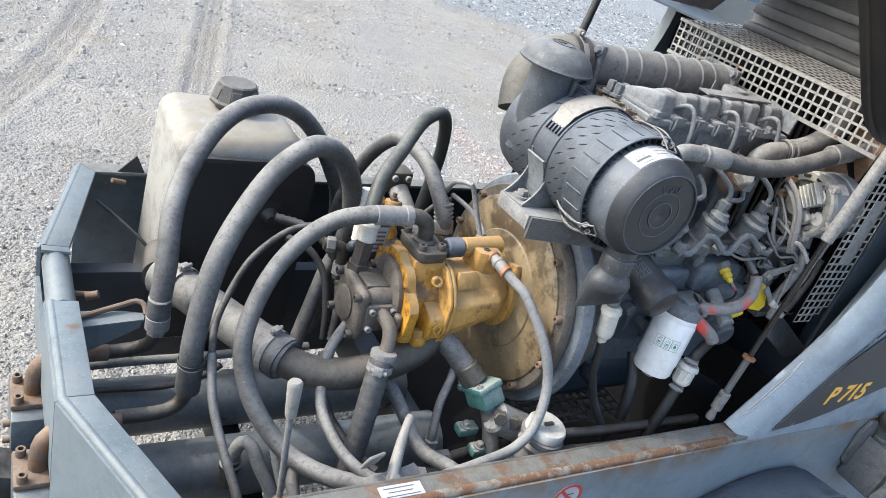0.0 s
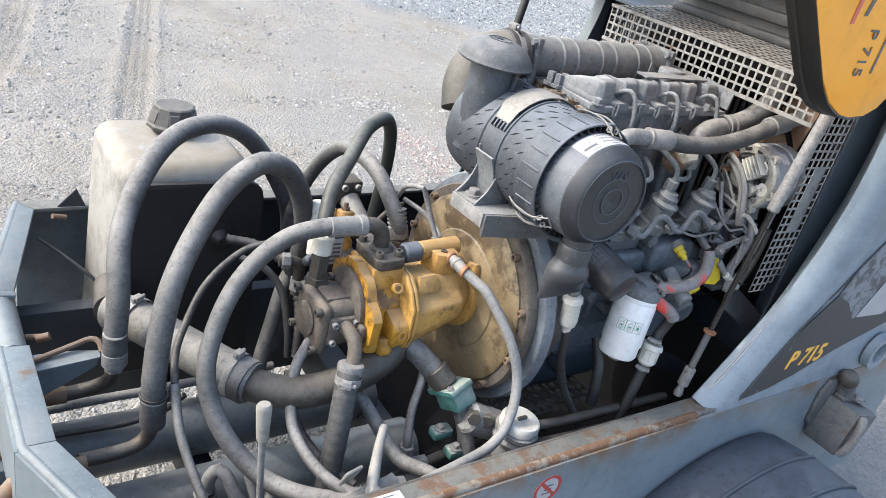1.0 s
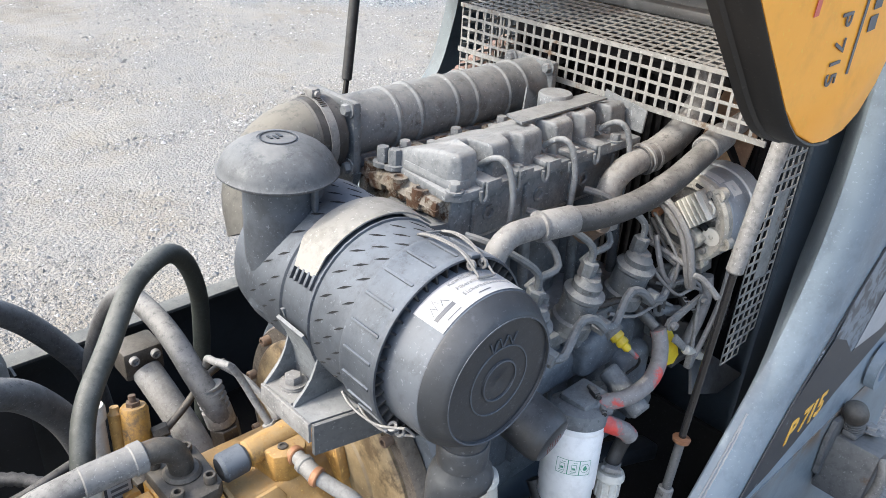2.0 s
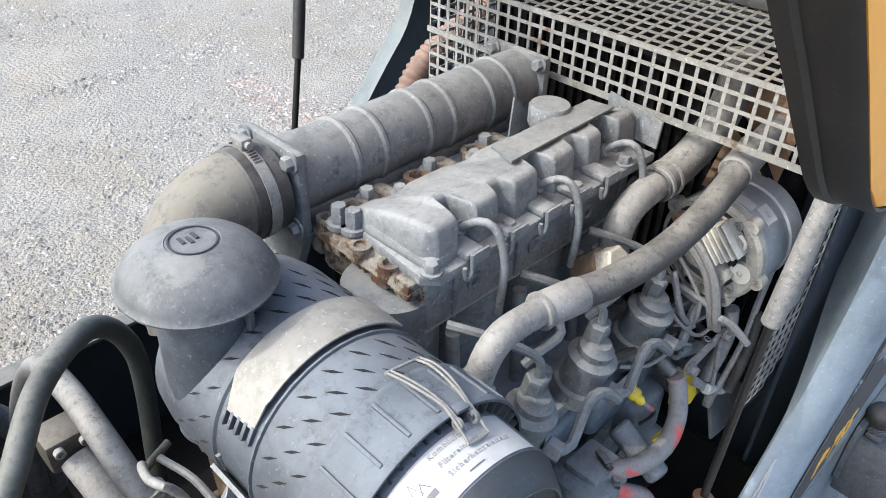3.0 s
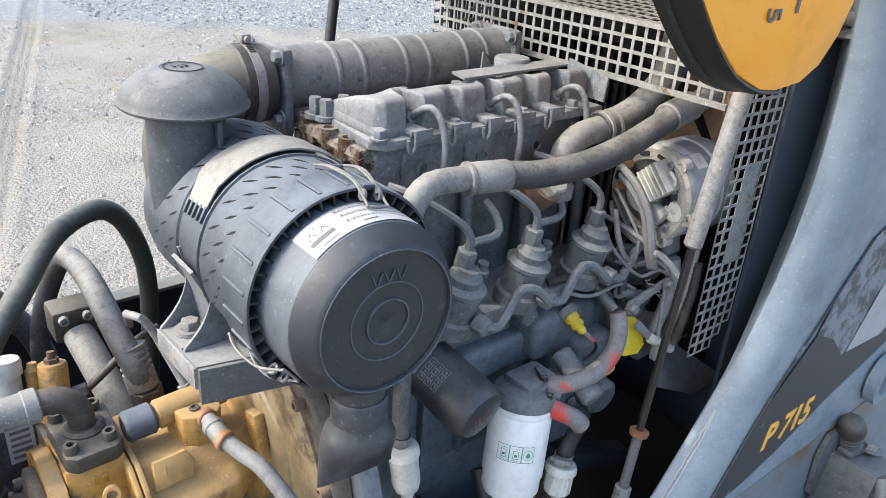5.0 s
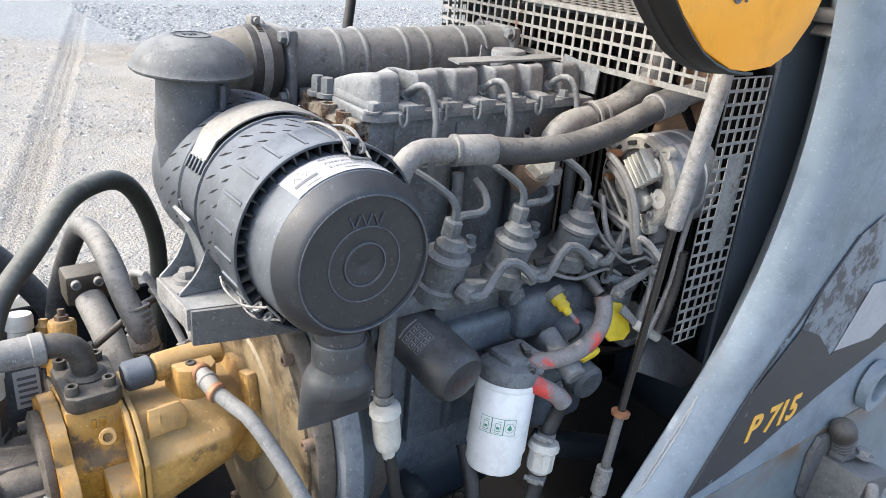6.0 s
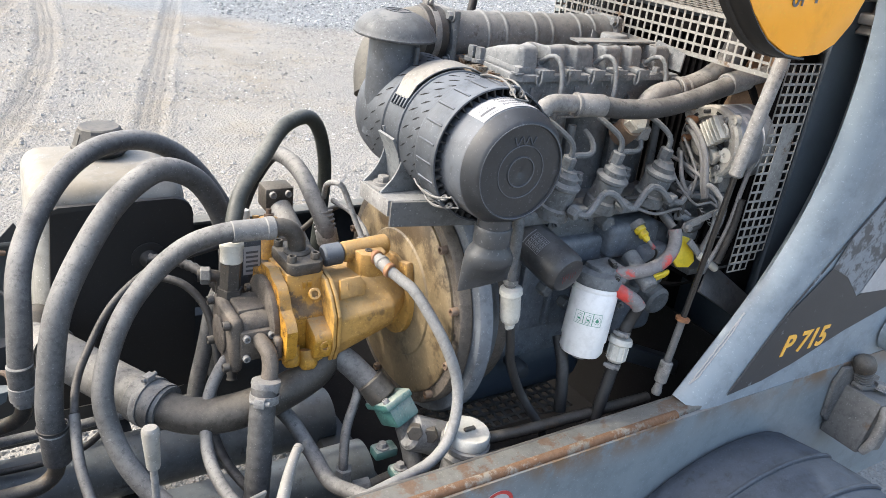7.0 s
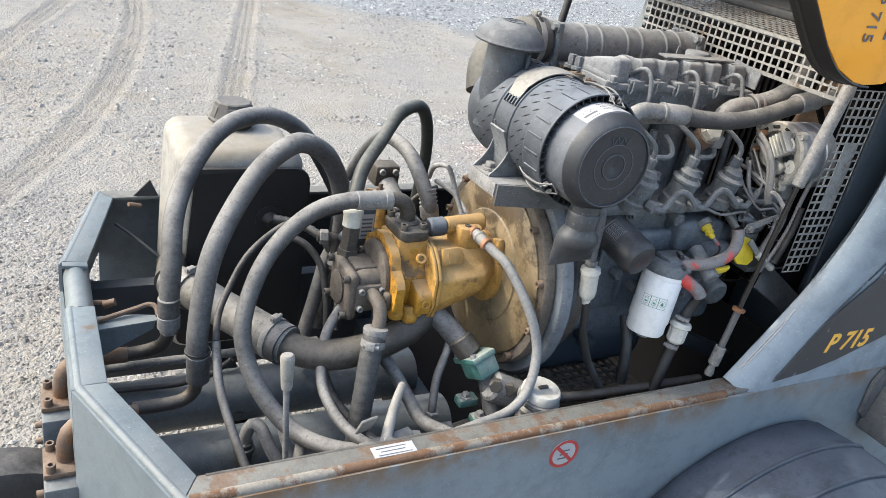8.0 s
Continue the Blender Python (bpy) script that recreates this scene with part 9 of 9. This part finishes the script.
    for pts, r, m in (([(0.497, -0.007, 1.472), (0.486, -0.022, 1.474), (0.484, -0.050, 1.458), (0.484, -0.077, 1.425), (0.486, -0.092, 1.375), (0.495, -0.094, 1.350)], 0.0055, WIRE_GREY),
                      ([(0.497, -0.010, 1.460), (0.490, -0.034, 1.452), (0.490, -0.064, 1.422), (0.490, -0.082, 1.372), (0.500, -0.085, 1.345)], 0.0055, WIRE_GREY),
                      ([(0.502, -0.003, 1.436), (0.486, -0.020, 1.437), (0.485, -0.047, 1.411), (0.485, -0.068, 1.383), (0.485, -0.067, 1.350), (0.49, -0.060, 1.335)], 0.0026, WIRE_GREY),
                      ([(0.502, 0.000, 1.425), (0.489, -0.018, 1.420), (0.488, -0.040, 1.396), (0.490, -0.060, 1.385), (0.49, -0.075, 1.380)], 0.0042, RUBBER_DARK),
                      ([(0.505, 0.004, 1.412), (0.492, -0.012, 1.400), (0.490, -0.040, 1.384), (0.492, -0.062, 1.376)], 0.0042, WIRE_GREY),
                      ([(0.47, 0.0, 1.405), (0.480, -0.036, 1.397), (0.487, -0.074, 1.385), (0.492, -0.090, 1.378)], 0.0040, WIRE_GREY),
                      ([(0.488, -0.092, 1.372), (0.486, -0.104, 1.376), (0.490, -0.118, 1.368), (0.497, -0.135, 1.350)], 0.0050, HOSE_LIGHT)):
        part("wire", sweep(bmesh.new(), pts, r, 8), m, t)
    return t


build_alternator()

# cables near the alternator
for pts, r, m, lab in (
        ([(0.42, -0.02, 1.385), (0.445, -0.035, 1.362), (0.465, -0.045, 1.345), (0.49, -0.05, 1.335), (0.52, -0.055, 1.33)], 0.0095, RUBBER_DARK, "ribbed black cable sleeve beside the alternator"),
        ([(0.485, -0.055, 1.33), (0.475, -0.062, 1.30), (0.487, -0.068, 1.275), (0.515, -0.07, 1.27), (0.535, -0.068, 1.285), (0.53, -0.06, 1.31)], 0.0062, RUBBER_DARK, "looped black cable under the alternator"),
        ([(0.44, -0.03, 1.335), (0.445, -0.04, 1.305), (0.452, -0.055, 1.29), (0.455, -0.07, 1.28)], 0.0085, RUBBER, "short dusty hose into the housing"),
        ([(0.555, -0.085, 1.345), (0.558, -0.09, 1.31), (0.55, -0.09, 1.27), (0.54, -0.085, 1.225)], 0.0095, WIRE_GREY, "grey corrugated conduit below the alternator"),
        ([(0.46, -0.05, 1.35), (0.49, -0.06, 1.34), (0.52, -0.07, 1.345), (0.545, -0.08, 1.33), (0.555, -0.085, 1.30)], 0.003, WIRE_GREY, "thin dusty wire near the alternator"),
        ([(0.38, -0.03, 1.315), (0.42, -0.05, 1.305), (0.47, -0.06, 1.315), (0.50, -0.065, 1.30)], 0.003, WIRE_GREY, "thin grey wire along the injection pumps")):
    hose(pts, r, m, lab, seg=10, group="engine cables", name="engine_cable")

# brackets, plugs and wires between alternator and governor
t = thing("throttle_linkage", (0.50, -0.06, 1.26), "dusty grey throttle linkage with levers, springs and brackets", "linkage")
part("back_plate", slab(bmesh.new(), [(0, 0), (0.13, 0.02), (0.16, -0.03), (0.13, -0.08), (0.02, -0.06)], (0.46, -0.035, 1.36), (1, -0.15, -0.1), (0.1, -0.3, 1), 0.005, 0.0015), ENGINE, t)
part("lever", slab(bmesh.new(), [(0, 0.008), (0.075, 0.005), (0.08, 0.0), (0.075, -0.005), (0, -0.008), (-0.008, 0)], (0.475, -0.078, 1.285), (0.9, -0.1, 0.35), (-0.3, 0.1, 0.9), 0.005, 0.001), STEEL, t)
part("lever", slab(bmesh.new(), [(0, 0.007), (0.06, 0.005), (0.06, -0.005), (0, -0.007)], (0.49, -0.085, 1.255), (0.7, -0.1, -0.65), (0.65, 0.1, 0.7), 0.005, 0.001), STEEL, t)
part("link_rod", rod(bmesh.new(), (0.545, -0.086, 1.305), (0.535, -0.10, 1.205), 0.0035, seg=10), STEEL, t)
part("spring", sweep(bmesh.new(), [(0.505 + 0.004 * k * 0.6 + 0.005 * math.cos(k * 1.6), -0.082 + 0.005 * math.sin(k * 1.6), 1.32 - 0.0022 * k) for k in range(34)], 0.0011, 5, False), STEEL, t)
part("stop_screw", bolt(bmesh.new(), (0.475, -0.084, 1.286), (-0.1, -1, 0), 0.007, 0.008), STEEL, t)
part("stop_screw", bolt(bmesh.new(), (0.54, -0.092, 1.31), (-0.1, -1, 0), 0.006, 0.007), STEEL, t)
part("cable_clevis", box(bmesh.new(), (0.535, -0.10, 1.20), (0.014, 0.012, 0.03), 0.003), STEEL, t)
part("cable_end", rod(bmesh.new(), (0.52, -0.095, 1.225), (0.575, -0.10, 1.19), 0.008, seg=14, bevel=0.002), OFF_WHITE, t)
for pts, r, m, lab in (
        ([(0.46, -0.02, 1.40), (0.45, -0.05, 1.375), (0.47, -0.07, 1.345), (0.50, -0.075, 1.325), (0.53, -0.08, 1.33), (0.56, -0.085, 1.31)], 0.0026, WIRE_GREY, "thin grey wire looping under the alternator"),
        ([(0.47, -0.03, 1.42), (0.462, -0.05, 1.385), (0.468, -0.06, 1.36), (0.49, -0.065, 1.34)], 0.0045, WIRE_GREY, "grey wire dropping from the alternator"),
        ([(0.36, -0.02, 1.33), (0.40, -0.035, 1.335), (0.44, -0.04, 1.32), (0.462, -0.055, 1.29), (0.455, -0.07, 1.262)], 0.0055, RUBBER_DARK, "black wiring sleeve along the governor"),
        ([(0.58, -0.11, 1.42), (0.57, -0.11, 1.36), (0.565, -0.11, 1.30), (0.555, -0.105, 1.24), (0.54, -0.10, 1.19)], 0.0045, WIRE_GREY, "grey wire running down beside the grille")):
    hose(pts, r, m, lab, seg=8, group="engine cables", name="engine_cable")
# ribbed sleeve of the cable beside the grille
q = curve_points([(0.572, -0.115, 1.345), (0.568, -0.118, 1.30), (0.56, -0.118, 1.255), (0.553, -0.115, 1.215)], 0.004)
steps = [0.0062 if k % 2 else 0.0076 for k in range(len(q))]
bm = sweep(bmesh.new(), q, lambda u: steps[int(round(u * (len(q) - 1)))], 12, False)
single("cable_conduit", bm, RUBBER_DARK, "dark corrugated cable sleeve beside the grille", "conduit")

# pipes along the floor under the engine
for y, z, r in ((-0.11, 0.925, 0.011), (-0.135, 0.905, 0.010), (-0.155, 0.88, 0.009)):
    hose([(0.03, y, z + 0.01), (0.15, y, z), (0.30, y, z - 0.005), (0.46, y, z - 0.01)], r, STEEL_DARK, "dark steel pipe running along the engine foot", seg=10, group="floor pipes", name="floor_pipe")
hose([(0.255, -0.03, 1.06), (0.25, -0.06, 1.02), (0.248, -0.075, 0.97), (0.25, -0.08, 0.92)], 0.012, RUBBER_DARK, "corrugated black drain hose", seg=12, group="engine cables", name="engine_cable")
bm = perforated((0.03, -0.03, 0.872), (1, 0, 0), (0, 1, 0), 14, 5, 0.022, 0.014, 0.002)
single("floor_grating", bm, STEEL_DARK, "oily perforated steel floor strip under the engine", "grating", smooth=0)
bm = lathe(bmesh.new(), (0.19, 0.03, 0.985), (0, -1, 0), [(0.012, 0), (0.012, 0.02), (0.018, 0.021), (0.018, 0.045), (0.012, 0.055), (0, 0.056)], 16)
single("drain_plug", bm, INNER_DARK, "black drain plug on the oil pan", "plug")


# ---- bracket outside the shroud ----
def build_outer_bracket():
    t = thing("lug_bracket", (0.98, -0.28, 0.80), "grey cast steel lug bracket with a domed bolt outside the shroud", "bracket")
    tilt = Matrix.Rotation(radians(14), 3, "Y")
    part("channel_box", box(bmesh.new(), (0.985, -0.292, 0.842), (0.115, 0.092, 0.125), 0.005, tilt), GREY_STAY, t)
    part("top_strip", box(bmesh.new(), (0.990, -0.270, 0.912), (0.07, 0.030, 0.014), 0.005, tilt), GREY_STAY, t)
    part("side_plate", slab(bmesh.new(), [(0.895, 0.93), (0.915, 0.965), (0.985, 0.955), (1.09, 0.90), (1.08, 0.76), (0.98, 0.76), (0.90, 0.84)], (0, -0.244, 0), (1, 0, 0), (0, 0, 1), 0.010, 0.003), GREY_STAY, t)
    ring = [(0.018, 0)]
    for k in range(5):
        ring += [(0.021, 0.004 + 0.008 * k), (0.021, 0.008 + 0.008 * k), (0.016, 0.010 + 0.008 * k)]
    part("coil_spring", lathe(bmesh.new(), (0.985, -0.268, 0.922), (-0.45, 0.05, 1), ring, 24), GREY_STAY, t)
    part("domed_bolt", lathe(bmesh.new(), (0.966, -0.266, 0.964), (-0.45, 0.05, 1), [(0.025, 0), (0.025, 0.010), (0.022, 0.022), (0.012, 0.030), (0, 0.032)], 24), STEEL_DARK, t, "rust-speckled domed bolt head")
    part("hook_strap", sweep(bmesh.new(), [(0.955, -0.342, 0.905), (0.943, -0.352, 0.895), (0.938, -0.354, 0.86), (0.934, -0.350, 0.82), (0.930, -0.340, 0.80)], 0.011, 10), STEEL, t, "bent steel hook strap")
    part("side_bolt", bolt(bmesh.new(), (1.03, -0.286, 0.905), (0.2, 0, 1), 0.016, 0.010), STEEL, t)
    part("pivot_ring", lathe(bmesh.new(), (1.07, -0.245, 1.03), (0, -1, 0), [(0.05, 0), (0.05, 0.02), (0.03, 0.02), (0.03, 0)], 28, ring=True), SHELL_BLUE, t)
    return t


build_outer_bracket()


# ---- jockey wheel outside the end wall ----
def build_wheel():
    t = thing("support_wheel", (-0.98, 0.18, GZ), "black rubber tyre on a support wheel beside the frame end", "wheel")
    c = V(-0.995, 0.21, GZ + 0.245)
    part("tyre", lathe(bmesh.new(), c, (0.15, -1, 0), [(0.14, -0.05), (0.205, -0.055), (0.238, -0.04), (0.246, 0.0), (0.238, 0.04), (0.205, 0.055), (0.14, 0.05)], 48, ring=True), RUBBER_DARK, t)
    part("rim", lathe(bmesh.new(), c, (0.15, -1, 0), [(0.145, -0.04), (0.13, -0.01), (0.03, 0.0), (0.03, 0.02), (0.13, 0.015), (0.145, 0.04)], 36, ring=True), STEEL, t)
    return t


build_wheel()
